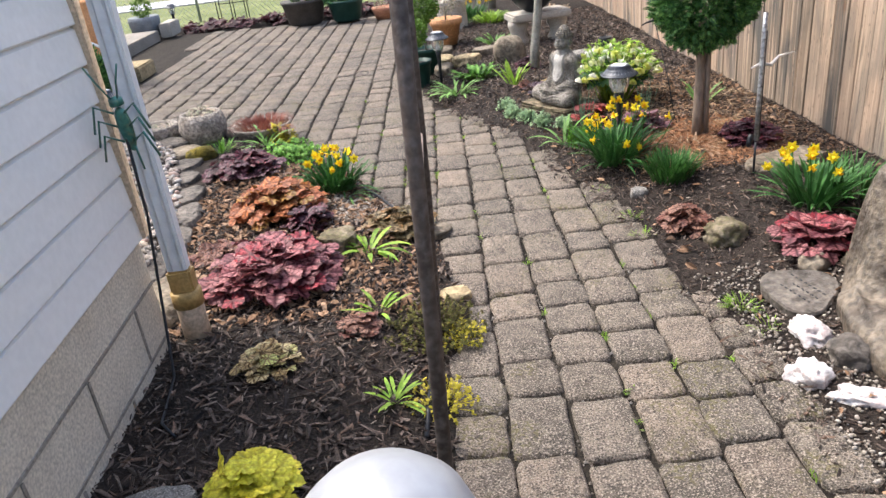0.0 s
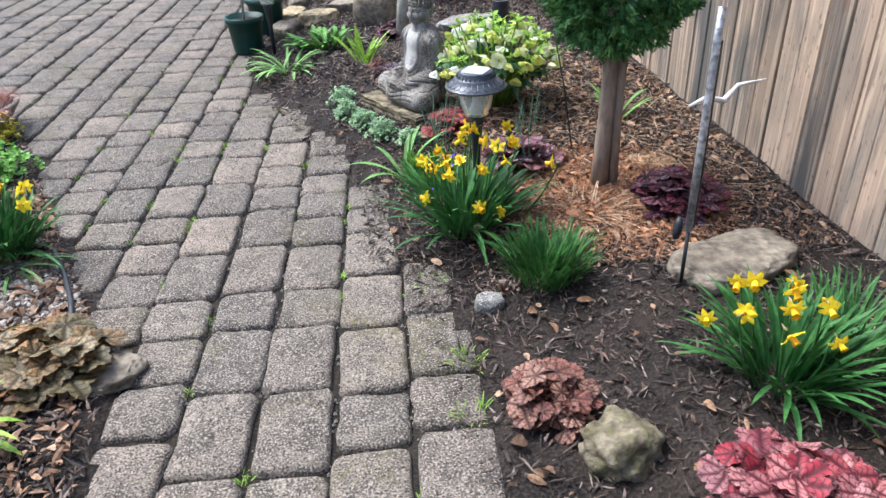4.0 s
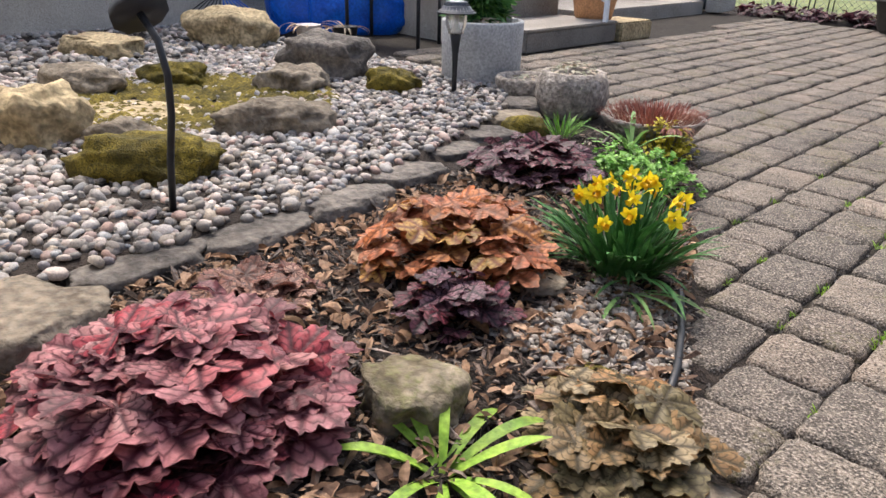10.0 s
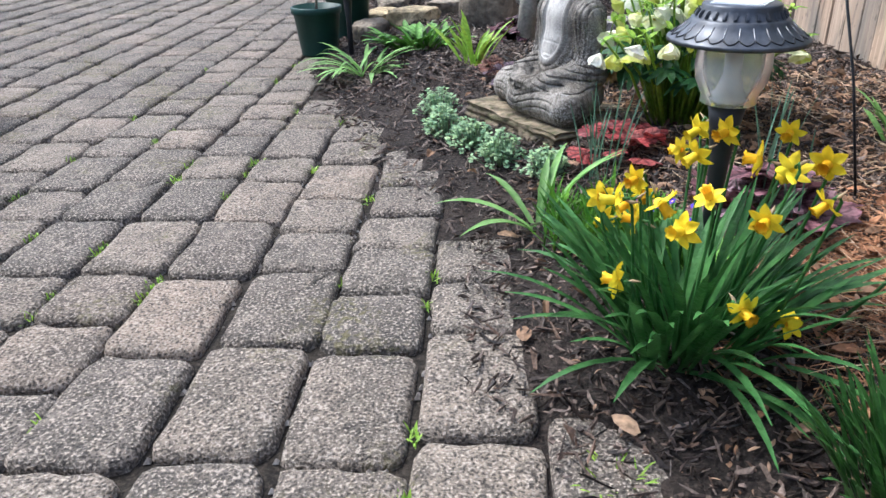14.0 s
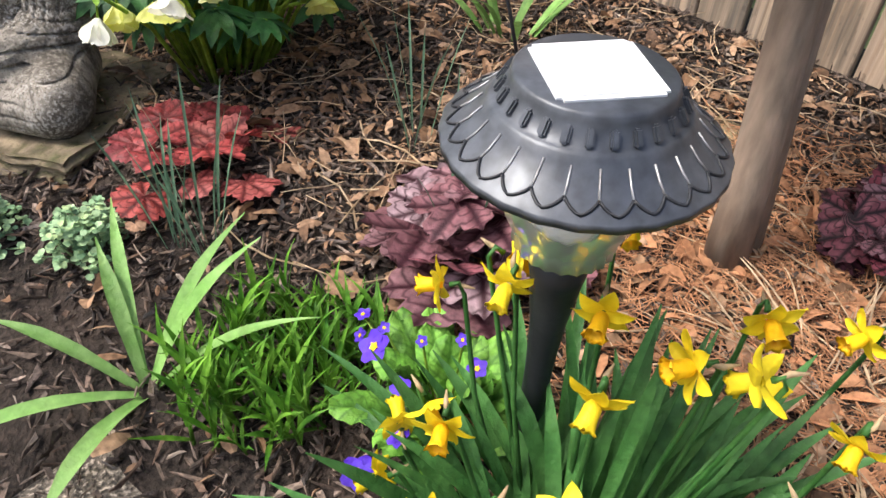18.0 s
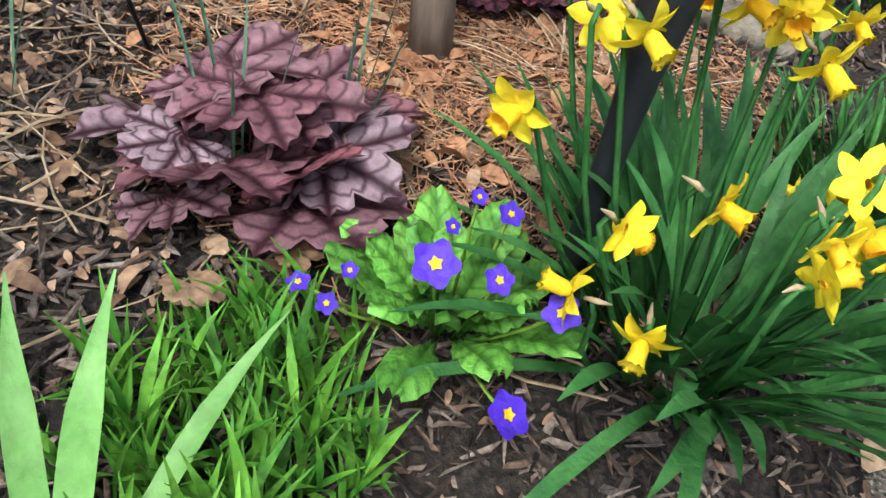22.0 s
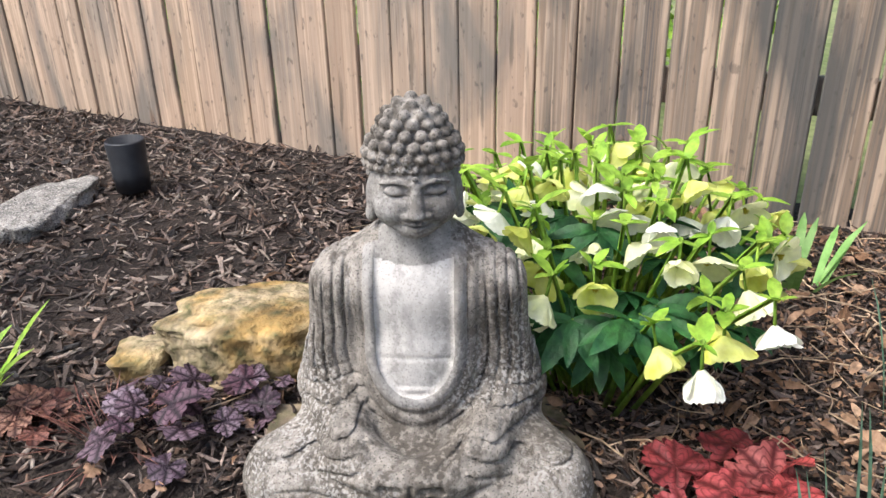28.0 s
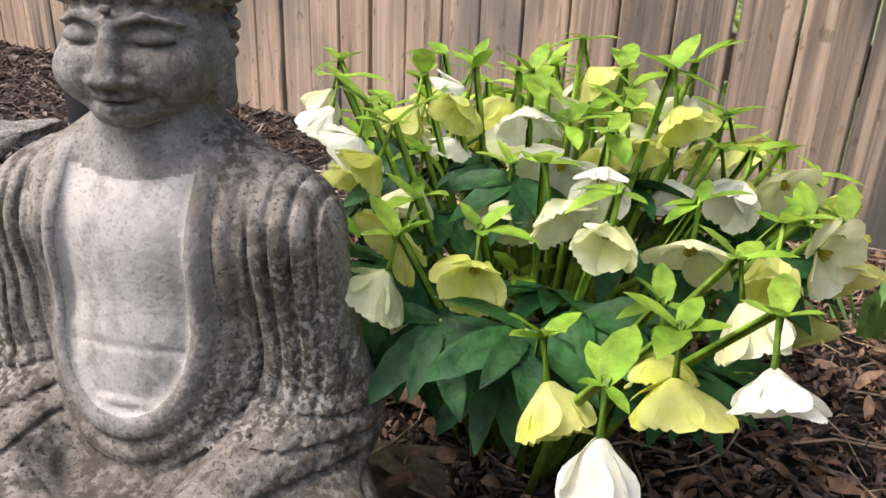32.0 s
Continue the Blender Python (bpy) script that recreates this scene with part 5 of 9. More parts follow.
def hellebore_flower(k, material):
    """Five broad sepals with rounded tips, each bowed on its own, a nodding bowl that opens along +z."""
    h = Heap()
    rg = np.random.default_rng(50 + k)
    opened = (0.50, 0.72, 0.36, 0.60)[k % 4]
    for j in range(5):
        a = 2 * math.pi * j / 5 + 0.2 * k
        vs, fs = [], []
        seg, wid = 8, 7
        ln, op = 0.047 * rg.uniform(0.92, 1.08), opened * rg.uniform(0.75, 1.25)
        r, z, roll = 0.0, 0.0, rg.normal(0, 0.12)
        for i in range(seg + 1):
            t = i / seg
            w = 0.047 * (0.22 + 0.78 * ease(t / 0.5)) * math.sqrt(max(0.03, 1 - max(0.0, (t - 0.60) / 0.42) ** 2.4))
            for q in range(wid):
                e = q / (wid - 1) * 2 - 1
                py = e * w * 0.5
                px = 0.003 + r
                pz = z + 0.0055 * e * e * math.sin(math.pi * min(1, t * 0.9 + 0.1)) + roll * py * t + 0.0018 * (j % 2) + 0.0016 * math.sin(6 * e + 5 * t + j) * t
                vs.append((px * math.cos(a) - py * math.sin(a), px * math.sin(a) + py * math.cos(a), pz))
            ang = op * (1.0 + 0.9 * math.sin(math.pi * t) - 0.5 * t)
            r += ln / seg * math.cos(ang)
            z += ln / seg * math.sin(ang)
        for i in range(seg):
            for q in range(wid - 1):
                o = i * wid + q
                fs.append((o, o + wid, o + wid + 1, o + 1))
        h.add(vs, fs)
    return h.mesh("flower", material)


def stamens(k):
    h = Heap()
    rg = np.random.default_rng(k)
    for j in range(26):
        a, r = rg.uniform(0, 6.28), rg.uniform(0.001, 0.007)
        v, f = tube_data([(r * 0.4 * math.cos(a), r * 0.4 * math.sin(a), 0.001), (r * math.cos(a), r * math.sin(a), 0.011 + rg.uniform(0, 0.003))], [0.0004, 0.0009], 4)
        h.add(v, f)
    return h.mesh("stamen_tuft", MAT_YELLOW)


def lance(length, width, segs=4, sag=0.15, tooth=0.0):
    vs, uv, fs = [], [], []
    for i in range(segs + 1):
        t = i / segs
        w = width * max(0.05, math.sin(math.pi * (0.08 + 0.92 * t)) ** 0.8) * (1 + tooth * (i % 2))
        for j in (-1, 0, 1):
            vs.append((j * w * 0.5, length * t, -sag * length * t * t + 0.12 * w * abs(j)))
            uv.append((0.5 + j * 0.5, t))
    for i in range(segs):
        for j in (0, 1):
            q = i * 3 + j
            fs.append((q, q + 1, q + 4, q + 3))
    return np.array(vs), fs, np.array(uv)


def toothed(length, width, segs=9, sag=0.2):
    """A lance-shaped leaflet with a saw-toothed edge, folded along its midrib."""
    vs, uv, fs = [], [], []
    for i in range(segs + 1):
        t = i / segs
        w = width * max(0.04, math.sin(math.pi * (0.06 + 0.94 * t)) ** 0.75) * (1 + 0.10 * (i % 2))
        for j in (-1, -0.5, 0, 0.5, 1):
            vs.append((j * w * 0.5, length * t, -sag * length * t * t + 0.22 * w * abs(j) - 0.10 * w * j * j))
            uv.append((j * 0.5, t * 1.6))
    for i in range(segs):
        for j in range(4):
            q = i * 5 + j
            fs.append((q, q + 1, q + 6, q + 5))
    return np.array(vs), fs, np.array(uv)


def make_hellebore():
    rg = np.random.default_rng(77)
    cx, cy = 1.26, 4.86
    base = height(cx, cy)
    top = thing("hellebore", pose(cx, cy, base - 0.004), "bushy hellebore with nodding pale green and cream flowers", "flowers")
    fans, ruffs = [], []
    for k in range(4):
        h = Heap()
        for q in range(7):
            b = (q - 3) * 0.50 + rg.normal(0, 0.08)
            put(h, toothed(0.105, 0.032, 9, 0.25), frame_of((0, 0, 0), (math.sin(b), math.cos(b), -0.08 + rg.normal(0, 0.15)), (rg.normal(0, 0.15), rg.normal(0, 0.15), 1), rg.uniform(0.8, 1.1)))
        fans.append(h.mesh("leaf", LEAF_HELL))
        v, f, uv = toothed(0.036 + 0.005 * k, 0.0155 + 0.002 * k, 7, 0.06 + 0.08 * k)
        ruffs.append(mesh_of("bract", v, f, BRACT, uv, True))
    for i in range(50):
        t = (i + 0.5) / 50
        a, r = i * 2.4, 0.03 + 0.185 * math.sqrt(t)
        p = np.array([r * math.cos(a) + 0.02, r * math.sin(a) * 1.05, 0.09 + (0.21 - 0.09 * t) * rg.uniform(0.45, 1.1)])
        part("leaf_stalk", tube("leaf_stalk", [(0.04 * math.cos(a), 0.04 * math.sin(a), 0), tuple(p * [0.6, 0.6, 0.8]), tuple(p)], [0.004, 0.0035, 0.003], LEAF_LIME, 5), top)
        part("leaf", fans[i % 4], top, "dark green fingered leaf", Matrix.Translation(p) @ pose(0, 0, 0, rg.normal(0, 14), rg.normal(0, 14), math.degrees(a) - 90 + rg.normal(0, 20)) @ Matrix.Scale(rg.uniform(0.5, 0.78), 4))
    kinds = [[hellebore_flower(k, m) for k in range(4)] for m in (SEPAL_WHITE, SEPAL_CREAM, SEPAL)]
    eyes = [stamens(3), stamens(4)]
    # the blooms nearest the statue, then the rest of the dome; the last number picks white, cream or pale green
    spots = [(-0.163, 0.052, 0.327, 2), (-0.074, -0.012, 0.287, 1), (-0.157, -0.143, 0.317, 1), (-0.184, -0.260, 0.272, 0), (-0.265, -0.199, 0.242, 0), (-0.214, -0.138, 0.227, 2), (-0.187, -0.209, 0.247, 2), (-0.084, -0.029, 0.197, 0), (-0.005, -0.240, 0.282, 1), (0.030, -0.170, 0.312, 0), (0.027, -0.035, 0.317, 2), (-0.018, 0.090, 0.312, 0), (-0.161, 0.029, 0.272, 2), (-0.129, 0.023, 0.187, 1), (0.073, -0.229, 0.197, 2), (-0.040, 0.230, 0.342, 1), (-0.070, 0.200, 0.332, 0), (-0.010, -0.120, 0.372, 2), (0.240, -0.070, 0.292, 1)]
    for i in range(96):
        t = (i + 0.5) / 96
        a, r = i * 2.39996 + 0.6, math.sqrt(t) * rg.uniform(0.85, 1.06)
        dx, dy = 0.27 * r * math.cos(a) + 0.05, 0.30 * r * math.sin(a) + 0.02
        if min(math.hypot(dx - q[0], dy - q[1]) for q in spots) > 0.036:
            spots.append((dx, dy, (0.35 - 0.13 * t ** 1.5) * rg.uniform(0.88, 1.08), int(rg.choice((0, 1, 1, 2, 2)))))
    for i, (dx, dy, h, tint) in enumerate(spots):
        tip = np.array([dx, dy, h])
        out = np.array([dx, dy, 0]) / (math.hypot(dx, dy) + 1e-6)
        toward = np.array([-0.8, -0.3, 0])
        d = out * 0.3 + toward * 0.45 + [rg.normal(0, 0.25), rg.normal(0, 0.25), -0.70 + rg.normal(0, 0.24)]
        d /= np.linalg.norm(d)
        neck = tip + [0, 0, 0.012] - d * 0.014
        low = np.array([dx * 0.3, dy * 0.3, 0.0])
        part("stem", tube("stem", [tuple(low), tuple((low + neck) / 2 + [0, 0, 0.04]), tuple(neck + [0, 0, 0.008]), tuple(tip)], [0.0044, 0.0038, 0.003, 0.0024], LEAF_LIME, 5), top)
        for q in range(4):
            b = q * 1.57 + rg.normal(0, 0.45)
            part("bract", ruffs[int(rg.integers(4))], top, "bright green leafy bract", leaf_mat(frame_of(neck + [0, 0, 0.004], (math.sin(b), math.cos(b), 0.45 + rg.normal(0, 0.4)), (0, 0, 1), rg.uniform(0.5, 1.02))))
        m = Matrix.Translation(tip) @ Vector(d).to_track_quat("Z", "Y").to_matrix().to_4x4() @ pose(0, 0, 0, 0, 0, rg.uniform(0, 360)) @ Matrix.Scale(rg.uniform(0.68, 0.90), 4)
        fl = part("flower", kinds[tint][int(rg.integers(4))], top, ("creamy white nodding flower", "cream nodding flower", "pale green nodding flower")[tint], m)
        part("stamen_tuft", eyes[i % 2], fl)


def primrose(x, y):
    rg = np.random.default_rng(5)
    top = thing("primrose", pose(x, y, height(x, y) - 0.004), "purple-blue primrose with crinkled bright green leaves", "flowers")
    for i in range(24):
        t = (i + 0.5) / 24
        a = i * 2.4 + rg.normal(0, 0.2)
        ln = 0.112 * rg.uniform(0.82, 1.1) * (0.78 + 0.3 * t)
        vs, fs, uv = [], [], []
        rise = math.radians(84 - 52 * t + rg.normal(0, 11))
        r, z, seg, ph = 0.008 + 0.024 * t, 0.004, 14, rg.uniform(0, 6)
        ca, sa = math.cos(a), math.sin(a)
        side = (-1, -0.8, -0.55, -0.28, 0, 0.28, 0.55, 0.8, 1)
        for k in range(seg + 1):
            s = k / seg
            # a narrow stalk that widens into a broad rounded blade
            w = 0.0045 + 0.0190 * ease((s - 0.10) / 0.5) * math.sqrt(max(0.0, 1 - max(0.0, (s - 0.62) / 0.385) ** 2.2))
            for j in side:
                quilt = 0.0028 * math.sin(k * 2.6 - abs(j) * 5 + ph) * min(1, abs(j) * 2.5) + 0.0035 * math.sin(j * 3 + k * 0.7 + ph) * abs(j) * s
                up = 0.014 * abs(j) ** 0.7 - 0.012 * j * j + quilt
                py = j * w * (1 + 0.05 * math.sin(k * 3 + j))
                px, pz = r - math.sin(rise) * up, z + math.cos(rise) * up
                vs.append((px * ca - py * sa, px * sa + py * ca, pz))
                uv.append((j * 0.5, s * 1.9))
            r += ln / seg * math.cos(rise)
            z += ln / seg * math.sin(rise)
            rise -= math.radians(40) / seg * (0.2 + 1.3 * s)
        n = len(side)
        for k in range(seg):
            for j in range(n - 1):
                q = k * n + j
                fs.append((q, q + n, q + n + 1, q + 1))
        part("leaf", mesh_of("leaf", vs, fs, LEAF_PRIM, uv, True), top)
    h = Heap()
    petal_ring(h, 5, 0.0150, 0.0165, 0.12, 0.1, 0.001, 0, 0.9, 0, 5, 0.0010)
    bloom = h.mesh("flower", PURPLE)
    h = Heap()
    petal_ring(h, 5, 0.0048, 0.0042, 0.2, 0.1, 0, 0.0012, 0.5, 0.6, 2)
    eye = h.mesh("eye", ORANGE)
    for dx, dy, z, s in ((-0.063, 0.045, 0.142, 1.2), (-0.070, -0.005, 0.128, 0.8), (0.01, -0.010, 0.145, 0.5), (0.004, -0.039, 0.13, 0.75), (-0.105, -0.044, 0.125, 0.95), (-0.132, -0.010, 0.045, 1.25), (-0.01, 0.135, 0.08, 0.65), (-0.03, 0.115, 0.075, 0.6), (-0.01, 0.095, 0.09, 0.5), (-0.02, 0.02, 0.14, 0.45)):
        part("stem", tube("stem", [(dx * 0.3, dy * 0.3, 0.01), (dx * 0.8, dy * 0.8, z * 0.7), (dx, dy, z)], 0.0016, LEAF_LIME, 5), top)
        d = Vector((-0.55 + rg.normal(0, 0.25), 0.1 + rg.normal(0, 0.25), 0.85))
        fl = part("flower", bloom, top, "", Matrix.Translation((dx, dy, z)) @ d.to_track_quat("Z", "Y").to_matrix().to_4x4() @ Matrix.Scale(s, 4))
        part("eye", eye, fl, "yellow star at the flower's heart")


def leafy_shoots(x, y, stems, spread, tall, material, label, seed):
    """Young shoots: each short stem carries narrow pointed leaves in pairs."""
    rg = np.random.default_rng(seed)
    top = thing("green_shoots", pose(x, y, height(x, y) - 0.004), label, "plant")
    kinds = []
    for k in range(6):
        heap = Heap()
        h = tall * rg.uniform(0.7, 1.1)
        bow = rg.normal(0, 0.012, 2)
        v, f = tube_data([(0, 0, 0), (bow[0] * 0.4, bow[1] * 0.4, h * 0.5), (bow[0], bow[1], h)], [0.0022, 0.0018, 0.001], 5)
        heap.add(v, f)
        for q in range(7):
            t = 0.1 + 0.9 * q / 6
            a = q * 2.4 + rg.normal(0, 0.3)
            b = blade(rg.uniform(0.055, 0.085) * (1.1 - 0.3 * t), 0.0085 * rg.uniform(0.8, 1.2), rg.uniform(12, 42) * (1.15 - 0.6 * t), rg.uniform(5, 70), 6, 0.6, 0.35, rg.normal(0, 0.3))
            heap.add(*turned(b, a, (bow[0] * t * t, bow[1] * t * t, h * t * 0.92)))
        kinds.append(heap.mesh("shoot", material))
    for i in range(stems):
        a, r = i * 2.39996, spread * math.sqrt((i + 0.5) / stems) * rg.uniform(0.85, 1.12)
        part("shoot", kinds[int(rg.integers(6))], top, "", pose(r * math.cos(a), r * math.sin(a) * 0.85, 0, rg.normal(0, 9), rg.normal(0, 9), rg.uniform(0, 360)) @ Matrix.Scale(rg.uniform(0.75, 1.2), 4))
    return top


def strap_lily(x, y, leaves, material, label, width, group="strap-leaved lilies"):
    """A lily whose few broad leaves are laid out one by one: azimuth, lean, bend and length."""
    top = thing("day_lily", pose(x, y, height(x, y) - 0.004), label, "plant", group)
    for k, (az, lean, bend, ln) in enumerate(leaves):
        b = blade(ln, width * (0.85 + 0.1 * (k % 4)), lean, bend, 12, 0.35, 0.45, 0.12 * (-1) ** k)
        v, f, uv = turned(b, radians(az), (0.008 * math.cos(radians(az)), 0.008 * math.sin(radians(az)), 0))
        part("leaf", mesh_of("leaf", v, f, material, uv, True), top)
    return top


def sedum(x, y, radius, seed, material=None, label="low blue-green stonecrop mound in dark soil", z=None, dots=150, size=0.0105, tall=0.06, name="stonecrop", group="stonecrop mounds before the statue"):
    rg = np.random.default_rng(seed)
    heap = Heap()
    disc = []
    for k in range(7):
        a = 2 * math.pi * k / 7
        disc.append((0.5 * math.cos(a), 0.5 + 0.5 * math.sin(a), 0.08 * math.cos(2 * a)))
    disc = (np.array(disc + [(0, 0.45, -0.08)]), [(k, (k + 1) % 7, 7) for k in range(7)], np.zeros((8, 2)))
    for i in range(int(dots / 5)):
        t = (i + 0.5) / (dots / 5)
        a, r = i * 2.4, radius * math.sqrt(t) * rg.uniform(0.7, 1.25)
        p = np.array([r * math.cos(a), r * math.sin(a), tall * (1 - t ** 1.6) * rg.uniform(0.55, 1.4) + 0.012])
        v, f = tube_data([(p[0] * 0.55, p[1] * 0.55, 0.0), p], 0.0014, 4)
        heap.add(v, f)
        for k in range(7):
            b = rg.uniform(0, 6.28)
            q = p - np.array([0, 0, 1]) * 0.004 * (k // 2)
            put(heap, disc, frame_of(q, (math.cos(b), math.sin(b), 0.5 - 0.12 * k), (p[0] * 4, p[1] * 4, 1), size * rg.uniform(0.7, 1.25)))
    top = thing(name, pose(x, y, (height(x, y) if z is None else z) - 0.004), label, "plant", group)
    part("foliage", heap.mesh("foliage", material or SEDUM), top)
    return top


def solar_lamp(x, y, tall, label, seed=0, hat=0.088, z=None, lean=(0, 0), group="solar path lamps", fine=True):
    """A stake lamp: scalloped hat with a solar cell, clear bowl, black pole."""
    z = height(x, y) if z is None else z
    top = thing("path_lamp", pose(x, y, z - 0.01, lean[0], lean[1], seed * 37), label, "lamp", group)
    h = tall
    n = 104
    u = hat / 0.1
    prof = [(0.0, h - 0.002), (0.0525 * u, h - 0.002), (0.055 * u, h - 0.004), (0.0555 * u, h - 0.008), (0.0625 * u, h - 0.0205), (0.066 * u, h - 0.0215), (0.069 * u, h - 0.0235), (0.071 * u, h - 0.0275), (0.080 * u, h - 0.0365), (0.090 * u, h - 0.0440), (hat * 0.99, h - 0.0490), (hat, h - 0.0500), (hat, h - 0.055), (0.094 * u, h - 0.052), (0.055 * u, h - 0.036), (0.0, h - 0.034)]
    vs, fs = [], []
    for i, (r, zz) in enumerate(prof):
        for k in range(n):
            a = 2 * math.pi * k / n
            q = r * (1 + (0.006 * math.cos(a * 26) if i in (11, 12) else 0))
            vs.append((q * math.cos(a), q * math.sin(a), zz))
    for i in range(len(prof) - 1):
        for k in range(n):
            j = (k + 1) % n
            fs.append((i * n + k, i * n + j, (i + 1) * n + j, (i + 1) * n + k))
    hatob = part("hat", mesh_of("hat", vs, fs, PEWTER, smooth=True), top, "dark pewter scalloped hat")
    part("solar_cell", block("solar_cell", (0.074 * u, 0.074 * u, 0.005), PANEL, 0.004), hatob, "pale grey solar cell", pose(0, 0, h - 0.0045, 0, 0, 20))
    if fine:
        skin = lambda r: h - float(np.interp(r / u, [0.0625, 0.069, 0.071, 0.080, 0.090, 0.099], [0.0205, 0.0235, 0.0275, 0.0365, 0.0440, 0.049])) + 0.0007
        ridge = block("ridge", (0.012, 0.0058, 0.005), PEWTER, 0.0014)
        for k in range(26):
            a = 2 * math.pi * k / 26
            part("ridge", ridge, hatob, "", pose(0.0585 * u * math.cos(a), 0.0585 * u * math.sin(a), h - 0.0165, 0, 58, math.degrees(a)))
        for k in range(26):
            a0 = 2 * math.pi * k / 26
            pts = []
            for q in range(9):
                e = q / 8
                a = a0 + (e - 0.5) * 2 * math.pi / 26
                r = u * (0.0865 + 0.0085 * (1 - abs(2 * e - 1) ** 1.5))
                pts.append((r * math.cos(a), r * math.sin(a), skin(r)))
            part("scallop", tube("scallop", pts, 0.0011, BLACK, 5), hatob, "black raised scallop line")
            pts = [(r * math.cos(a0 + 0.12), r * math.sin(a0 + 0.12), skin(r)) for r in (0.072 * u, 0.080 * u, 0.088 * u)]
            part("rib", tube("rib", pts, 0.0008, STEEL, 4), hatob)
    ribs = []
    for r, zz in ((0.050, 0.040), (0.052, 0.062), (0.0535, 0.090), (0.050, 0.112), (0.042, 0.130), (0.040, 0.134), (0.040, 0.146), (0.026, 0.150), (0.024, 0.147), (0.037, 0.144), (0.038, 0.128), (0.047, 0.110), (0.0505, 0.090), (0.049, 0.062), (0.047, 0.042)):
        ribs.append((r * u, h - zz))
    bowl = lathe("bowl", ribs, CLEAR, 44)
    for v in bowl.vertices:
        a = math.atan2(v.co.y, v.co.x)
        q = 1 + 0.03 * math.cos(a * 22)
        v.co.x, v.co.y = v.co.x * q, v.co.y * q
    ob = part("bowl", bowl, top, "clear ribbed plastic bowl")
    ob.visible_shadow = False
    part("reflector", lathe("reflector", [(0.020, h - 0.146), (0.033, h - 0.141), (0.022, h - 0.132), (0.012, h - 0.10), (0.016, h - 0.03)], PANEL, 16), top, "silver reflector")
    part("pole", lathe("pole", [(0.012, 0.0), (0.0125, h - 0.30), (0.0155, h - 0.24), (0.022, h - 0.185), (0.028, h - 0.150), (0.0, h - 0.149)], BLACK, 16), top, "black plastic pole")
    return top


def crown_sprays(heap, rg, centre, radii, count, size, fans=5, inner=0.72):
    """Flat fans of tiny scaly twigs turned outwards on a rounded crown."""
    for i in range(count):
        d = rg.normal(0, 1, 3)
        d /= np.linalg.norm(d)
        k = rg.uniform(inner, 1.0) * (1 + 0.14 * noise.noise(Vector(d * 2.3)) + 0.06 * noise.noise(Vector(d * 6.0)))
        p = np.asarray(centre) + d * radii * k
        ax = d + rg.normal(0, 0.5, 3) + [0, 0, 0.25]
        m = frame_of(p, ax, rg.normal(0, 1, 3), size * rg.uniform(0.7, 1.3))
        vs, fs = [], []
        for q in range(fans):
            a = (q - (fans - 1) / 2) * 0.42
            ln = 1.0 - 0.22 * abs(q - (fans - 1) / 2)
            o = len(vs)
            c, s = math.cos(a), math.sin(a)
            for u, w in ((0.05, 0.05), (0.45, 0.16), (0.8, 0.12), (1.0, 0.02)):
                for j in (-1, 1):
                    xx, yy = j * w * 0.55, u * ln
                    vs.append((xx * c + yy * s, yy * c - xx * s, 0.06 * math.sin(u * 3 + q) - 0.1 * u * u))
            for r in range(3):
                fs.append((o + 2 * r, o + 2 * r + 1, o + 2 * r + 3, o + 2 * r + 2))
        heap.add(np.array(vs) @ m[0].T + m[1], fs)


def leaf_ball(heap, rg, centre, radii, count, size, inner=0.7):
    L = (np.array([(0, 0, 0), (-0.35, 0.5, 0.08), (0, 1, 0), (0.35, 0.5, 0.08), (0, 0.5, -0.05)]), [(0, 4, 1), (1, 4, 2), (2, 4, 3), (3, 4, 0)], np.zeros((5, 2)))
    for i in range(count):
        d = rg.normal(0, 1, 3)
        d /= np.linalg.norm(d)
        k = rg.uniform(inner, 1.0) * (1 + 0.12 * noise.noise(Vector(d * 2.6)))
        put(heap, L, frame_of(np.asarray(centre) + d * radii * k, d + rg.normal(0, 0.6, 3), rg.normal(0, 1, 3), size * rg.uniform(0.7, 1.3)))


# ---- right bed ----
def dome_flowers(rg, n, rx, ry, h0, h1, shift=(0, 0)):
    out = []
    for i in range(n):
        t = (i + 0.5) / n
        a, r = i * 2.39996 + rg.uniform(-0.4, 0.4), math.sqrt(t)
        out.append((rx * r * math.cos(a) + shift[0], ry * r * math.sin(a) + shift[1], h1 + (h0 - h1) * t ** 1.2 * rg.uniform(0.7, 1.1)))
    return out


FR = np.random.default_rng(12)
GOLDEN = ((0.164, 0.124, 0.315), (0.030, 0.144, 0.315), (0.045, 0.063, 0.335), (0.072, -0.006, 0.315), (0.157, -0.020, 0.315), (0.097, -0.046, 0.315), (0.270, -0.073, 0.255), (-0.043, 0.157, 0.207), (-0.067, 0.114, 0.245), (-0.101, 0.153, 0.156), (-0.131, 0.072, 0.232), (-0.095, 0.040, 0.235), (-0.091, -0.002, 0.225), (-0.127, -0.020, 0.265), (-0.062, -0.006, 0.255), (0.043, -0.119, 0.275), (-0.133, -0.100, 0.179), (-0.008, 0.024, 0.315), (0.028, -0.124, 0.145), (0.090, -0.130, 0.125), (-0.025, -0.096, 0.295), (-0.064, -0.128, 0.265), (0.116, -0.117, 0.295), (0.057, 0.165, 0.315), (0.032, 0.222, 0.255), (-0.050, 0.186, 0.156))
daffodils(0.99, 3.79, 0.085, 140, 0.27, GOLDEN, "clump of small golden-yellow daffodils round a path lamp", 31, None, (-0.6, -0.45))
solar_lamp(1.048, 3.908, 0.503, "dark pewter solar path lamp standing among the daffodils", 1, 0.099)
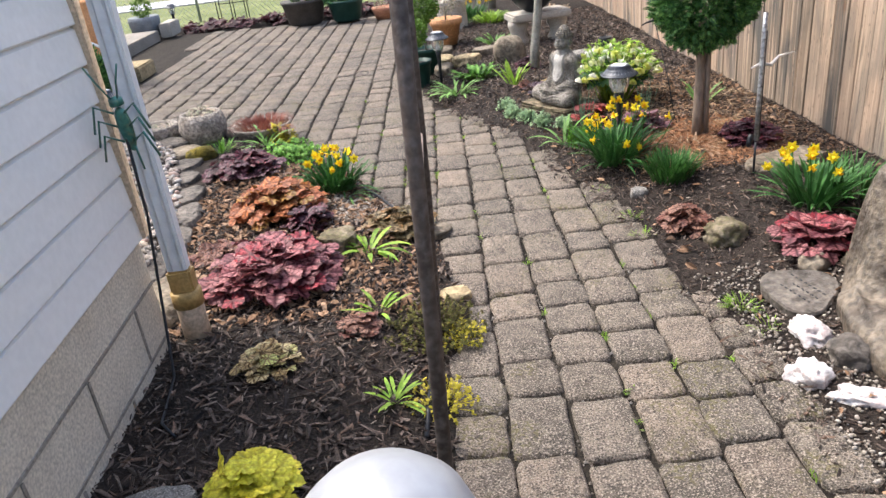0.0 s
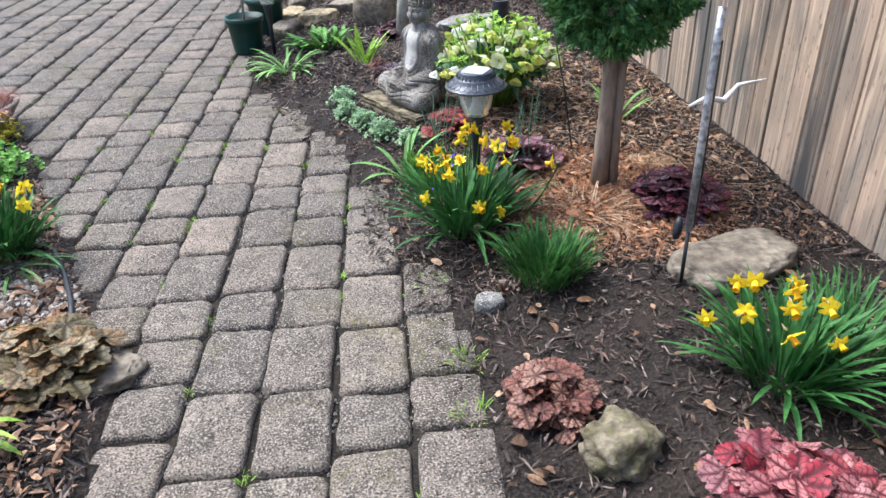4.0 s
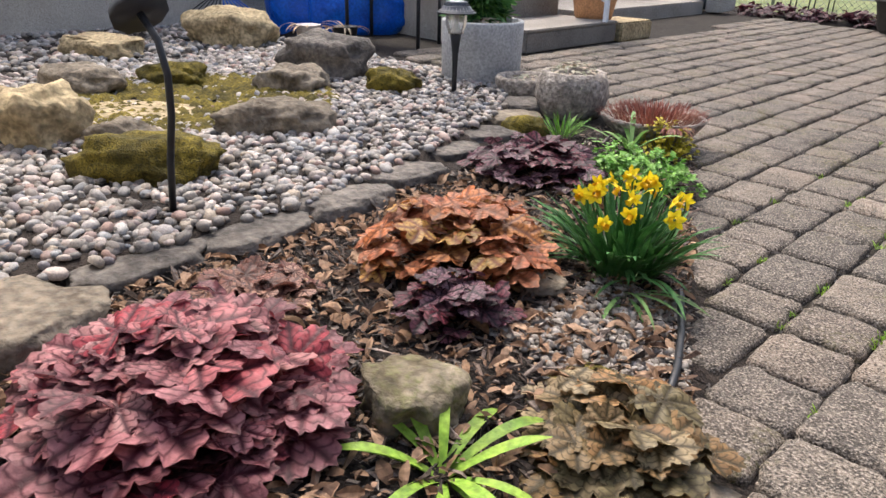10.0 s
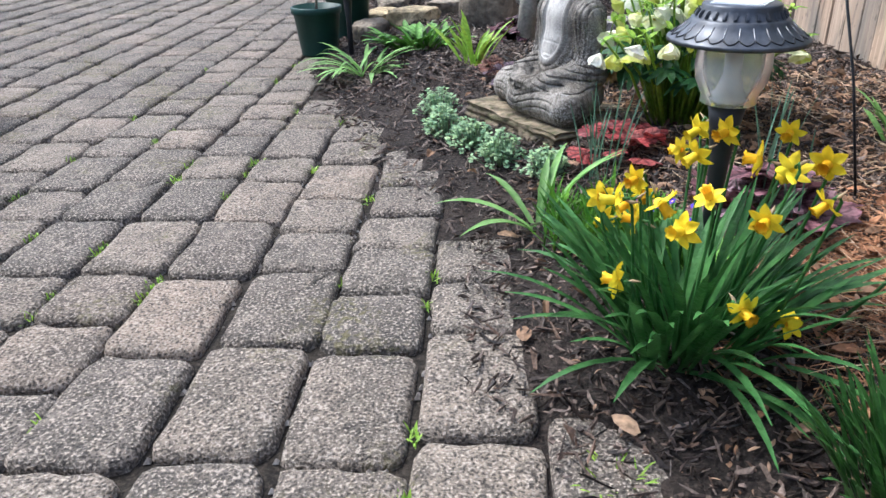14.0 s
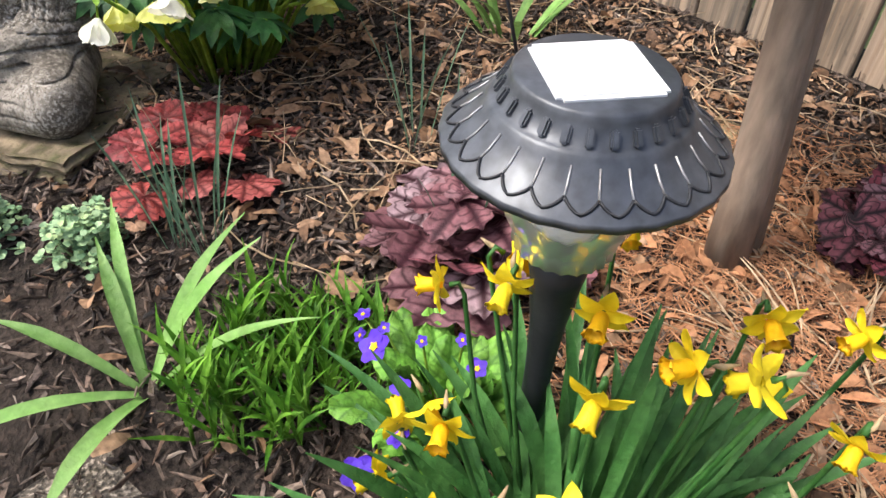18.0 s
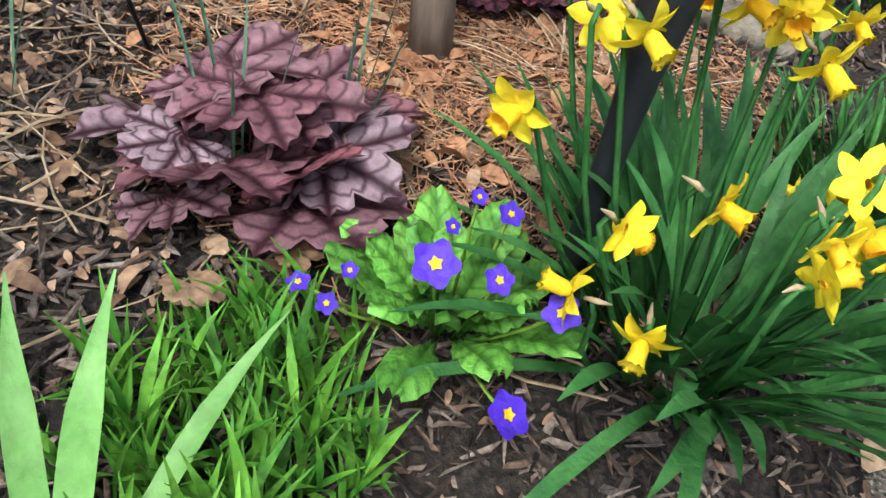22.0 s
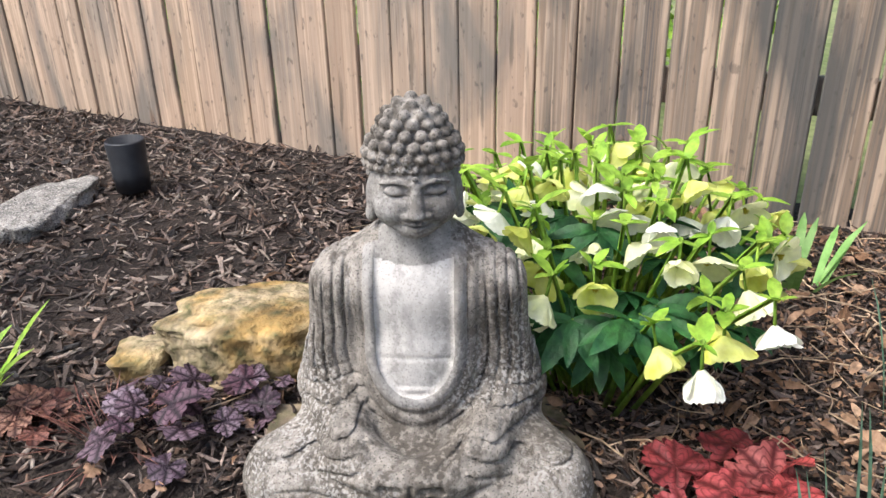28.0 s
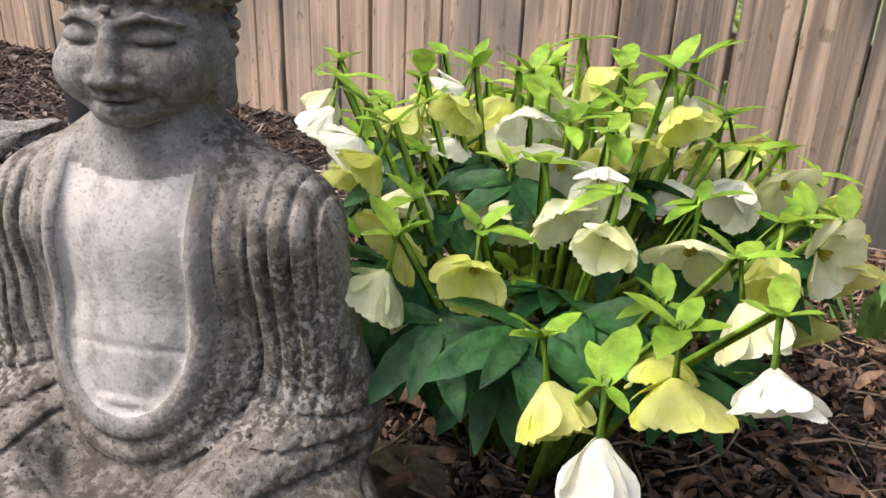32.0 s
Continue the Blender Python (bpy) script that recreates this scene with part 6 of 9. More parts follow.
daffodils(-0.56, 3.90, 0.085, 150, 0.24, dome_flowers(FR, 18, 0.15, 0.16, 0.16, 0.25), "clump of small yellow daffodils beside the paving edge", 32, None, (0.3, -0.9))
grassy("daffodil_leaf_fan", -0.50, 3.80, 20, 0.22, 0.013, 0.03, LEAF_STRAP, "arching green leaves sprawling from the daffodil clump", 90, (55, 80), (60, 95), "plant", "", None, 7, 0.3)
daffodils(1.60, 2.86, 0.08, 110, 0.24, dome_flowers(FR, 11, 0.16, 0.13, 0.18, 0.27, (-0.06, 0)), "clump of yellow daffodils near the stone fountain", 33, None, (-0.4, -0.9))
grassy("grape_hyacinth_leaves", 1.79, 2.92, 150, 0.19, 0.007, 0.11, LEAF_DARK, "dense dark green grassy leaves behind the daffodils", 34, (5, 45), (15, 50))
grassy("grape_hyacinth_leaves", 1.18, 3.44, 300, 0.15, 0.0075, 0.095, LEAF_DARK, "dense dark green tuft of upright grassy leaves", 35, (2, 32), (5, 50))
grassy("dry_sedge", 1.38, 3.73, 130, 0.20, 0.0026, 0.09, STRAW, "straw-coloured withered sedge fanning over the mulch", 36, (45, 86), (10, 120), "plant", "", None, 7, 0.1)
make_hellebore()
primrose(1.045, 4.02)
leafy_shoots(0.955, 4.205, 75, 0.125, 0.075, LEAF_GRASS, "fresh green leafy shoots beside the primrose", 37)
strap_lily(0.815, 4.318, ((68, 41, 56, 0.28), (76, 34, 60, 0.22), (8, 28, 48, 0.26), (-14, 24, 46, 0.26), (-42, 38, 52, 0.27), (122, 52, 50, 0.22), (172, 54, 62, 0.24), (216, 56, 60, 0.22)), LEAF_STRAP_PALE, "fresh green strap-leaved lily beside the paving", 0.020)
heuchera(1.06, 4.595, 0.15, 0.085, 14, 0.074, H_CORAL, "coral-red coral bells beside the statue's slab", 41, droop=-0.08, flatness=0.12)
heuchera(1.235, 4.165, 0.165, 0.10, 15, 0.135, H_MAUVE, "dusky mauve coral bells with dark veins", 42, droop=-0.12, flatness=0.1)
heuchera(0.845, 5.395, 0.12, 0.075, 13, 0.055, H_DUSK, "sparse dusky purple coral bells beside the statue", 43)
heuchera(0.965, 5.315, 0.065, 0.06, 8, 0.046, H_DUSK, "small dusky purple coral bells before the ochre rock", 49)
grassy("withered_stalks", 0.80, 5.455, 70, 0.11, 0.0024, 0.06, H_RUST, "wiry reddish stalks of withered coral bells", 38, (25, 85), (0, 60), "plant", "", None, 5, 0.2)
heuchera(1.71, 3.74, 0.17, 0.10, 60, 0.07, H_PURPLE, "deep maroon coral bells in the mulch by the fence", 44)
heuchera(1.43, 2.50, 0.17, 0.10, 54, 0.085, H_RED, "crimson and pink coral bells before the fountain", 45)
heuchera(1.07, 2.93, 0.115, 0.10, 70, 0.058, H_RUST, "rusty brown coral bells at the path edge", 46)
for i, (x, y, r) in enumerate(((0.576, 5.182, 0.064), (0.597, 4.998, 0.068), (0.682, 4.868, 0.066), (0.755, 4.722, 0.064), (0.868, 4.582, 0.05))):
    sedum(x, y, r * 1.08, 60 + i, dots=330)
for i, (x, y, n, ln) in enumerate(((0.96, 4.492, 8, 0.20), (0.99, 4.452, 9, 0.22), (1.235, 4.19, 5, 0.20), (1.27, 4.09, 4, 0.20), (1.36, 4.42, 7, 0.20))):
    grassy("chive_shoots", x, y, n, ln * 1.2, 0.0042, 0.022, LEAF_CHIVE, "thin blue-green onion-like shoots rising from the mulch", 70 + i, (2, 16), (0, 22), "plant", "onion-like shoots", None, 5, 0.6)
grassy("lily_shoots", 1.76, 4.60, 16, 0.17, 0.016, 0.05, LEAF_STRAP_PALE, "short blue-green lily leaves near the fence", 76, (5, 50), (15, 60), "plant", "strap-leaved lilies")
grassy("lime_iris", 0.70, 5.68, 17, 0.21, 0.024, 0.045, LEAF_LIME, "lime-green upright iris fans behind the statue", 77, (5, 40), (10, 50), "plant", "strap-leaved lilies")
grassy("edge_lily", 0.26, 5.83, 34, 0.25, 0.016, 0.05, LEAF_STRAP_PALE, "arching green and silver strap leaves by the paving", 78, (30, 70), (35, 85), "plant", "strap-leaved lilies", None, 8)
grassy("edge_lily", 0.47, 6.13, 60, 0.16, 0.030, 0.14, LEAF_PRIM, "broad mid-green leaves beside the strap-leaved lily", 79, (20, 65), (20, 70), "plant", "strap-leaved lilies")
for i, (x, y, n, ln) in enumerate(((1.04, 2.25, 70, 0.06), (1.07, 2.10, 30, 0.045), (0.895, 2.95, 26, 0.04), (0.905, 3.15, 30, 0.045), (0.84, 3.55, 26, 0.03))):
    grassy("grass_tuft", x, y, n, ln, 0.003, 0.04, LEAF_LIME, "small bright green weed tuft at the path edge", 80 + i, (5, 70), (10, 70), "weed", "weed tufts along the path", None, 4)


def make_conifer():
    rg = np.random.default_rng(8)
    top = thing("topiary_conifer", pose(1.489, 3.93, 0.07), "dwarf conifer standard with dark green ball crown on stout trunk", "tree")
    pts = [(0.0, 0.0, 0.0), (0.006, 0.01, 0.15), (0.018, 0.03, 0.32), (0.026, 0.05, 0.5), (0.03, 0.06, 0.8)]
    part("trunk", tube("trunk", pts, [0.031, 0.028, 0.026, 0.025, 0.015], TRUNK, 12), top, "grey-brown split trunk")
    part("support_stake", tube("support_stake", [(0.045, -0.012, 0), (0.052, 0.018, 0.25), (0.065, 0.045, 0.52)], [0.017, 0.017, 0.016], TRUNK, 8), top, "weathered wooden stake tied along the trunk")
    heap = Heap()
    crown_sprays(heap, rg, (0.045, 0.07, 0.79), np.array([0.275, 0.275, 0.305]), 8200, 0.034, 5, 0.70)
    part("crown", heap.mesh("crown", CONIFER), top, "dense dark green scaly sprays")


make_conifer()


# ---- right bed: stones, fountain, ornaments ----
def make_fountain():
    top = thing("stone_fountain", pose(1.57, 1.92, 0.0), "tall rough brown boulder fountain with a basin of dark water", "fountain")
    o = Vector((3.3, 8.1, 1.7))
    nr, na = 46, 132
    vs, fs = [], []
    for i in range(nr + 1):
        k = i / nr
        for j in range(na):
            a = 2 * math.pi * j / na
            ca, sa = math.cos(a), math.sin(a)
            edge = 1 + 0.09 * noise.noise(Vector((ca * 1.6, sa * 1.6, 2)) + o) + 0.035 * noise.noise(Vector((ca * 6, sa * 6, 4)) + o)
            rr = min(1.0, k * 1.16) * edge
            y = 0.40 * sa * rr
            x = 0.31 * ca * rr + 0.25 * y
            # upright slab at the back, a low rim round the basin
            side = ease((x + 0.235) / 0.10) * (1 - ease((x - 0.06) / 0.36))
            back = ease((y - 0.02 + 0.10 * x) / 0.19)
            z = 0.155 + 0.045 * ease((x - 0.15) / 0.1) * back + 0.36 * back * side
            d = math.hypot((x + 0.055) / 0.165, (y + 0.105) / 0.185)
            if d < 1.12:
                z = z - (z - 0.07) * ease((1.12 - d) / 0.22)
            p = Vector((x, y, z))
            z += 0.030 * noise.noise(p * 7 + o) + 0.014 * noise.noise(p * 19 + o) + 0.006 * noise.noise(p * 50 + o)
            if k > 0.80:
                z = z * (1 - ((k - 0.80) / 0.20) ** 1.4) - 0.02
                bulge = 1 + 0.05 * math.sin((k - 0.8) / 0.2 * math.pi)
                x, y = x * bulge, y * bulge
            vs.append((x, y, max(z, -0.02)))
    for i in range(nr):
        for j in range(na):
            q = (j + 1) % na
            fs.append((i * na + j, i * na + q, (i + 1) * na + q, (i + 1) * na + j))
    part("boulder", mesh_of("boulder", vs, [f[::-1] for f in fs], FOUNTAIN, smooth=True), top, "rough brown mottled boulder")
    n = 40
    vs = [(-0.055, -0.105, 0.128)]
    for k in range(n):
        a = 2 * math.pi * k / n
        vs.append((-0.055 + 0.185 * math.cos(a), -0.105 + 0.205 * math.sin(a), 0.128))
    part("water", mesh_of("water", vs, [(0, 1 + k, 1 + (k + 1) % n) for k in range(n)], WATER, smooth=True), top, "still dark water")


make_fountain()


def make_plaque():
    top = thing("garden_plaque", pose(1.235, 2.22, 0.035, 6, -8, 20), "heart-shaped grey slate plaque with engraved lines of writing", "plaque")
    n, vs = 36, []
    for z, k in ((0.0, 0.98), (0.034, 1.0), (0.042, 0.96)):
        for i in range(n):
            a = 2 * math.pi * i / n
            r = 0.115 * (1 + 0.12 * math.cos(3 * a + 0.4) + 0.05 * math.cos(2 * a)) * k
            vs.append((r * math.cos(a), r * math.sin(a) * 1.15, z))
    fs = [(j * n + i, j * n + (i + 1) % n, (j + 1) * n + (i + 1) % n, (j + 1) * n + i) for j in (0, 1) for i in range(n)] + [tuple(2 * n + i for i in range(n)), tuple(reversed(range(n)))]
    part("plate", mesh_of("plate", vs, fs, ROCK_DARK), top)
    rg = random.Random(3)
    for r, (u, w) in enumerate(((-0.035, 7), (0.0, 6), (0.034, 8))):
        for k in range(w):
            part("engraved_line", block("engraved_line", (0.005, 0.008 + 0.006 * rg.random(), 0.003), BLACK, 0.0), top, "", pose(u, -0.07 + 0.02 * k, 0.0405, 0, 0, rg.uniform(-25, 25)))


make_plaque()
rock("quartz_stone", 1.165, 2.0, (0.10, 0.17, 0.07), QUARTZ, "white and pink quartz stone at the path edge", 11, 15, None, 0.02, 0.4, group="quartz stones by the path")
rock("quartz_stone", 1.06, 1.80, (0.10, 0.12, 0.075), QUARTZ, "white quartz stone at the path edge", 12, 40, None, 0.02, 0.4, group="quartz stones by the path")
rock("quartz_stone", 1.16, 1.66, (0.17, 0.08, 0.045), QUARTZ, "long white quartz stone lying in pea gravel", 13, -30, None, 0.015, 0.45, group="quartz stones by the path")
sedum(1.44, 1.37, 0.10, 69, MAT_YELLOW, "yellow-green stonecrop beside the fountain", None, 420, 0.012, 0.11, "stonecrop", "")
rock("dark_stone", 1.21, 1.84, (0.12, 0.14, 0.09), ROCK_DARK, "dark rough stone between the quartz pieces", 14, 20)
rock("brown_stone", 1.36, 2.36, (0.12, 0.10, 0.08), ROCK, "rounded reddish-brown stone beneath the red coral bells", 15, 30)
rock("brown_stone", 1.47, 2.31, (0.07, 0.08, 0.06), ROCK, "small brown stone beside the fountain", 16, 30)
rock("mossy_stone", 1.18, 2.74, (0.17, 0.15, 0.10), ROCK_MOSSY, "dark mossy stone at the path edge", 17, 10, None, 0.02, 0.3)
rock("grey_stone", 1.0, 3.37, (0.085, 0.075, 0.055), ROCK_GREY, "smooth grey stone in the mulch", 18, 0, None, 0.012, 0.12)
rock("flat_stone", 1.72, 3.35, (0.42, 0.23, 0.12), ROCK, "flat brown stone behind the daffodils", 19, 20, None, 0.03, 0.2, 0.3)
rock("flat_stone", 1.74, 4.10, (0.20, 0.13, 0.04), ROCK_TAN, "flat lichen-covered stone half sunk in mulch", 20, -20, None, 0.012, 0.3, 0.3)
rock("yellow_rock", 1.085, 5.405, (0.30, 0.20, 0.185), ROCK_YELLOW, "craggy ochre-yellow rock behind the statue", 21, -54, None, 0.03, 0.24, 0.42, sub=5)
rock("flat_stone", 1.015, 5.352, (0.15, 0.06, 0.035), ROCK_TAN, "small flat pinkish stone before the ochre rock", 39, -50, None, 0.008, 0.25, 0.3)
rock("yellow_rock", 0.962, 5.562, (0.11, 0.10, 0.085), ROCK_YELLOW, "small ochre rock beside the larger one", 22, 30, None, 0.02, 0.25, 0.4)
rock("pale_rock", 1.36, 6.40, (0.40, 0.18, 0.10), ROCK_GREY, "long pale grey stone lying in the mulch", 23, 30, None, 0.03, 0.25, 0.4)
rock("round_boulder", 0.79, 6.60, (0.29, 0.28, 0.24), ROCK, "smooth round brown boulder behind the iris", 24, 0, None, 0.03, 0.07)
for i, (x, y, sx, sy, sz, rz) in enumerate(((0.20, 6.62, 0.30, 0.16, 0.16, 80), (0.42, 6.72, 0.26, 0.18, 0.15, 10), (0.62, 6.95, 0.30, 0.17, 0.14, 20), (0.22, 7.05, 0.34, 0.18, 0.15, 85), (0.24, 7.55, 0.36, 0.2, 0.14, 90), (0.26, 8.05, 0.34, 0.2, 0.13, 88))):
    rock("edging_rock", x, y, (sx, sy, sz), ROCK_TAN if i % 2 else ROCK, "weathered buff stone edging the raised bed", 25 + i, rz, None, 0.03, 0.22, 0.4, "edging stones of the raised bed")
heuchera(0.90, 6.22, 0.12, 0.09, 44, 0.06, H_PURPLE, "dark purple coral bells beneath the young tree", 47)
heuchera(0.765, 5.59, 0.07, 0.05, 11, 0.045, H_RUST, "withered reddish coral bells in front of the iris", 48)


def pole_thing(name, x, y, parts, label, category, z=None):
    top = thing(name, pose(x, y, (height(x, y) if z is None else z) - 0.01), label, category)
    for pname, pts, rad, mat, lab in parts:
        part(pname, tube(pname, pts, rad, mat, 10), top, lab)
    return top


# fallen plant-hook pole with a metal dragonfly, rain gauge, dragonfly on a stick
pole_thing("hook_pole", 1.525, 3.275, [
    ("spike", [(0, 0, 0), (0.015, 0.03, 0.18)], 0.0055, BLACK, "thin black ground spike"),
    ("foot", [(-0.004, 0.06, 0.13), (-0.003, 0.062, 0.15), (0.002, 0.066, 0.17), (0.006, 0.07, 0.19)], [0.008, 0.013, 0.013, 0.008], BLACK, "black foot plate"),
    ("pole", [(0.014, 0.028, 0.17), (0.035, 0.072, 0.42), (0.058, 0.12, 0.66), (0.066, 0.135, 0.74)], 0.011, STEEL, "worn steel pole"),
    # black tube beside the steel stands in for the pole's unlit right face
    ("sleeve", [(0.022, 0.03, 0.18), (0.043, 0.073, 0.42), (0.066, 0.121, 0.66)], 0.0085, BLACK, "unlit right face of the pole, laid on as a black tube"),
    ("ornament", [(0.0, 0.10, 0.50), (0.05, 0.115, 0.515), (0.10, 0.12, 0.50), (0.15, 0.15, 0.53), (0.22, 0.14, 0.545)], [0.004, 0.007, 0.009, 0.006, 0.002], BONE, "pale twisted wire ornament")],
    "worn steel garden pole with a twisted pale ornament", "pole")
pole_thing("rain_gauge", 1.93, 2.80, [
    ("pole", [(0, 0, 0), (-0.06, -0.12, 0.35), (-0.13, -0.25, 0.72), (-0.2, -0.38, 1.1)], 0.011, POLE_GREEN, "chipped blue-green pole"),
    ("bracket", [(-0.17, -0.30, 0.78), (-0.13, -0.25, 0.79)], 0.012, POLE_GREEN, ""),
    ("collar", [(-0.155, -0.335, 0.775), (-0.155, -0.335, 0.80)], 0.024, POLE_GREEN, "blue-green collar"),
    ("tube", [(-0.155, -0.335, 0.785), (-0.165, -0.36, 1.05)], 0.0185, PANEL, "milky clear measuring tube")],
    "rain gauge with a milky tube on a blue-green pole", "gauge")


def make_dragonfly():
    top = thing("dragonfly_stake", pose(1.49, 4.28, height(1.49, 4.28) - 0.01, 0, 0, 0), "metal dragonfly ornament on a thin dark stake", "ornament")
    part("stake", tube("stake", [(0, 0, 0), (-0.03, 0.06, 0.25), (-0.085, 0.165, 0.59)], 0.003, BLACK, 6), top)
    part("body", tube("body", [(-0.150, 0.205, 0.560), (-0.12, 0.19, 0.578), (-0.085, 0.165, 0.59), (-0.055, 0.13, 0.598)], [0.004, 0.006, 0.009, 0.007], BLACK, 8), top, "dark segmented body")
    for k, (a, ln) in enumerate(((60, 0.06), (115, 0.06), (-60, 0.06), (-120, 0.055))):
        h = Heap()
        put(h, lance(ln, 0.015, 5, 0.1), frame_of((-0.082, 0.16, 0.594), (math.cos(radians(a)) * 0.5, math.sin(radians(a)), 0.35), (0, 0, 1)))
        part("wing", h.mesh("wing", BONE), top, "pale translucent wing")


make_dragonfly()


def make_spotlight():
    top = thing("spot_light", pose(1.575, 6.31, height(1.575, 6.31) - 0.008, 0, 0, 25) @ Matrix.Scale(1.28, 4), "black garden spotlight on the mulch", "lamp")
    part("housing", lathe("housing", [(0.0, 0.02), (0.036, 0.02), (0.038, 0.05), (0.040, 0.055), (0.038, 0.06), (0.040, 0.07), (0.038, 0.075), (0.042, 0.13), (0.040, 0.135), (0.030, 0.10), (0.0, 0.09)], BLACK, 24), top)
    part("bracket", tube("bracket", [(0.03, 0.03, 0.0), (0.06, 0.04, 0.02), (0.035, 0.02, 0.05)], 0.008, BLACK, 8), top)


make_spotlight()
pole_thing("young_tree", 0.94, 6.15, [
    ("trunk", [(0, 0, 0), (0.01, 0, 0.2), (0.05, 0.02, 0.45), (0.07, 0.03, 0.66), (0.055, 0.02, 0.85), (0.09, 0.0, 1.3), (0.12, 0.04, 2.0)], [0.044, 0.036, 0.034, 0.032, 0.030, 0.026, 0.02], BARK_GREY, "grey-green mottled trunk"),
    ("branch", [(0.07, 0.03, 0.68), (0.0, 0.05, 0.85), (-0.15, 0.1, 1.2)], [0.015, 0.012, 0.006], BARK_GREY, ""),
    ("branch", [(0.09, 0.0, 1.3), (0.2, -0.05, 1.5), (0.42, -0.1, 1.9)], [0.014, 0.011, 0.005], BARK_GREY, "")],
    "young bare tree with a smooth grey mottled trunk", "tree")


def make_bowl_bench():
    top = thing("stone_bench", pose(1.17, 7.32, height(1.1, 7.3) - 0.01, 0, 0, 10), "carved stone bench standing in the dark mulch", "bench")
    part("seat", block("seat", (0.58, 0.34, 0.07), CONCRETE, 0.016), top, "", pose(0, 0, 0.22))
    for s in (-0.2, 0.2):
        part("leg", lathe("leg", [(0.10, 0.0), (0.10, 0.04), (0.07, 0.08), (0.085, 0.14), (0.10, 0.18), (0.09, 0.225)], CONCRETE, 20), top, "", pose(s, 0, 0))
    bowl = thing("fire_bowl", pose(1.13, 7.30, height(1.1, 7.3) + 0.28), "shallow black metal bowl on the stone bench", "bowl")
    part("shell", lathe("shell", [(0.0, 0.0), (0.06, 0.002), (0.14, 0.05), (0.20, 0.12), (0.232, 0.21), (0.236, 0.225), (0.226, 0.222), (0.19, 0.12), (0.0, 0.03)], BLACK, 40), bowl)


make_bowl_bench()


def potted(name, x, y, pot_profile, pot_mat, label, ball=None, leaves=900, leaf=0.02, z=None, mat=BOX, stem=None, seed=0, group="", category="potted plant", sprays=False, soil=None):
    z = height(x, y) if z is None else z
    top = thing(name, pose(x, y, z + 0.001), label, category, group)
    part("pot", lathe("pot", pot_profile, pot_mat, 32), top)
    rim = max(p[0] for p in pot_profile) * 0.86
    zt = soil if soil is not None else max(p[1] for p in pot_profile) - 0.03
    part("soil", lathe("soil", [(rim, zt - 0.01), (rim * 0.98, zt), (0.0, zt + 0.006)], SOIL, 20), top)
    if ball:
        heap = Heap()
        rg = np.random.default_rng(seed)
        for c, r in ball:
            if sprays:
                crown_sprays(heap, rg, c, np.array(r), leaves, leaf, 5, 0.5)
            else:
                leaf_ball(heap, rg, c, np.array(r), leaves, leaf, 0.55)
        part("crown", heap.mesh("crown", mat), top)
    if stem:
        part("stem", tube("stem", [(0, 0, zt - 0.01), (0.004, 0, (zt + stem) / 2), (0, 0, stem)], 0.007, BARK_GREY, 8), top)
    return top


GP = [(0.0, 0.0), (0.085, 0.0), (0.088, 0.01), (0.108, 0.19), (0.118, 0.192), (0.120, 0.222), (0.112, 0.224), (0.105, 0.19), (0.0, 0.18)]
potted("potted_box_ball", -0.028, 6.42, GP, GREENPOT, "clipped box ball in a dark green plastic pot", [((0, 0, 0.45), (0.115, 0.115, 0.115))], 1500, 0.022, 0.0, BOX, 0.36, 1, "potted box balls")
potted("potted_box_ball", 0.06, 6.86, [(r * 1.1, q * 1.1) for r, q in GP], GREENPOT, "larger clipped box ball in a dark green pot", [((-0.02, 0, 0.60), (0.165, 0.165, 0.15))], 2400, 0.024, 0.0, BOX, 0.48, 2, "potted box balls")
solar_lamp(0.155, 6.20, 0.46, "solar path lamp beside the green potted box balls", 2, 0.096)
potted("terracotta_pot", 0.30, 7.75, [(0.0, 0.0), (0.10, 0.0), (0.15, 0.2), (0.165, 0.205), (0.17, 0.26), (0.155, 0.26), (0.0, 0.2)], TERRA, "terracotta pot with a twiggy pale shrub", [((0, 0, 0.5), (0.18, 0.18, 0.24))], 900, 0.022, 0.10, SUCCULENT, 0.5, 3)
pole_thing("stone_pedestal", 0.42, 8.75, [("column", [(0, 0, 0), (0, 0, 0.02), (0, 0, 0.30), (0, 0, 0.33)], [0.19, 0.18, 0.17, 0.185], CONCRETE, "rough round stone column")], "rough stone pedestal carrying a lamp", "pedestal")
solar_lamp(0.42, 8.75, 0.24, "solar lamp standing on the stone pedestal", 4, 0.09, height(0.42, 8.75) + 0.32, (0, 0), "solar path lamps", False)
daffodils(0.62, 9.3, 0.2, 120, 0.2, dome_flowers(FR, 26, 0.4, 0.25, 0.16, 0.24), "far drift of yellow daffodils in the raised bed", 39)
grassy("far_lime_foliage", 0.86, 8.75, 120, 0.16, 0.02, 0.16, LEAF_LIME, "lime-green leafy clump in the raised bed", 83, (10, 60), (20, 60))
grassy("far_lime_foliage", 1.55, 8.9, 80, 0.12, 0.02, 0.2, STRAW, "russet dried clump near the fence", 84, (10, 60), (20, 60))
grassy("white_edged_leaves", 0.75, 7.45, 30, 0.15, 0.02, 0.09, LEAF_STRAP_PALE, "pale variegated leaves in the raised bed", 85, (20, 60), (20, 60))


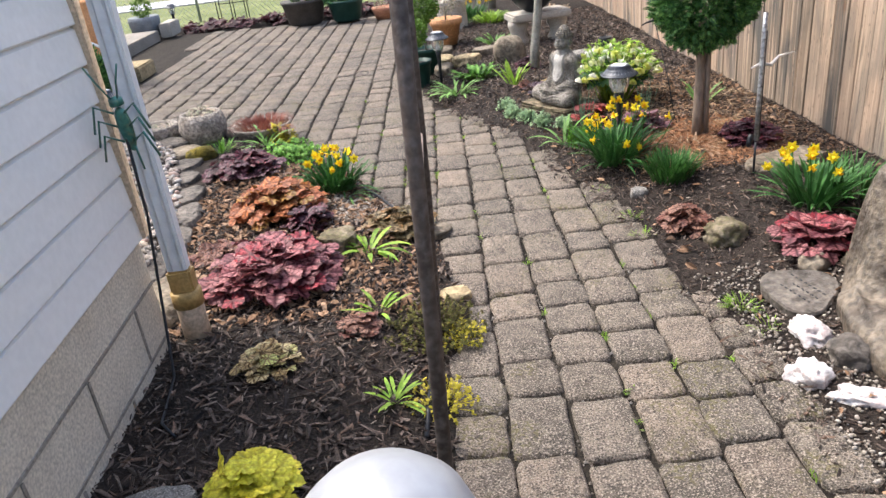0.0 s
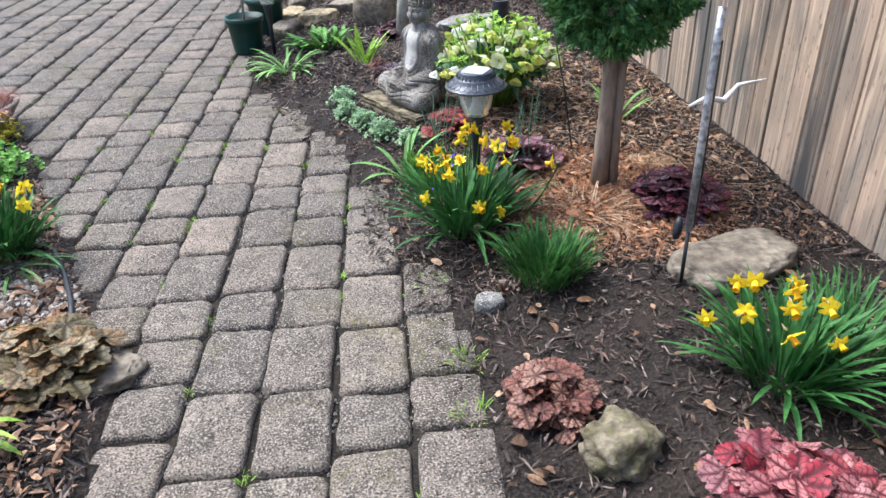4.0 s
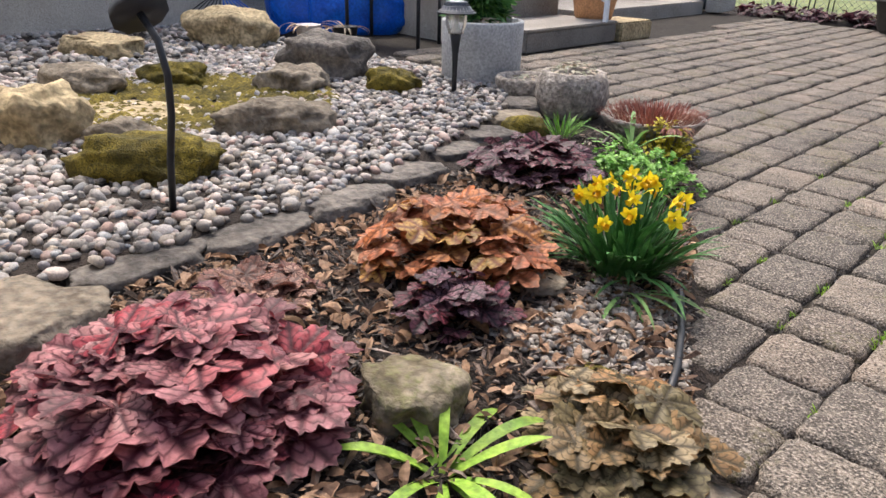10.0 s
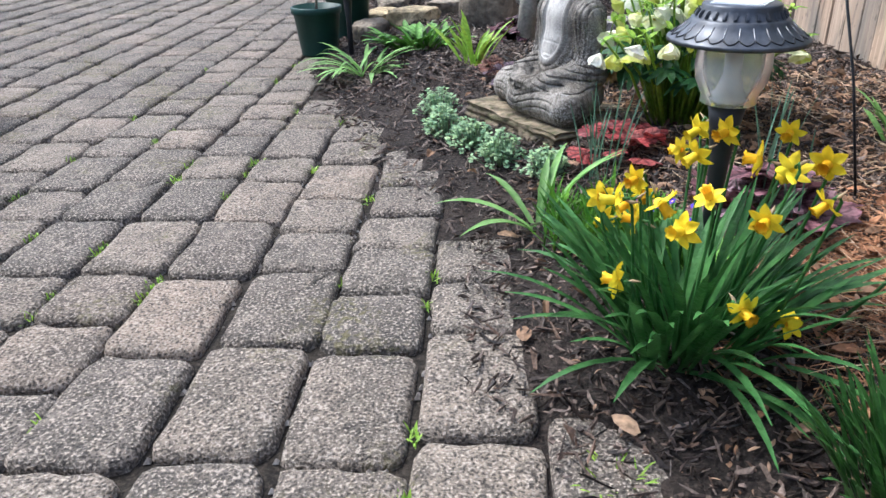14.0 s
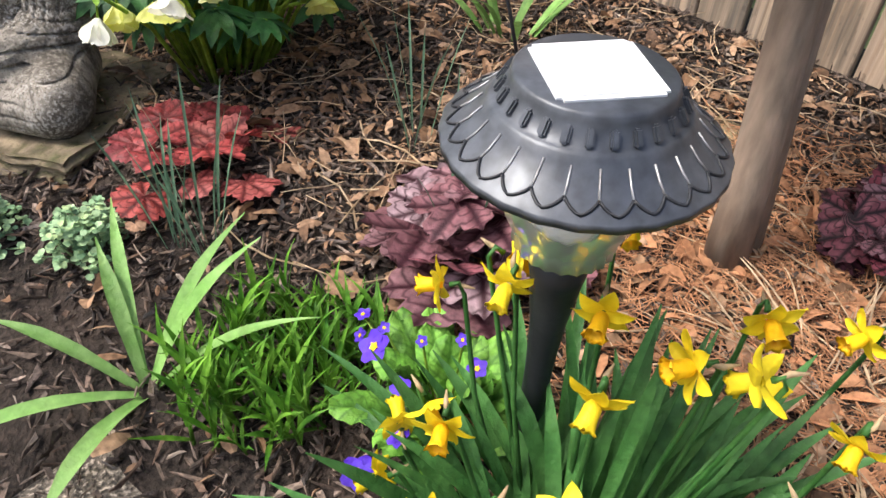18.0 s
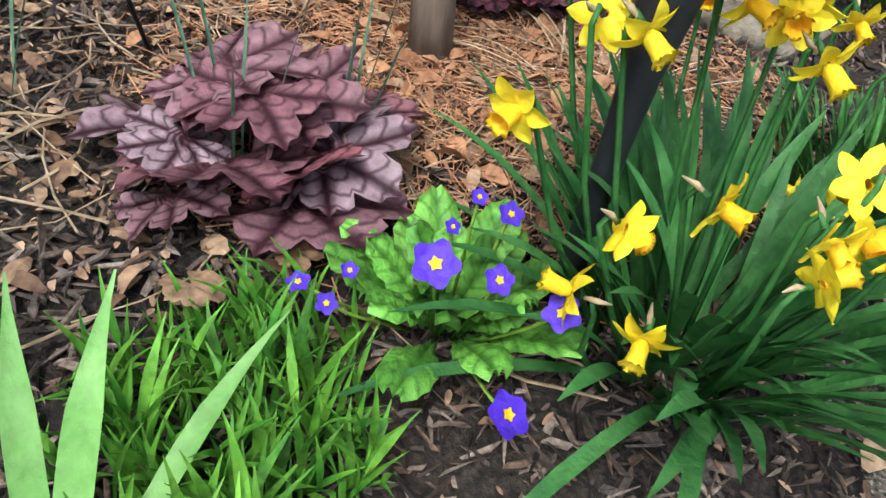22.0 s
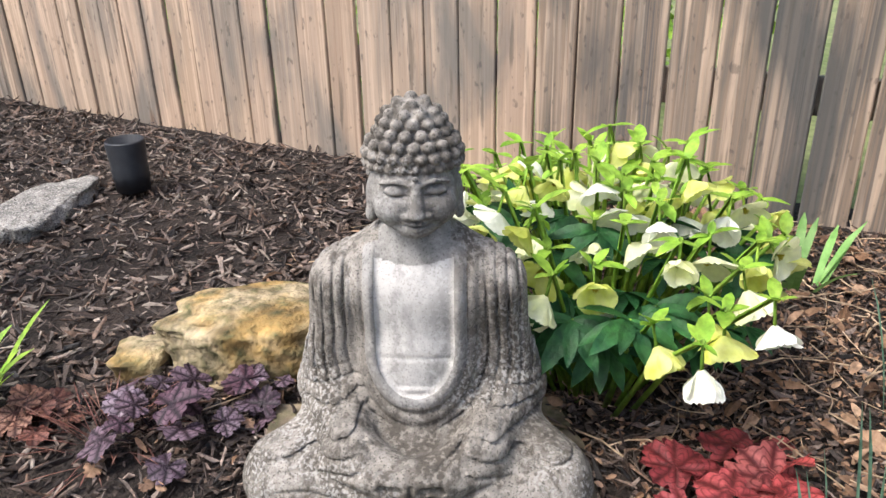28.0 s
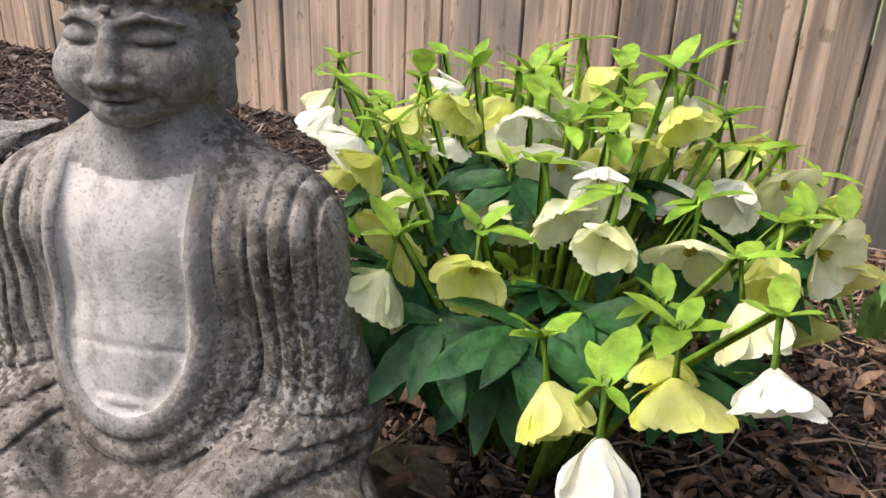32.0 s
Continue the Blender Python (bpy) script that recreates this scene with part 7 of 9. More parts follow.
# ---- garden obelisk, domed light and cane at the start ----
def make_obelisk(x, y, name, legs, rings, canes, label):
    top = thing(name, pose(x, y, height(x, y) - 0.01), label, "plant support")
    for pts in legs:
        part("leg", tube("leg", pts, 0.0085, ROD, 10), top, "brown metal rod")
    for pts in rings:
        part("ring", tube("ring", pts, 0.005, ROD, 8), top, "")
    for pts in canes:
        part("cane", tube("cane", pts, 0.0055, TWINE, 8), top, "pinkish bleached cane")


make_obelisk(-0.045, 0.55, "garden_obelisk", [
    [(-0.003, 0.0, 0.0), (0.002, 0.02, 0.2), (0.023, 0.09, 1.0), (0.045, 0.17, 1.9)],
    [(-0.012, 0.6, 0.0), (-0.007, 0.596, 0.2), (0.029, 0.588, 1.0), (0.05, 0.55, 1.9)]],
    [],
    [[(0.029, 0.585, 1.10), (0.026, 0.34, 1.11), (0.024, 0.10, 1.115)], [(0.018, 0.59, 0.76), (0.012, 0.42, 0.72), (0.0, 0.26, 0.66)]],
    "rusty brown metal rods of a garden obelisk with a pale cane")
make_obelisk(1.1, 1.19, "garden_obelisk", [
    [(0.0, 0.0, 0.0), (0.001, -0.002, 0.2), (-0.008, -0.028, 1.0), (-0.015, -0.05, 1.5)]],
    [[(-0.008, -0.028, 0.92), (0.10, -0.03, 0.90), (0.25, -0.05, 0.86)]],
    [[(0.0, 0.0, 0.58), (0.12, 0.02, 0.50), (0.28, 0.05, 0.42)], [(0.0, 0.0, 0.30), (0.10, -0.05, 0.22), (0.2, -0.1, 0.12)]],
    "brown metal rods of a plant support beside the fountain")


def make_dome_light():
    x, y = -0.055, 0.335
    z = height(x, y)
    top = thing("domed_garden_light", pose(x, y, z - 0.01), "garden light with a smooth grey metal dome on a thin stake", "lamp")
    h = 1.146 - z
    part("dome", lathe("dome", [(0.0, h), (0.021, h - 0.003), (0.040, h - 0.012), (0.053, h - 0.026), (0.060, h - 0.044), (0.062, h - 0.056), (0.066, h - 0.060), (0.066, h - 0.064), (0.06, h - 0.063), (0.0, h - 0.05)], DOME, 40), top, "satin grey dome")
    part("neck", lathe("neck", [(0.006, 0.0), (0.006, h - 0.12), (0.03, h - 0.11), (0.034, h - 0.062), (0.0, h - 0.06)], BLACK, 16), top, "dark stake and collar")


make_dome_light()


# ---- downspout with its pipe and the metal beetle ----
def make_downspout():
    top = thing("downspout", pose(-0.95, 2.40, 0.03), "white square downspout running into a tan drain pipe", "downspout")
    part("pipe", lathe("pipe", [(0.0, 0.0), (0.05, 0.0), (0.05, 0.2), (0.047, 0.205), (0.0, 0.2)], TAN, 24), top, "tan plastic drain pipe")
    part("collar", lathe("collar", [(0.0, 0.18), (0.056, 0.18), (0.056, 0.235), (0.05, 0.24), (0.0, 0.238)], TAN_DARK, 24), top, "brown tape collar")
    part("adapter", block("adapter", (0.085, 0.065, 0.09), TAN_DARK, 0.008), top, "tan square adapter", pose(0, 0, 0.235))
    part("spout", block("spout", (0.072, 0.052, 2.3), WHITE, 0.006), top, "white square downspout", pose(0, 0, 0.32))
    for k in (-0.018, 0.018):
        part("rib", block("rib", (0.008, 0.056, 2.28), WHITE, 0.002), top, "", pose(k, 0, 0.325))


make_downspout()


def make_beetle():
    top = thing("beetle_ornament", pose(-0.93, 2.26, 0.92, 10, 0, 0), "glossy green metal beetle hung beside the downspout", "ornament")
    bm = bmesh.new()
    bmesh.ops.create_uvsphere(bm, u_segments=18, v_segments=12, radius=1)
    for v in bm.verts:
        v.co = Vector((v.co.x * 0.022, v.co.y * 0.02, v.co.z * 0.075 * (1 - 0.18 * v.co.z)))
    part("shell", bm_mesh(bm, "shell", WINDGREEN, True), top)
    part("head", lathe("head", [(0.0, 0.065), (0.022, 0.07), (0.02, 0.09), (0.0, 0.098)], WINDGREEN, 12), top)
    for s in (-1, 1):
        for k, z in enumerate((0.045, 0.0, -0.05)):
            part("leg", tube("leg", [(s * 0.016, -0.008, z), (s * 0.06, -0.03, z + 0.035), (s * 0.085, -0.03, z - 0.05)], 0.004, WINDGREEN, 6), top)
        part("feeler", tube("feeler", [(s * 0.008, -0.005, 0.085), (s * 0.03, -0.02, 0.15), (s * 0.05, -0.02, 0.20)], 0.003, WINDGREEN, 6), top)
        part("tail_wire", tube("tail_wire", [(s * 0.01, -0.005, -0.07), (s * 0.014, -0.01, -0.15)], 0.0035, WINDGREEN, 6), top)


make_beetle()
pole_thing("black_cable", -0.93, 2.22, [("cable", [(0, 0.03, 0.9), (-0.02, 0.05, 0.55), (-0.04, 0.02, 0.3), (-0.03, -0.1, 0.02), (0.0, -0.35, 0.015), (0.06, -0.42, 0.012)], 0.005, BLACK, "")], "thin black cable hanging down the wall", "cable")

# ---- left bed ----
heuchera(-0.71, 2.76, 0.275, 0.165, 130, 0.125, H_RED, "large crimson and pink coral bells", 51)
heuchera(-0.83, 3.56, 0.26, 0.16, 105, 0.088, H_ORANGE, "large amber-orange coral bells", 52, MAPLE_LEAVES)
heuchera(-1.14, 4.30, 0.24, 0.12, 120, 0.075, H_PURPLE, "dark purple-red coral bells", 53)
heuchera(-0.64, 3.34, 0.13, 0.10, 46, 0.06, H_PURPLE, "small purple-brown coral bells among fallen leaves", 54)
heuchera(-0.20, 3.27, 0.185, 0.095, 58, 0.090, H_BRONZE, "bronze-green coral bells at the paving edge", 55)
heuchera(-0.64, 2.12, 0.12, 0.07, 46, 0.05, H_GOLD, "golden-brown coral bells in dark mulch", 56)
heuchera(-0.58, 1.52, 0.13, 0.09, 40, 0.075, H_CHART, "chartreuse yellow coral bells", 57)
heuchera(-0.33, 2.32, 0.09, 0.05, 24, 0.05, H_RUST, "small reddish coral bells in mulch", 58)
heuchera(-1.02, 3.10, 0.16, 0.05, 50, 0.06, H_RUST, "withered brown coral bells along the rock edging", 59)
grassy("day_lily", -0.33, 2.98, 16, 0.20, 0.022, 0.018, LEAF_LIME, "fresh lime-green strap-leaved lily", 86, (35, 75), (35, 80), "plant", "strap-leaved lilies", None, 8)
grassy("day_lily", -0.27, 2.43, 14, 0.13, 0.014, 0.02, LEAF_LIME, "small fresh green lily tuft", 87, (25, 75), (30, 80), "plant", "strap-leaved lilies")
grassy("day_lily", -0.21, 1.90, 14, 0.12, 0.013, 0.02, LEAF_LIME, "small fresh green lily tuft", 88, (25, 75), (30, 80), "plant", "strap-leaved lilies")
grassy("spiky_tuft", -1.40, 4.84, 60, 0.12, 0.005, 0.035, LEAF_GRASS, "spiky bright green tuft beside the stone pots", 89, (5, 60), (5, 30))
sedum(-0.92, 4.58, 0.21, 64, MAT_GREEN, "bright green leafy mat at the paving edge", None, 900, 0.018, 0.09, "green_mat", "")
sedum(-1.04, 5.06, 0.12, 65, MAT_YELLOW, "yellow-green spurge at the paving edge", None, 380, 0.016, 0.11, "spurge", "")
grassy("spurge_leaves", -1.12, 4.92, 14, 0.22, 0.018, 0.03, LEAF_STRAP_PALE, "arching green leaves among the spurge", 91, (30, 70), (30, 80))
sedum(-0.08, 2.32, 0.19, 66, MOSS_GREEN, "mossy green-brown creeping stonecrop at the path edge", None, 1100, 0.010, 0.06, "creeping_stonecrop", "")
sedum(0.035, 2.27, 0.09, 67, MAT_YELLOW, "golden moss stonecrop spilling onto the pavers", 0.012, 330, 0.009, 0.035, "creeping_stonecrop", "")
sedum(-0.06, 1.90, 0.11, 68, MAT_YELLOW, "golden moss stonecrop along the black edging", 0.012, 420, 0.009, 0.03, "creeping_stonecrop", "")
rock("tan_stone", 0.025, 2.56, (0.13, 0.10, 0.05), ROCK_TAN, "flat tan stone at the path edge", 41, 20, 0.02, 0.015, 0.2, 0.4)
rock("tan_stone", -0.47, 3.05, (0.17, 0.16, 0.13), ROCK_MOSSY, "rounded mossy brown stone among coral bells", 42, 0, None, 0.02, 0.3, 0.45)
rock("flat_stone", -0.30, 3.36, (0.34, 0.16, 0.05), MOSS, "flat moss-covered stone by the paving", 43, 10, None, 0.015, 0.25, 0.4)
rock("flat_stone", -0.05, 3.22, (0.20, 0.13, 0.05), ROCK, "flat brown stone by the paving", 44, 30, None, 0.015, 0.25, 0.4)
rock("brown_stone", -0.62, 3.62, (0.13, 0.12, 0.04), ROCK, "flat brown stone among dead leaves", 45, 30, None, 0.012, 0.2, 0.4)
rock("grey_stone", -0.85, 1.50, (0.24, 0.14, 0.06), ROCK_GREY, "flat grey stone near the foundation", 46, 10, None, 0.02, 0.2, 0.4)
rock("grey_stone", -0.15, 1.45, (0.18, 0.15, 0.12), ROCK, "rounded stone near the obelisk", 47, 10, None, 0.02, 0.15)


def make_edging():
    for pts in ([(-0.18, 3.40), (-0.24, 3.58), (-0.30, 3.72), (-0.40, 3.92)], [(-0.115, 1.72), (-0.10, 1.9), (-0.088, 2.06)]):
        h = Heap()
        ps = [(x, y, 0.026) for x, y in pts]
        v, f = tube_data(ps, 0.009, 8)
        h.add(v, f)
        low = [(x, y, 0.004) for x, y in pts]
        vs, fs = [], []
        for p, q in zip(low, ps):
            for dx in (-0.003, 0.003):
                vs.append((p[0] + dx, p[1], p[2]))
                vs.append((q[0] + dx, q[1], q[2]))
        for i in range(len(pts) - 1):
            a = 4 * i
            fs += [(a, a + 4, a + 5, a + 1), (a + 2, a + 3, a + 7, a + 6)]
        h.add(vs, fs)
        thing("bed_edging", pose(0, 0, 0), "black plastic strip edging the left bed", "edging", "bed edging strips", "structure", h.mesh("bed_edging", BLACK))


make_edging()
# rock kerb between bed and gravel
for i, (x, y, sx, sy, sz, rz) in enumerate(((-1.20, 2.62, 0.34, 0.40, 0.16, 10), (-1.33, 2.98, 0.22, 0.34, 0.12, 0), (-1.31, 3.30, 0.20, 0.34, 0.12, 5), (-1.33, 3.62, 0.18, 0.34, 0.13, -4), (-1.42, 3.95, 0.19, 0.34, 0.12, -12), (-1.52, 4.28, 0.17, 0.30, 0.11, -15), (-1.60, 4.58, 0.20, 0.28, 0.11, -15), (-1.66, 4.86, 0.28, 0.26, 0.13, -25), (-1.82, 5.12, 0.30, 0.24, 0.13, -30), (-2.02, 5.33, 0.30, 0.22, 0.10, -40), (-2.25, 5.50, 0.28, 0.20, 0.09, -50))):
    rock("kerb_stone", x, y, (sx, sy, sz), ROCK if i in (0, 7) else ROCK_DARK, "mossy kerb stone with lichen beside coral bells" if i == 0 else "dark flat stone edging the pebble bed", 60 + i, rz, 0.04, 0.02, 0.2, 0.5, "kerb stones")
rock("mossy_stone", -1.52, 4.75, (0.20, 0.14, 0.10), MOSS, "stone covered with golden moss by the kerb", 72, 10, 0.07, 0.02, 0.2)
for i, (x, y, sx, sy, sz, rz, mat, lab) in enumerate((
        (-1.88, 3.30, 0.42, 0.26, 0.15, 40, MOSS, "long boulder capped with brown moss"), (-2.10, 3.92, 0.46, 0.22, 0.14, 45, ROCK, "long grey-brown boulder in pebbles"),
        (-2.72, 3.68, 0.50, 0.34, 0.06, 30, ROCK_TAN, "flat pale stepping stone amid moss"), (-2.50, 3.22, 0.26, 0.30, 0.22, 10, ROCK_TAN, "upright tan boulder among pebbles"),
        (-2.66, 2.98, 0.24, 0.26, 0.20, 50, ROCK, "brown boulder in the pebble bed"), (-2.30, 3.40, 0.24, 0.14, 0.10, 50, ROCK, "low brown stone in pebbles"),
        (-2.95, 4.85, 0.46, 0.34, 0.24, 30, ROCK_DARK, "large dark brown boulder"), (-2.42, 4.84, 0.28, 0.22, 0.13, 20, MOSS, "boulder covered in golden moss"),
        (-2.72, 4.46, 0.34, 0.24, 0.14, 30, ROCK, "mossy grey boulder among pebbles"), (-3.30, 3.70, 0.46, 0.30, 0.14, 10, ROCK, "low grey-brown boulder beside moss"),
        (-3.20, 4.10, 0.36, 0.22, 0.12, 30, MOSS, "moss-capped stone among river pebbles"), (-4.30, 5.10, 0.62, 0.40, 0.26, 20, ROCK_TAN, "large tan boulder by the house wall"),
        (-4.35, 4.25, 0.60, 0.36, 0.18, 10, ROCK_TAN, "flat tan boulder by the house wall"), (-2.92, 2.95, 0.34, 0.3, 0.24, 0, ROCK_TAN, "tan boulder among pebbles"), (-1.78, 2.62, 0.40, 0.36, 0.2, 0, ROCK, "rounded grey boulder by the kerb"))):
    rock("boulder", x, y, (sx, sy, sz), mat, lab, 80 + i, rz, None, 0.025, 0.10 if "stepping" in lab else 0.30, 0.4 if "flat" in lab else 0.0, "boulders in the pebble bed")


def make_moss_carpet():
    rg = np.random.default_rng(15)
    heap = Heap()
    for i in range(1500):
        a, r = rg.uniform(0, 6.28), math.sqrt(rg.uniform())
        x, y = -2.78 + 0.62 * r * math.cos(a), 3.98 + 0.62 * r * math.sin(a)
        s = rg.uniform(0.012, 0.035)
        n = 6
        vs = [(0, 0, s * 0.45)] + [(s * math.cos(k * 1.047 + a), s * math.sin(k * 1.047 + a), -0.004) for k in range(n)]
        heap.add(np.array(vs) + [x, y, height(x, y) + 0.012], [(0, 1 + k, 1 + (k + 1) % n) for k in range(n)])
    thing("moss_carpet", pose(0, 0, 0), "golden-green moss carpet spreading between the stones", "moss", "", "stuff", heap.mesh("moss_carpet", MOSS))


make_moss_carpet()
pole_thing("crook_light", -1.53, 3.19, [
    ("crook", [(0, 0, 0), (0.02, 0, 0.15), (0.055, 0, 0.28), (0.06, 0.0, 0.38), (0.03, 0, 0.46), (-0.05, 0, 0.52)], 0.0095, BLACK, "curved black rubber-covered stem"),
    ("shade", [(-0.045, 0.0, 0.515), (-0.06, 0, 0.53), (-0.075, 0.0, 0.56), (-0.08, 0, 0.58)], [0.075, 0.07, 0.045, 0.01], BLACK, "black bell shade")],
    "black garden light with a curved crook stem in pebbles", "lamp")
solar_lamp(-2.13, 4.98, 0.44, "dark solar path lamp standing in the pebble bed", 3, 0.092)


def make_planters():
    p = thing("concrete_planter", pose(-2.36, 5.45, 0.05), "round grey concrete planter with a small pine", "planter")
    part("tub", lathe("tub", [(0.0, 0.0), (0.205, 0.0), (0.212, 0.012), (0.222, 0.36), (0.217, 0.37), (0.194, 0.37), (0.188, 0.31), (0.0, 0.31)], PLANTER, 44, 0.004), p)
    part("soil", lathe("soil", [(0.19, 0.31), (0.16, 0.325), (0.0, 0.335)], SOIL, 24), p)
    h = Heap()
    rg = np.random.default_rng(3)
    crown_sprays(h, rg, (-0.08, 0.06, 0.50), np.array([0.15, 0.15, 0.20]), 420, 0.10, 7, 0.2)
    part("pine", h.mesh("pine", CONIFER), p, "young pine with soft needles")
    h = Heap()
    rosette(h, rg, [lance(0.9, 0.5, 3, 0.1)], 0.10, 0.05, 60, 0.045, (0.07, -0.04, 0.33), stalks=False)
    part("succulent_mat", h.mesh("succulent_mat", SUCCULENT), p, "pale succulent rosettes")
    b = thing("tufa_bowl", pose(-1.98, 5.36, 0.05), "small round rough stone bowl", "planter", "rough stone pots")
    part("bowl", lathe("bowl", [(0.0, 0.0), (0.11, 0.0), (0.155, 0.06), (0.16, 0.12), (0.15, 0.135), (0.12, 0.13), (0.11, 0.11), (0.0, 0.10)], TUFA, 32, 0.03, 2), b)
    h = Heap()
    rosette(h, rg, [lance(0.9, 0.5, 3, 0.1)], 0.09, 0.03, 46, 0.03, (0, 0, 0.11), stalks=False)
    part("succulent_mat", h.mesh("succulent_mat", SUCCULENT), b)
    b = thing("tufa_pot", pose(-1.60, 5.20, 0.04), "round pitted stone pot filled with succulents", "planter", "rough stone pots")
    part("pot", lathe("pot", [(0.0, 0.0), (0.10, 0.0), (0.148, 0.055), (0.168, 0.125), (0.16, 0.195), (0.14, 0.235), (0.115, 0.235), (0.11, 0.21), (0.0, 0.20)], TUFA, 36, 0.035, 3), b)
    h = Heap()
    rosette(h, rg, [lance(0.9, 0.5, 3, 0.1)], 0.12, 0.055, 110, 0.034, (0, 0, 0.215), stalks=False)
    part("succulent_mat", h.mesh("succulent_mat", SUCCULENT), b, "grey-green hen-and-chicks rosettes")
    b = thing("red_bowl", pose(-1.19, 5.22, 0.015), "shallow rough stone bowl of red stonecrop", "planter", "rough stone pots")
    part("bowl", lathe("bowl", [(0.0, 0.0), (0.10, 0.0), (0.17, 0.05), (0.215, 0.11), (0.22, 0.125), (0.195, 0.125), (0.17, 0.10), (0.0, 0.09)], TUFA, 36, 0.04, 4), b)
    h = Heap()
    for i in range(900):
        a, r = rg.uniform(0, 6.28), 0.20 * math.sqrt(rg.uniform())
        bl = blade(rg.uniform(0.045, 0.085), 0.0045, 5 + 60 * r / 0.19 * rg.uniform(0.3, 1.0), rg.uniform(-30, 90), 3, 0.3, 0.4)
        h.add(*turned(bl, a, (r * math.cos(a), r * math.sin(a), 0.10)))
    for k in range(26):
        bl = blade(rg.uniform(0.09, 0.15), 0.008, 70, rg.uniform(70, 110), 4, 0.2, 0.4)
        h.add(*turned(bl, -0.9 + rg.normal(0, 0.35), (0.15, -0.12, 0.11)))
    part("stonecrop", h.mesh("stonecrop", SEDUM_RED), b, "wiry red stonecrop spilling over the rim")


make_planters()


# ---- house side: steps, landing, wall ----
def make_steps():
    z0 = 0.05
    s = thing("porch_steps", pose(0, 0, 0), "weathered concrete porch steps beside the paved patio", "steps", "", "structure")
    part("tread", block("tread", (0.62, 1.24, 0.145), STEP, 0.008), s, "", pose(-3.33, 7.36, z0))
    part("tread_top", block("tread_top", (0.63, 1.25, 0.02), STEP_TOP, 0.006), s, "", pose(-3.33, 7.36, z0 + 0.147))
    part("side_block", block("side_block", (0.36, 0.52, 0.16), ROCK_TAN, 0.015), s, "mossy buff block", pose(-3.16, 8.26, z0 - 0.01))
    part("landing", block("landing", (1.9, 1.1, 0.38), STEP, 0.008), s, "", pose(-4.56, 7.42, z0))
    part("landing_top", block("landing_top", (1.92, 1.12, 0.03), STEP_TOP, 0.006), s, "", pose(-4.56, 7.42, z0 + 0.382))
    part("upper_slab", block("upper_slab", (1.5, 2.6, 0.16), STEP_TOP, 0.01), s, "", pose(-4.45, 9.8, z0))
    part("side_wall", block("side_wall", (1.6, 0.2, 0.36), CONCRETE, 0.01), s, "", pose(-4.5, 6.74, z0))
    mat = thing("door_mat", pose(-4.25, 7.42, z0 + 0.414), "dark bristle door mat on the porch landing", "mat", "", "", block("door_mat", (0.8, 0.5, 0.015), MAT_RUBBER, 0.005))
    rail = thing("hand_rail", pose(-3.0, 7.76, z0 + 0.168), "white painted metal handrail on the porch step", "railing")
    part("post", block("post", (0.036, 0.036, 0.95), WHITE, 0.004), rail)
    part("bar", tube("bar", [(-0.02, 0, 0.16), (-0.25, -0.02, 0.30), (-0.55, -0.03, 0.48), (-0.95, -0.04, 0.72)], 0.014, WHITE, 10), rail)
    part("bar", tube("bar", [(-0.02, 0, 0.9), (-0.55, -0.03, 1.22), (-0.95, -0.04, 1.46)], 0.016, WHITE, 10), rail)
    for k in (0.3, 0.6, 0.9):
        part("baluster", tube("baluster", [(-k, -0.02, 0.33 * k - 0.02 + 0.12), (-k, -0.02, 0.9 + 0.58 * k)], 0.009, WHITE, 8), rail)
    urn = thing("terracotta_urn", pose(-3.28, 8.02, z0 + 0.15), "tall glossy terracotta urn on the steps", "pot")
    part("body", lathe("body", [(0.0, 0.0), (0.15, 0.0), (0.165, 0.06), (0.20, 0.25), (0.225, 0.45), (0.215, 0.60), (0.18, 0.68), (0.20, 0.72), (0.17, 0.72), (0.15, 0.66), (0.0, 0.6)], TERRA, 40), urn)
    gp = [(0.0, 0.0), (0.17, 0.0), (0.20, 0.05), (0.225, 0.24), (0.22, 0.30), (0.195, 0.30), (0.0, 0.27)]
    potted("grey_pot_plant", -3.95, 11.35, gp, GREYPOT, "blue-grey rounded pot with an upright green plant", [((0, 0, 0.42), (0.14, 0.14, 0.16))], 700, 0.03, patio_z(-3.9), BOX, None, 6)
    part("kerb_block", block("kerb_block", (0.16, 0.5, 0.2), CONCRETE, 0.012), s, "", pose(-3.62, 11.4, patio_z(-3.6)))
    potted("red_pot_plant", -4.4, 10.6, [(0.0, 0.0), (0.15, 0.0), (0.18, 0.03), (0.21, 0.26), (0.23, 0.28), (0.21, 0.29), (0.0, 0.25)], TERRA_RED, "red-brown clay pot on the porch slab", None, z=z0 + 0.162)


make_steps()


def make_far_house():
    h = thing("wall_porch", pose(0, 0, 0), "grey rendered foundation below white siding behind the porch", "wall", "", "structure")
    part("foundation", block("foundation", (0.25, 9.5, 0.62), CONCRETE, 0.004), h, "", pose(-5.55, 7.0, -0.05))
    part("siding", block("siding", (0.2, 9.5, 1.6), SIDING, 0.004), h, "", pose(-5.54, 7.0, 0.57))
    for k in range(12):
        part("siding_board", block("siding_board", (0.02, 9.5, 0.118), SIDING, 0.004), h, "", pose(-5.43, 7.0, 0.58 + 0.12 * k, 0, 3, 0))
    v = thing("vent_grille", pose(-5.415, 6.25, 0.30), "dark slatted basement vent in the foundation", "vent")
    part("backing", block("backing", (0.02, 0.62, 0.26), BLACK, 0.002), v)
    for k in range(13):
        part("slat", block("slat", (0.012, 0.012, 0.25), GREYPOT, 0.002), v, "", pose(0.012, -0.28 + 0.047 * k, 0.005))


make_far_house()


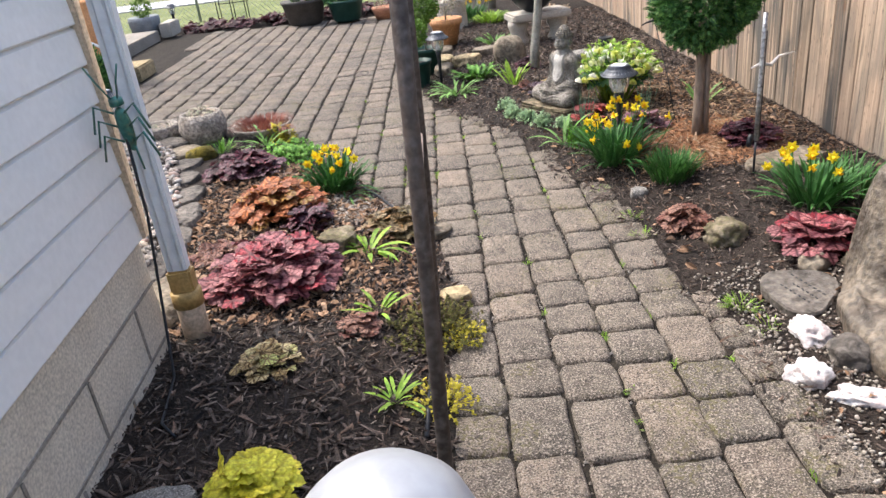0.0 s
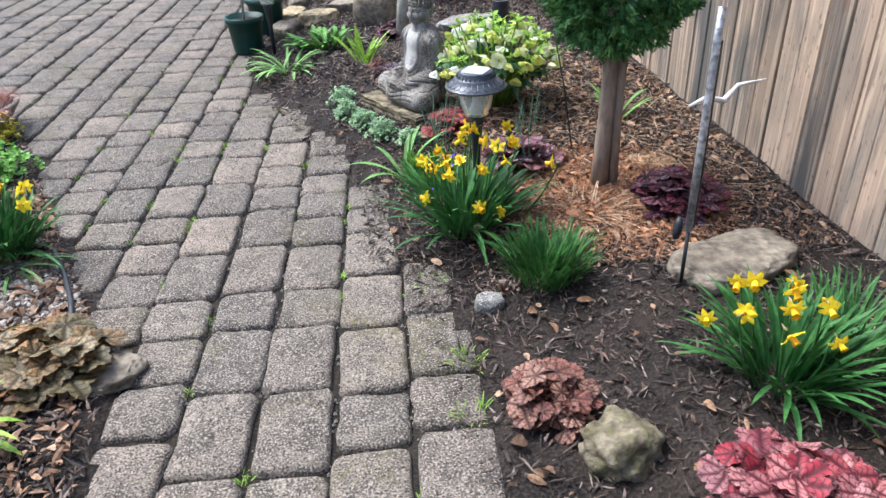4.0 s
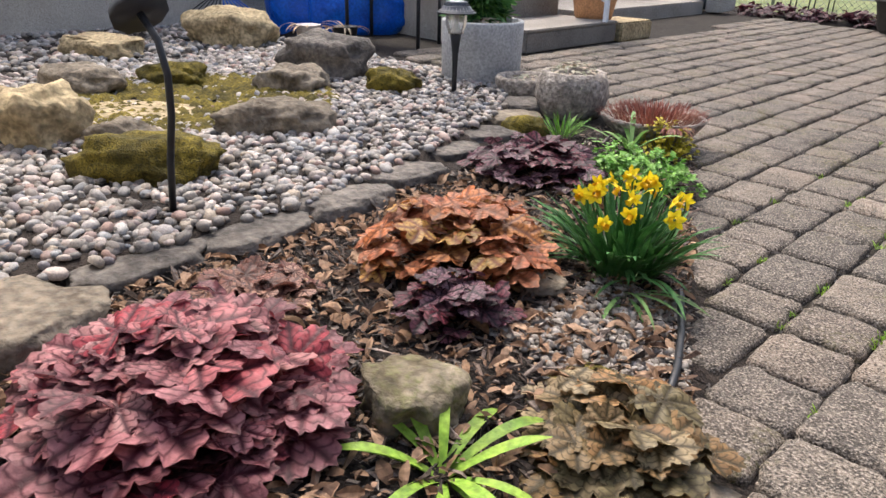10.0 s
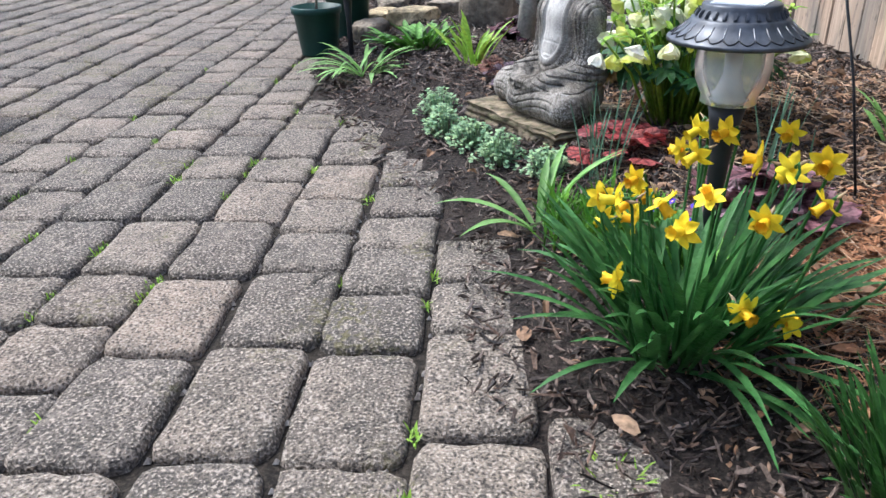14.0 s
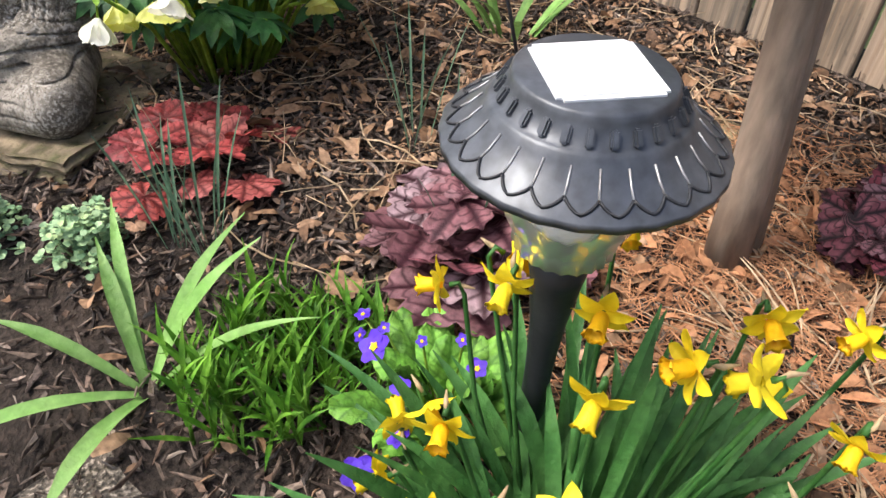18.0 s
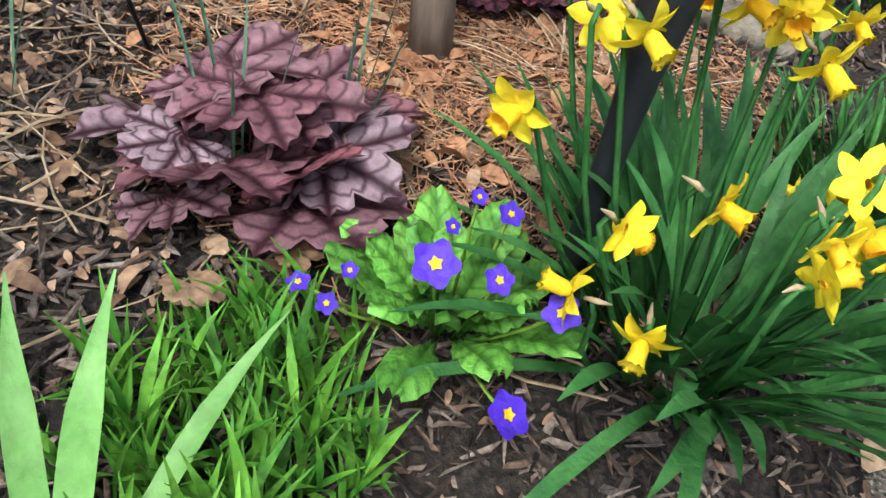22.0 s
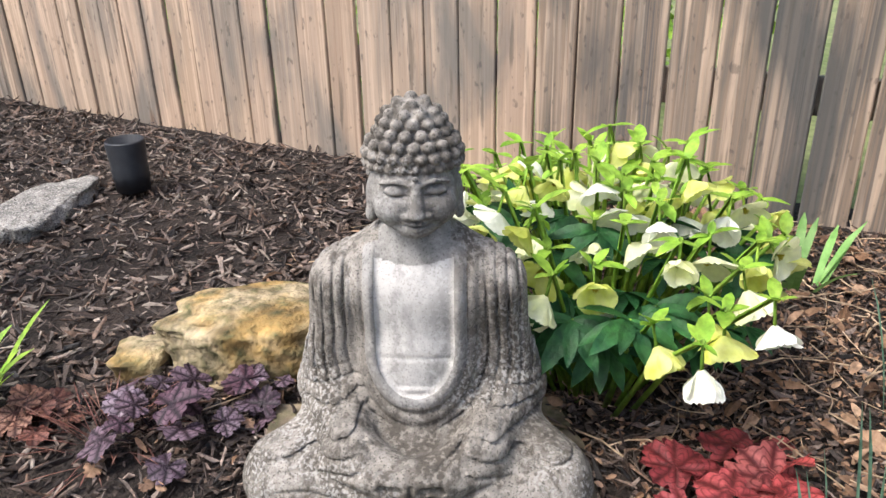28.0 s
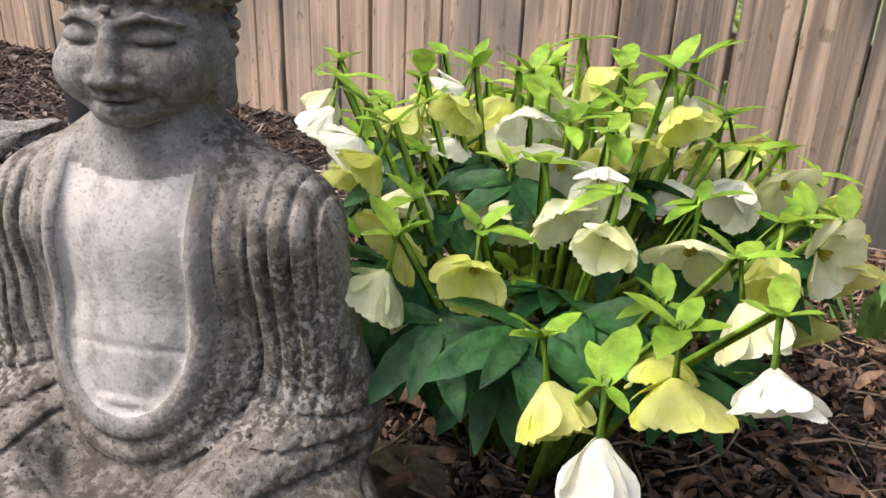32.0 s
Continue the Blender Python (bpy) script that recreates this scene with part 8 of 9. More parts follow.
def make_porch_clutter():
    def bag(name, x, y, size, rz, seed, label):
        bm = bmesh.new()
        bmesh.ops.create_icosphere(bm, subdivisions=5, radius=1)
        o = Vector((seed * 3.1, 1.7, seed))
        for q in bm.verts:
            c = Vector([math.copysign(abs(k) ** 0.6, k) for k in q.co])
            c *= 1 + 0.10 * noise.noise(c * 2 + o) + 0.05 * abs(noise.noise(c * 6 + o)) + 0.02 * noise.noise(c * 16 + o)
            taper = 1 - 0.45 * ease((c.x - 0.2) / 0.9)
            q.co = Vector((c.x * size[0] / 2, c.y * size[1] / 2 * taper, (c.z * taper * 0.55 + 0.45) * size[2]))
        top = thing(name, pose(x, y, 0.055, 0, 0, rz), label, "bag", "blue plastic sacks")
        part("sack", bm_mesh(bm, "sack", BLUE, True), top)
        part("print", rock_mesh("print", (size[0] * 0.3, size[1] * 0.3, 0.03), BAG_PRINT, seed, 0.2, 3), top, "yellow-green printed label", pose(-size[0] * 0.1, -size[1] * 0.1, size[2] * 0.86))
    bag("plastic_sack", -4.85, 6.15, (0.60, 0.45, 0.62), 40, 1, "crumpled bright blue plastic sack by the wall")
    bag("plastic_sack", -4.45, 6.42, (0.85, 0.42, 0.40), 62, 2, "long bright blue plastic sack lying down")
    top = thing("leaf_rake", pose(-5.2, 5.6, 0.06, 0, 0, -30), "leaf rake with blue tines leaning on the wall", "rake")
    for k in range(12):
        a = (k - 5.5) * 0.07
        part("tine", tube("tine", [(0.02, 0, 0.34), (0.08 + 0.02 * abs(a), a * 0.6, 0.18), (0.11, a * 0.95, 0.02), (0.14, a * 0.97, 0.0)], 0.005, BLUE if k > 5 else BLACK, 6), top, "")
    part("handle", tube("handle", [(0.02, 0, 0.30), (-0.14, 0, 1.4)], 0.013, BLACK, 8), top)
    for i, (x, y, m, lab) in enumerate(((-4.25, 5.72, BONE, "small white plastic pot"), (-4.02, 5.88, BLACK, "black plastic nursery pot with dry leaves"))):
        p = thing("nursery_pot", pose(x, y, 0.06), lab, "pot", "nursery pots")
        part("pot", lathe("pot", [(0.0, 0.0), (0.075, 0.0), (0.09, 0.14), (0.095, 0.145), (0.085, 0.145), (0.0, 0.12)], m, 20), p)
        g = Heap()
        tuft(g, np.random.default_rng(i), 12, 0.2, 0.02, 0.04, (40, 80), (60, 120), 6)
        part("dry_foliage", g.mesh("dry_foliage", STRAW), p, "", pose(0, 0, 0.12))
    t = thing("plant_table", pose(-3.9, 6.25, 0.06, 0, 0, 20), "black metal plant table by the steps", "table")
    part("top", block("top", (0.62, 0.42, 0.02), BLACK, 0.006), t, "", pose(0, 0, 0.60))
    for sx in (-0.29, 0.29):
        for sy in (-0.19, 0.19):
            part("leg", tube("leg", [(sx, sy, 0), (sx, sy, 0.60)], 0.014, BLACK, 8), t)


make_porch_clutter()


# ---- far end: dark planting strip, pots, wire fence, road ----
def make_far():
    rg = np.random.default_rng(44)
    h = Heap()
    for i in range(520):
        x, y = rg.uniform(-3.6, -0.3), 11.75 + rg.normal(0, 0.13) + 0.0
        put(h, HEUCHERA_LEAVES[i % 8], frame_of((x, y, 0.05 + rg.uniform(0.0, 0.12)), (rg.normal(), rg.normal(), 0.3), (rg.normal(0, 0.3), rg.normal(0, 0.3), 1), rg.uniform(0.06, 0.11)))
    thing("dark_hedge_strip", pose(0, 0, 0), "low strip of dark purple coral bells along the patio end", "plants", "", "stuff", h.mesh("dark_hedge_strip", H_PURPLE))
    dp = [(0.0, 0.0), (0.21, 0.0), (0.25, 0.04), (0.31, 0.30), (0.33, 0.31), (0.33, 0.35), (0.29, 0.35), (0.0, 0.30)]
    potted("conifer_pot", -1.60, 11.30, dp, DARKPOT, "dark round pot with two upright conifers", [((-0.12, 0, 0.62), (0.10, 0.10, 0.34)), ((0.1, 0, 0.62), (0.13, 0.13, 0.36))], 700, 0.05, 0.02, CONIFER, None, 8, "pots along the patio end", sprays=True)
    potted("conifer_pot", -0.98, 11.15, [(r * 0.8, z * 0.85) for r, z in dp], GREENPOT, "green pot with a pointed conifer and trailing leaves", [((0, 0, 0.52), (0.11, 0.11, 0.36)), ((-0.1, 0, 0.3), (0.2, 0.2, 0.1))], 600, 0.05, 0.02, CONIFER, None, 9, "pots along the patio end", sprays=True)
    potted("shallow_pot", -0.42, 11.1, [(0.0, 0.0), (0.14, 0.0), (0.19, 0.12), (0.2, 0.16), (0.18, 0.16), (0.0, 0.13)], TERRA_RED, "shallow red-brown clay pot at the patio end", [((0, 0, 0.2), (0.15, 0.15, 0.1))], 200, 0.03, 0.0, SUCCULENT, None, 10, "pots along the patio end")
    solar_lamp(-3.75, 12.1, 0.42, "far solar lamp in the dark planting strip", 5, 0.09, 0.05, (0, 0), "solar path lamps", False)
    st = thing("wire_plant_stand", pose(-2.85, 12.25, 0.05), "thin black wire plant stand", "plant stand")
    for sx in (-0.22, 0.0, 0.22):
        for sy in (-0.1, 0.1):
            part("rod", tube("rod", [(sx, sy, 0), (sx, sy, 0.9)], 0.008, BLACK, 6), st)
    for z in (0.3, 0.5, 0.9):
        part("bar", tube("bar", [(-0.24, 0.1, z), (0.24, 0.1, z)], 0.007, BLACK, 6), st)
    # woven wire fence
    f = thing("wire_fence", pose(0, 13.0, 0.04), "galvanised chain-link fence at the garden's end", "fence", "", "structure")
    wires = Heap()
    x0, x1, hgt, cell = -8.0, 3.2, 1.1, 0.085
    n = int((x1 - x0) / cell) + 14
    for k in range(n):
        for s in (-1, 1):
            a = x0 + (k - 13 if s > 0 else k) * cell
            b = a + s * hgt
            pa, pb = (a, 0), (b, hgt)
            if max(a, b) < x0 or min(a, b) > x1:
                continue
            wires.add([(pa[0] - 0.003, 0, pa[1]), (pa[0] + 0.003, 0, pa[1]), (pb[0] + 0.003, 0.004 * s, pb[1]), (pb[0] - 0.003, 0.004 * s, pb[1])], [(0, 1, 2, 3)])
    part("mesh_wires", wires.mesh("mesh_wires", WIRE), f)
    for k in range(6):
        part("post", tube("post", [(x0 + 2.2 * k, 0.03, -0.1), (x0 + 2.2 * k, 0.03, 1.15)], 0.024, WIRE, 10), f)
    part("top_rail", tube("top_rail", [(x0, 0.02, 1.1), (x1, 0.02, 1.1)], 0.018, WIRE, 8), f)
    thing("road", pose(0, 17.0, 0.056), "pale concrete road beyond the fence", "road", "", "structure", block("road", (80, 1.5, 0.02), ASPHALT, 0.0))
    thing("driveway", pose(2.6, 18.5, 0.06), "pale concrete driveway beyond the fence", "road", "", "structure", block("driveway", (3.4, 7.0, 0.02), ASPHALT, 0.0))
    for x, y, r in ((-0.15, 14.4, 0.13), (1.25, 10.6, 0.05), (1.0, 9.9, 0.04)):
        pole_thing("tree_trunk", x, y, [("trunk", [(0, 0, 0), (0.03, 0, 0.6), (0.02, 0.03, 1.6), (0.1, 0, 3.0)], [r * 1.25, r, r * 0.9, r * 0.6], BARK_GREY, ""), ("branch", [(0.02, 0.0, 1.2), (0.5, 0.1, 1.9), (0.9, 0.1, 2.8)], [r * 0.5, r * 0.4, r * 0.2], BARK_GREY, "")], "grey bare tree trunk beyond the patio", "tree", 0.05)
    ar = thing("trellis_frame", pose(1.15, 9.5, 0.1), "weathered grey wooden trellis frame", "trellis")
    for sx in (-0.35, 0.35):
        part("upright", block("upright", (0.05, 0.05, 1.8), BONE, 0.004), ar, "", pose(sx, 0, 0))
    for z in (0.4, 0.8, 1.2, 1.7):
        part("crosspiece", block("crosspiece", (0.72, 0.025, 0.03), BONE, 0.003), ar, "", pose(0, 0.03, z))
    bush = Heap()
    rr = np.random.default_rng(3)
    for k in range(26):
        x = 2.9 + rr.uniform(0, 1.5)
        y = -1 + 0.5 * k
        leaf_ball(bush, rr, (x, y, 0.5 + rr.uniform(0, 0.5)), np.array([0.5, 0.5, 0.6]), 260, 0.09, 0.4)
    thing("neighbour_shrubs", pose(0, 0, 0), "bright green shrubs seen through the fence gaps", "shrubs", "", "stuff", bush.mesh("neighbour_shrubs", LEAF_LIME))


make_far()


# ---- pavers, bark, pebbles: many small pieces ----
def paver_mesh(w, l, seed, fine=True):
    """A tumbled paver, top at z = 0, with a worn wavy outline and rounded shoulders."""
    rg = np.random.default_rng(seed)
    hw, hl = w / 2, l / 2
    outline = []
    for cx, cy, a0 in ((hw, hl, 0), (-hw, hl, 90), (-hw, -hl, 180), (hw, -hl, 270)):
        sx, sy = math.copysign(1, cx), math.copysign(1, cy)
        rr = 0.026 * rg.uniform(0.55, 1.5)
        for k in (0, 30, 60, 90) if fine else (0, 90):
            a = radians(a0 + k)
            outline.append((cx - sx * rr + rr * math.cos(a) + rg.normal(0, 0.0022), cy - sy * rr + rr * math.sin(a) + rg.normal(0, 0.0022)))
        if fine:
            # two more points on the side that follows
            ex, ey = (-1, 0) if a0 in (0, ) else (0, -1) if a0 == 90 else (1, 0) if a0 == 180 else (0, 1)
            px, py = outline[-1]
            run = (2 * hw if ex else 2 * hl) - 2 * rr
            for q in (0.35, 0.68):
                outline.append((px + ex * run * q + rg.normal(0, 0.0026), py + ey * run * q + rg.normal(0, 0.0026)))
    n = len(outline)
    vs = []
    rings = ((-0.05, 0.0), (-0.017, 0.0), (-0.0075, 0.0035), (-0.0025, 0.010), (-0.0004, 0.021)) if fine else ((-0.05, 0.0), (-0.012, 0.0), (-0.003, 0.008), (0.0, 0.02))
    for z, inset in rings:
        for x, y in outline:
            d = math.hypot(x, y)
            vs.append((x * (1 - inset * 1.25 / d), y * (1 - inset * 1.25 / d), z + (rg.normal(0, 0.0013) if z > -0.02 else 0)))
    vs.append((0, 0, rg.normal(0.0006, 0.001)))
    fs = []
    for j in range(len(rings) - 1):
        for i in range(n):
            fs.append((j * n + i, j * n + (i + 1) % n, (j + 1) * n + (i + 1) % n, (j + 1) * n + i))
    for i in range(n):
        fs.append(((len(rings) - 1) * n + i, (len(rings) - 1) * n + (i + 1) % n, len(rings) * n))
    return np.array(vs), fs


def make_pavers():
    patio = thing("pavement", pose(0, 0, 0), "tumbled grey-brown concrete pavers laid in straight columns", "paving", "", "structure")
    rg = random.Random(21)
    col, gap = 0.19, 0.0095
    shapes = lambda base, fine: {"square": [paver_mesh(col - gap, 0.196 - gap, base + k, fine) for k in range(9)], "long": [paver_mesh(col - gap, 0.280 - gap, base + 50 + k, fine) for k in range(9)]}
    sizes = shapes(300, False)
    meshes = {k: [mesh_of("paver", v, f, PAVER, smooth=True) for v, f in lst] for k, lst in shapes(100, True).items()}
    spots = []
    for c in range(-22, 4):
        y = -1.6 + rg.uniform(0, 0.2)
        while y < 11.9:
            kind = "long" if rg.random() < 0.42 else "square"
            ln = 0.280 if kind == "long" else 0.196
            u, v = 0.665 + col * c, y + ln / 2
            y += ln
            # columns lean slightly to the right as they run away
            x, yy = u + 0.03 * (v - 3.6), v
            inside = sum(zone(x + a * 0.06, yy + b * 0.07) == "paved" for a in (-1, 1) for b in (-1, 1))
            if inside >= 2 and yy < 11.4 and x > -5.3 and not (x < -2.95 and yy > 6.6):
                spots.append((x, yy, kind))
    near = sorted(range(len(spots)), key=lambda i: abs(spots[i][0] - 0.35) * 0.8 + max(0, spots[i][1] - 3.6) + max(0, 1.2 - spots[i][1]) * 1.5)[:300]
    near = set(near)
    heap = Heap()
    for i, (x, y, kind) in enumerate(spots):
        k = rg.randrange(9)
        z = patio_z(x) + rg.uniform(-0.002, 0.003)
        rx, ry, rz = rg.uniform(-1.2, 1.2), rg.uniform(-1.2, 1.2), -1.7 + rg.uniform(-2.0, 2.0) + 180 * rg.randrange(2)
        m = pose(x + rg.uniform(-0.005, 0.005), y + rg.uniform(-0.003, 0.003), z, rx, ry, rz)
        if i in near:
            part("paver", meshes[kind][k], patio, "", m)
        else:
            v, f = sizes[kind][k]
            a = np.array(m)
            heap.add(v @ a[:3, :3].T + a[:3, 3], f)
    far = part("far_pavers", heap.mesh("far_pavers", PAVER_FAR, False), patio)
    far["kind"] = "stuff"
    # moss and weeds in the joints
    wr = np.random.default_rng(6)
    weeds = Heap()
    for i in range(260):
        x, y, kind = spots[wr.integers(len(spots))]
        if y > 6.5 or x < -0.9:
            continue
        ln = 0.14 if kind == "long" else 0.098
        px, py = x + wr.choice([-1, 1]) * 0.095, y + wr.uniform(-ln, ln)
        for k in range(wr.integers(8, 20)):
            b = blade(wr.uniform(0.008, 0.028), 0.0035, wr.uniform(5, 80), 30, 3, 0.3, 0.2)
            weeds.add(*turned(b, wr.uniform(0, 6.28), (px + wr.normal(0, 0.007), py + wr.normal(0, 0.012), -0.014)))
    thing("joint_weeds", pose(0, 0, 0), "tiny green weeds growing in the paving joints", "weeds", "", "stuff", weeds.mesh("joint_weeds", LEAF_LIME))
    crumbs = Heap()
    for i in range(5200):
        x, y, kind = spots[wr.integers(len(spots))]
        if y > 6.0 or x < -1.2:
            continue
        ln = 0.14 if kind == "long" else 0.098
        if wr.uniform() < 0.6:
            px, py = x + wr.choice([-1, 1]) * 0.095 + wr.normal(0, 0.004), y + wr.uniform(-ln, ln)
        else:
            px, py = x + wr.uniform(-0.09, 0.09), y + wr.choice([-1, 1]) * ln + wr.normal(0, 0.004)
        s = wr.uniform(0.002, 0.0055)
        crumbs.add(np.array([(-1, -1, -1), (1, -0.8, -1), (0.9, 1, -1), (-0.8, 0.9, -1), (0.1, 0, 0.8)]) * s + [px, py, -0.018 + s * 0.8], [(0, 1, 4), (1, 2, 4), (2, 3, 4), (3, 0, 4)])
    thing("joint_grit", pose(0, 0, 0), "pale grit lying in the paving joints", "grit", "", "stuff", crumbs.mesh("joint_grit", PEA, False))


make_pavers()


def scatter(name, count, box, want, maker, material, label, category, seed, keep=None, smooth=False):
    rg = np.random.default_rng(seed)
    heap = Heap()
    made = 0
    for _ in range(count * 4):
        if made >= count:
            break
        x, y = rg.uniform(box[0], box[2]), rg.uniform(box[1], box[3])
        if zone(x, y) not in want or (keep and not keep(x, y, rg)):
            continue
        v, f = maker(rg)
        heap.add(v + [x, y, height(x, y) + (0.004 if zone(x, y) == "paved" else 0)], f)
        made += 1
    return thing(name, pose(0, 0, 0), label, category, "", "stuff", heap.mesh(name, material, smooth))


def chip(rg, big=1.0):
    ln, w, t = (0.012 + 0.045 * rg.uniform() ** 1.7) * big, (0.002 + 0.010 * rg.uniform() ** 2) * big, rg.uniform(0.001, 0.004)
    v = np.array([(-1, -0.3, -1), (0.7, -1, -1), (1, 0.3, -1), (-0.5, 1, -1), (-0.95, -0.2, 0.6), (0.6, -0.8, 1.4), (0.9, 0.3, 0.5), (-0.4, 0.8, 1)]) * [ln / 2, w / 2, t / 2]
    v[:, 2] += 0.12 * ln * rg.normal() * (v[:, 0] / ln) ** 2 * 4
    v[:, 1] += 0.2 * ln * rg.normal() * (v[:, 0] / ln) ** 2
    m = np.array(Euler((rg.normal(0, 0.5), rg.normal(0, 0.4), rg.uniform(0, 6.28))).to_matrix())
    return v @ m.T + [0, 0, rg.uniform(0.0, 0.012)], [(0, 3, 2, 1), (4, 5, 6, 7), (0, 1, 5, 4), (1, 2, 6, 5), (2, 3, 7, 6), (3, 0, 4, 7)]


def dry_leaf(rg):
    ln = rg.uniform(0.016, 0.05)
    w = ln * rg.uniform(0.25, 0.7)
    curl = rg.uniform(-0.4, 0.9)
    v = []
    for i in range(4):
        t = i / 3
        ww = w * math.sin(math.pi * (0.12 + 0.8 * t))
        for j in (-1, 0, 1):
            v.append((ln * (t - 0.5), j * ww / 2, curl * ww * abs(j) * 0.6 + ln * 0.12 * math.sin(t * 3)))
    f = [(3 * i + j, 3 * i + j + 3, 3 * i + j + 4, 3 * i + j + 1) for i in range(3) for j in (0, 1)]
    m = np.array(Euler((rg.normal(0, 0.4), rg.normal(0, 0.4), rg.uniform(0, 6.28))).to_matrix())
    return np.array(v) @ m.T + [0, 0, 0.010 + rg.uniform(0, 0.006)], f


def crumb_leaf(rg):
    v, f = dry_leaf(rg)
    return (v - [0, 0, 0.012]) * 0.33 + [0, 0, 0.012], f


def needle(rg):
    ln = rg.uniform(0.02, 0.05)
    m = np.array(Euler((rg.normal(0, 0.2), rg.normal(0, 0.25), rg.uniform(0, 6.28))).to_matrix())
    v = np.array([(-ln / 2, -0.0006, 0), (ln / 2, -0.0004, 0), (ln / 2, 0.0004, 0.001), (-ln / 2, 0.0006, 0.001)])
    return v @ m.T + [0, 0, 0.012 + rg.uniform(0, 0.008)], [(0, 1, 2, 3)]


def twig(rg):
    ln, r = rg.uniform(0.05, 0.17), rg.uniform(0.0007, 0.0016)
    a, bow = rg.uniform(0, 6.28), rg.normal(0, 0.12)
    c, s = math.cos(a), math.sin(a)
    pts = [(ln * (t - 0.5) * c - bow * ln * (1 - 4 * (t - 0.5) ** 2) * s, ln * (t - 0.5) * s + bow * ln * (1 - 4 * (t - 0.5) ** 2) * c, 0.014 + 0.008 * rg.uniform()) for t in (0, 0.33, 0.67, 1)]
    v, f = tube_data(pts, r, 4)
    return np.array(v), f


def pebble(rg, lo=0.010, hi=0.024):
    r = lo + (hi - lo) * rg.uniform() ** 1.6
    a, b, c = r * rg.uniform(0.8, 1.3), r * rg.uniform(0.7, 1.0), r * rg.uniform(0.45, 0.75)
    vs = [(0, 0, c)]
    for zz, rr in ((0.62, 0.78), (0.0, 1.0), (-0.62, 0.78)):
        for k in range(7):
            q = 2 * math.pi * (k + 0.5 * (zz == 0)) / 7
            vs.append((a * rr * math.cos(q), b * rr * math.sin(q), c * zz))
    vs.append((0, 0, -c))
    fs = [(0, 1 + k, 1 + (k + 1) % 7) for k in range(7)]
    for j in range(2):
        for k in range(7):
            fs.append((1 + 7 * j + k, 8 + 7 * j + k, 8 + 7 * j + (k + 1) % 7, 1 + 7 * j + (k + 1) % 7))
    m = np.array(Euler((rg.normal(0, 0.35), rg.normal(0, 0.35), rg.uniform(0, 6.28))).to_matrix())
    return np.array(vs) @ m.T + [0, 0, rg.uniform(0.0, 0.010)], fs


bare = lambda x, y, rg: x > along(R_EDGE, y) - 0.10 and rg.uniform() < 0.30 + 0.70 * ease((x - along(R_EDGE, y) + 0.08) / 0.42) and (x > 0.8 or y < 4.4 or rg.uniform() < 0.45)
scatter("bark_mulch", 24000, (0.0, 3.4, 2.13, 5.6), ("right", "paved"), chip, CHIP, "dark shredded bark mulch round the statue", "mulch", 1, bare)
scatter("bark_mulch", 6500, (0.8, 1.2, 2.13, 3.5), ("right", "paved"), chip, CHIP, "dark shredded bark mulch near the fountain", "mulch", 2, bare)
scatter("bark_mulch", 17000, (0.0, 5.5, 2.13, 9.0), ("right",), lambda rg: chip(rg, 1.45), CHIP, "dark bark mulch behind the statue", "mulch", 3)
scatter("pale_chips", 900, (0.5, 1.3, 2.13, 7.5), ("right",), lambda rg: chip(rg, 0.7), STRAWCHIP, "bleached pale wood shreds lying on the mulch", "mulch", 21)
scatter("pale_chips", 1500, (0.5, 5.6, 2.1, 7.4), ("right",), chip, STRAWCHIP, "bleached pale wood shreds on the mulch behind the statue", "mulch", 27)
scatter("pale_chips", 700, (-1.35, 0.8, 0.0, 4.6), ("left",), chip, STRAWCHIP, "bleached pale wood shreds beside the house", "mulch", 22)
scatter("bark_mulch", 12000, (-1.35, 0.6, 0.1, 5.4), ("left",), lambda rg: chip(rg, 1.5), CHIP, "dark bark mulch beside the house", "mulch", 4)
strewn = lambda x, y, rg: rg.uniform() < 0.12 + 0.88 * ease((x - 0.95) / 0.3) * (1 - 0.6 * ease((y - 5.0) / 0.4))
scatter("dead_leaves", 900, (0.55, 3.5, 2.1, 5.6), ("right",), dry_leaf, DEAD, "curled tan dead leaves on the mulch", "dead leaves", 5, strewn)
scatter("dead_leaves", 2300, (-1.3, 2.4, -0.05, 4.4), ("left",), dry_leaf, DEAD, "curled brown dead leaves among coral bells", "dead leaves", 6)
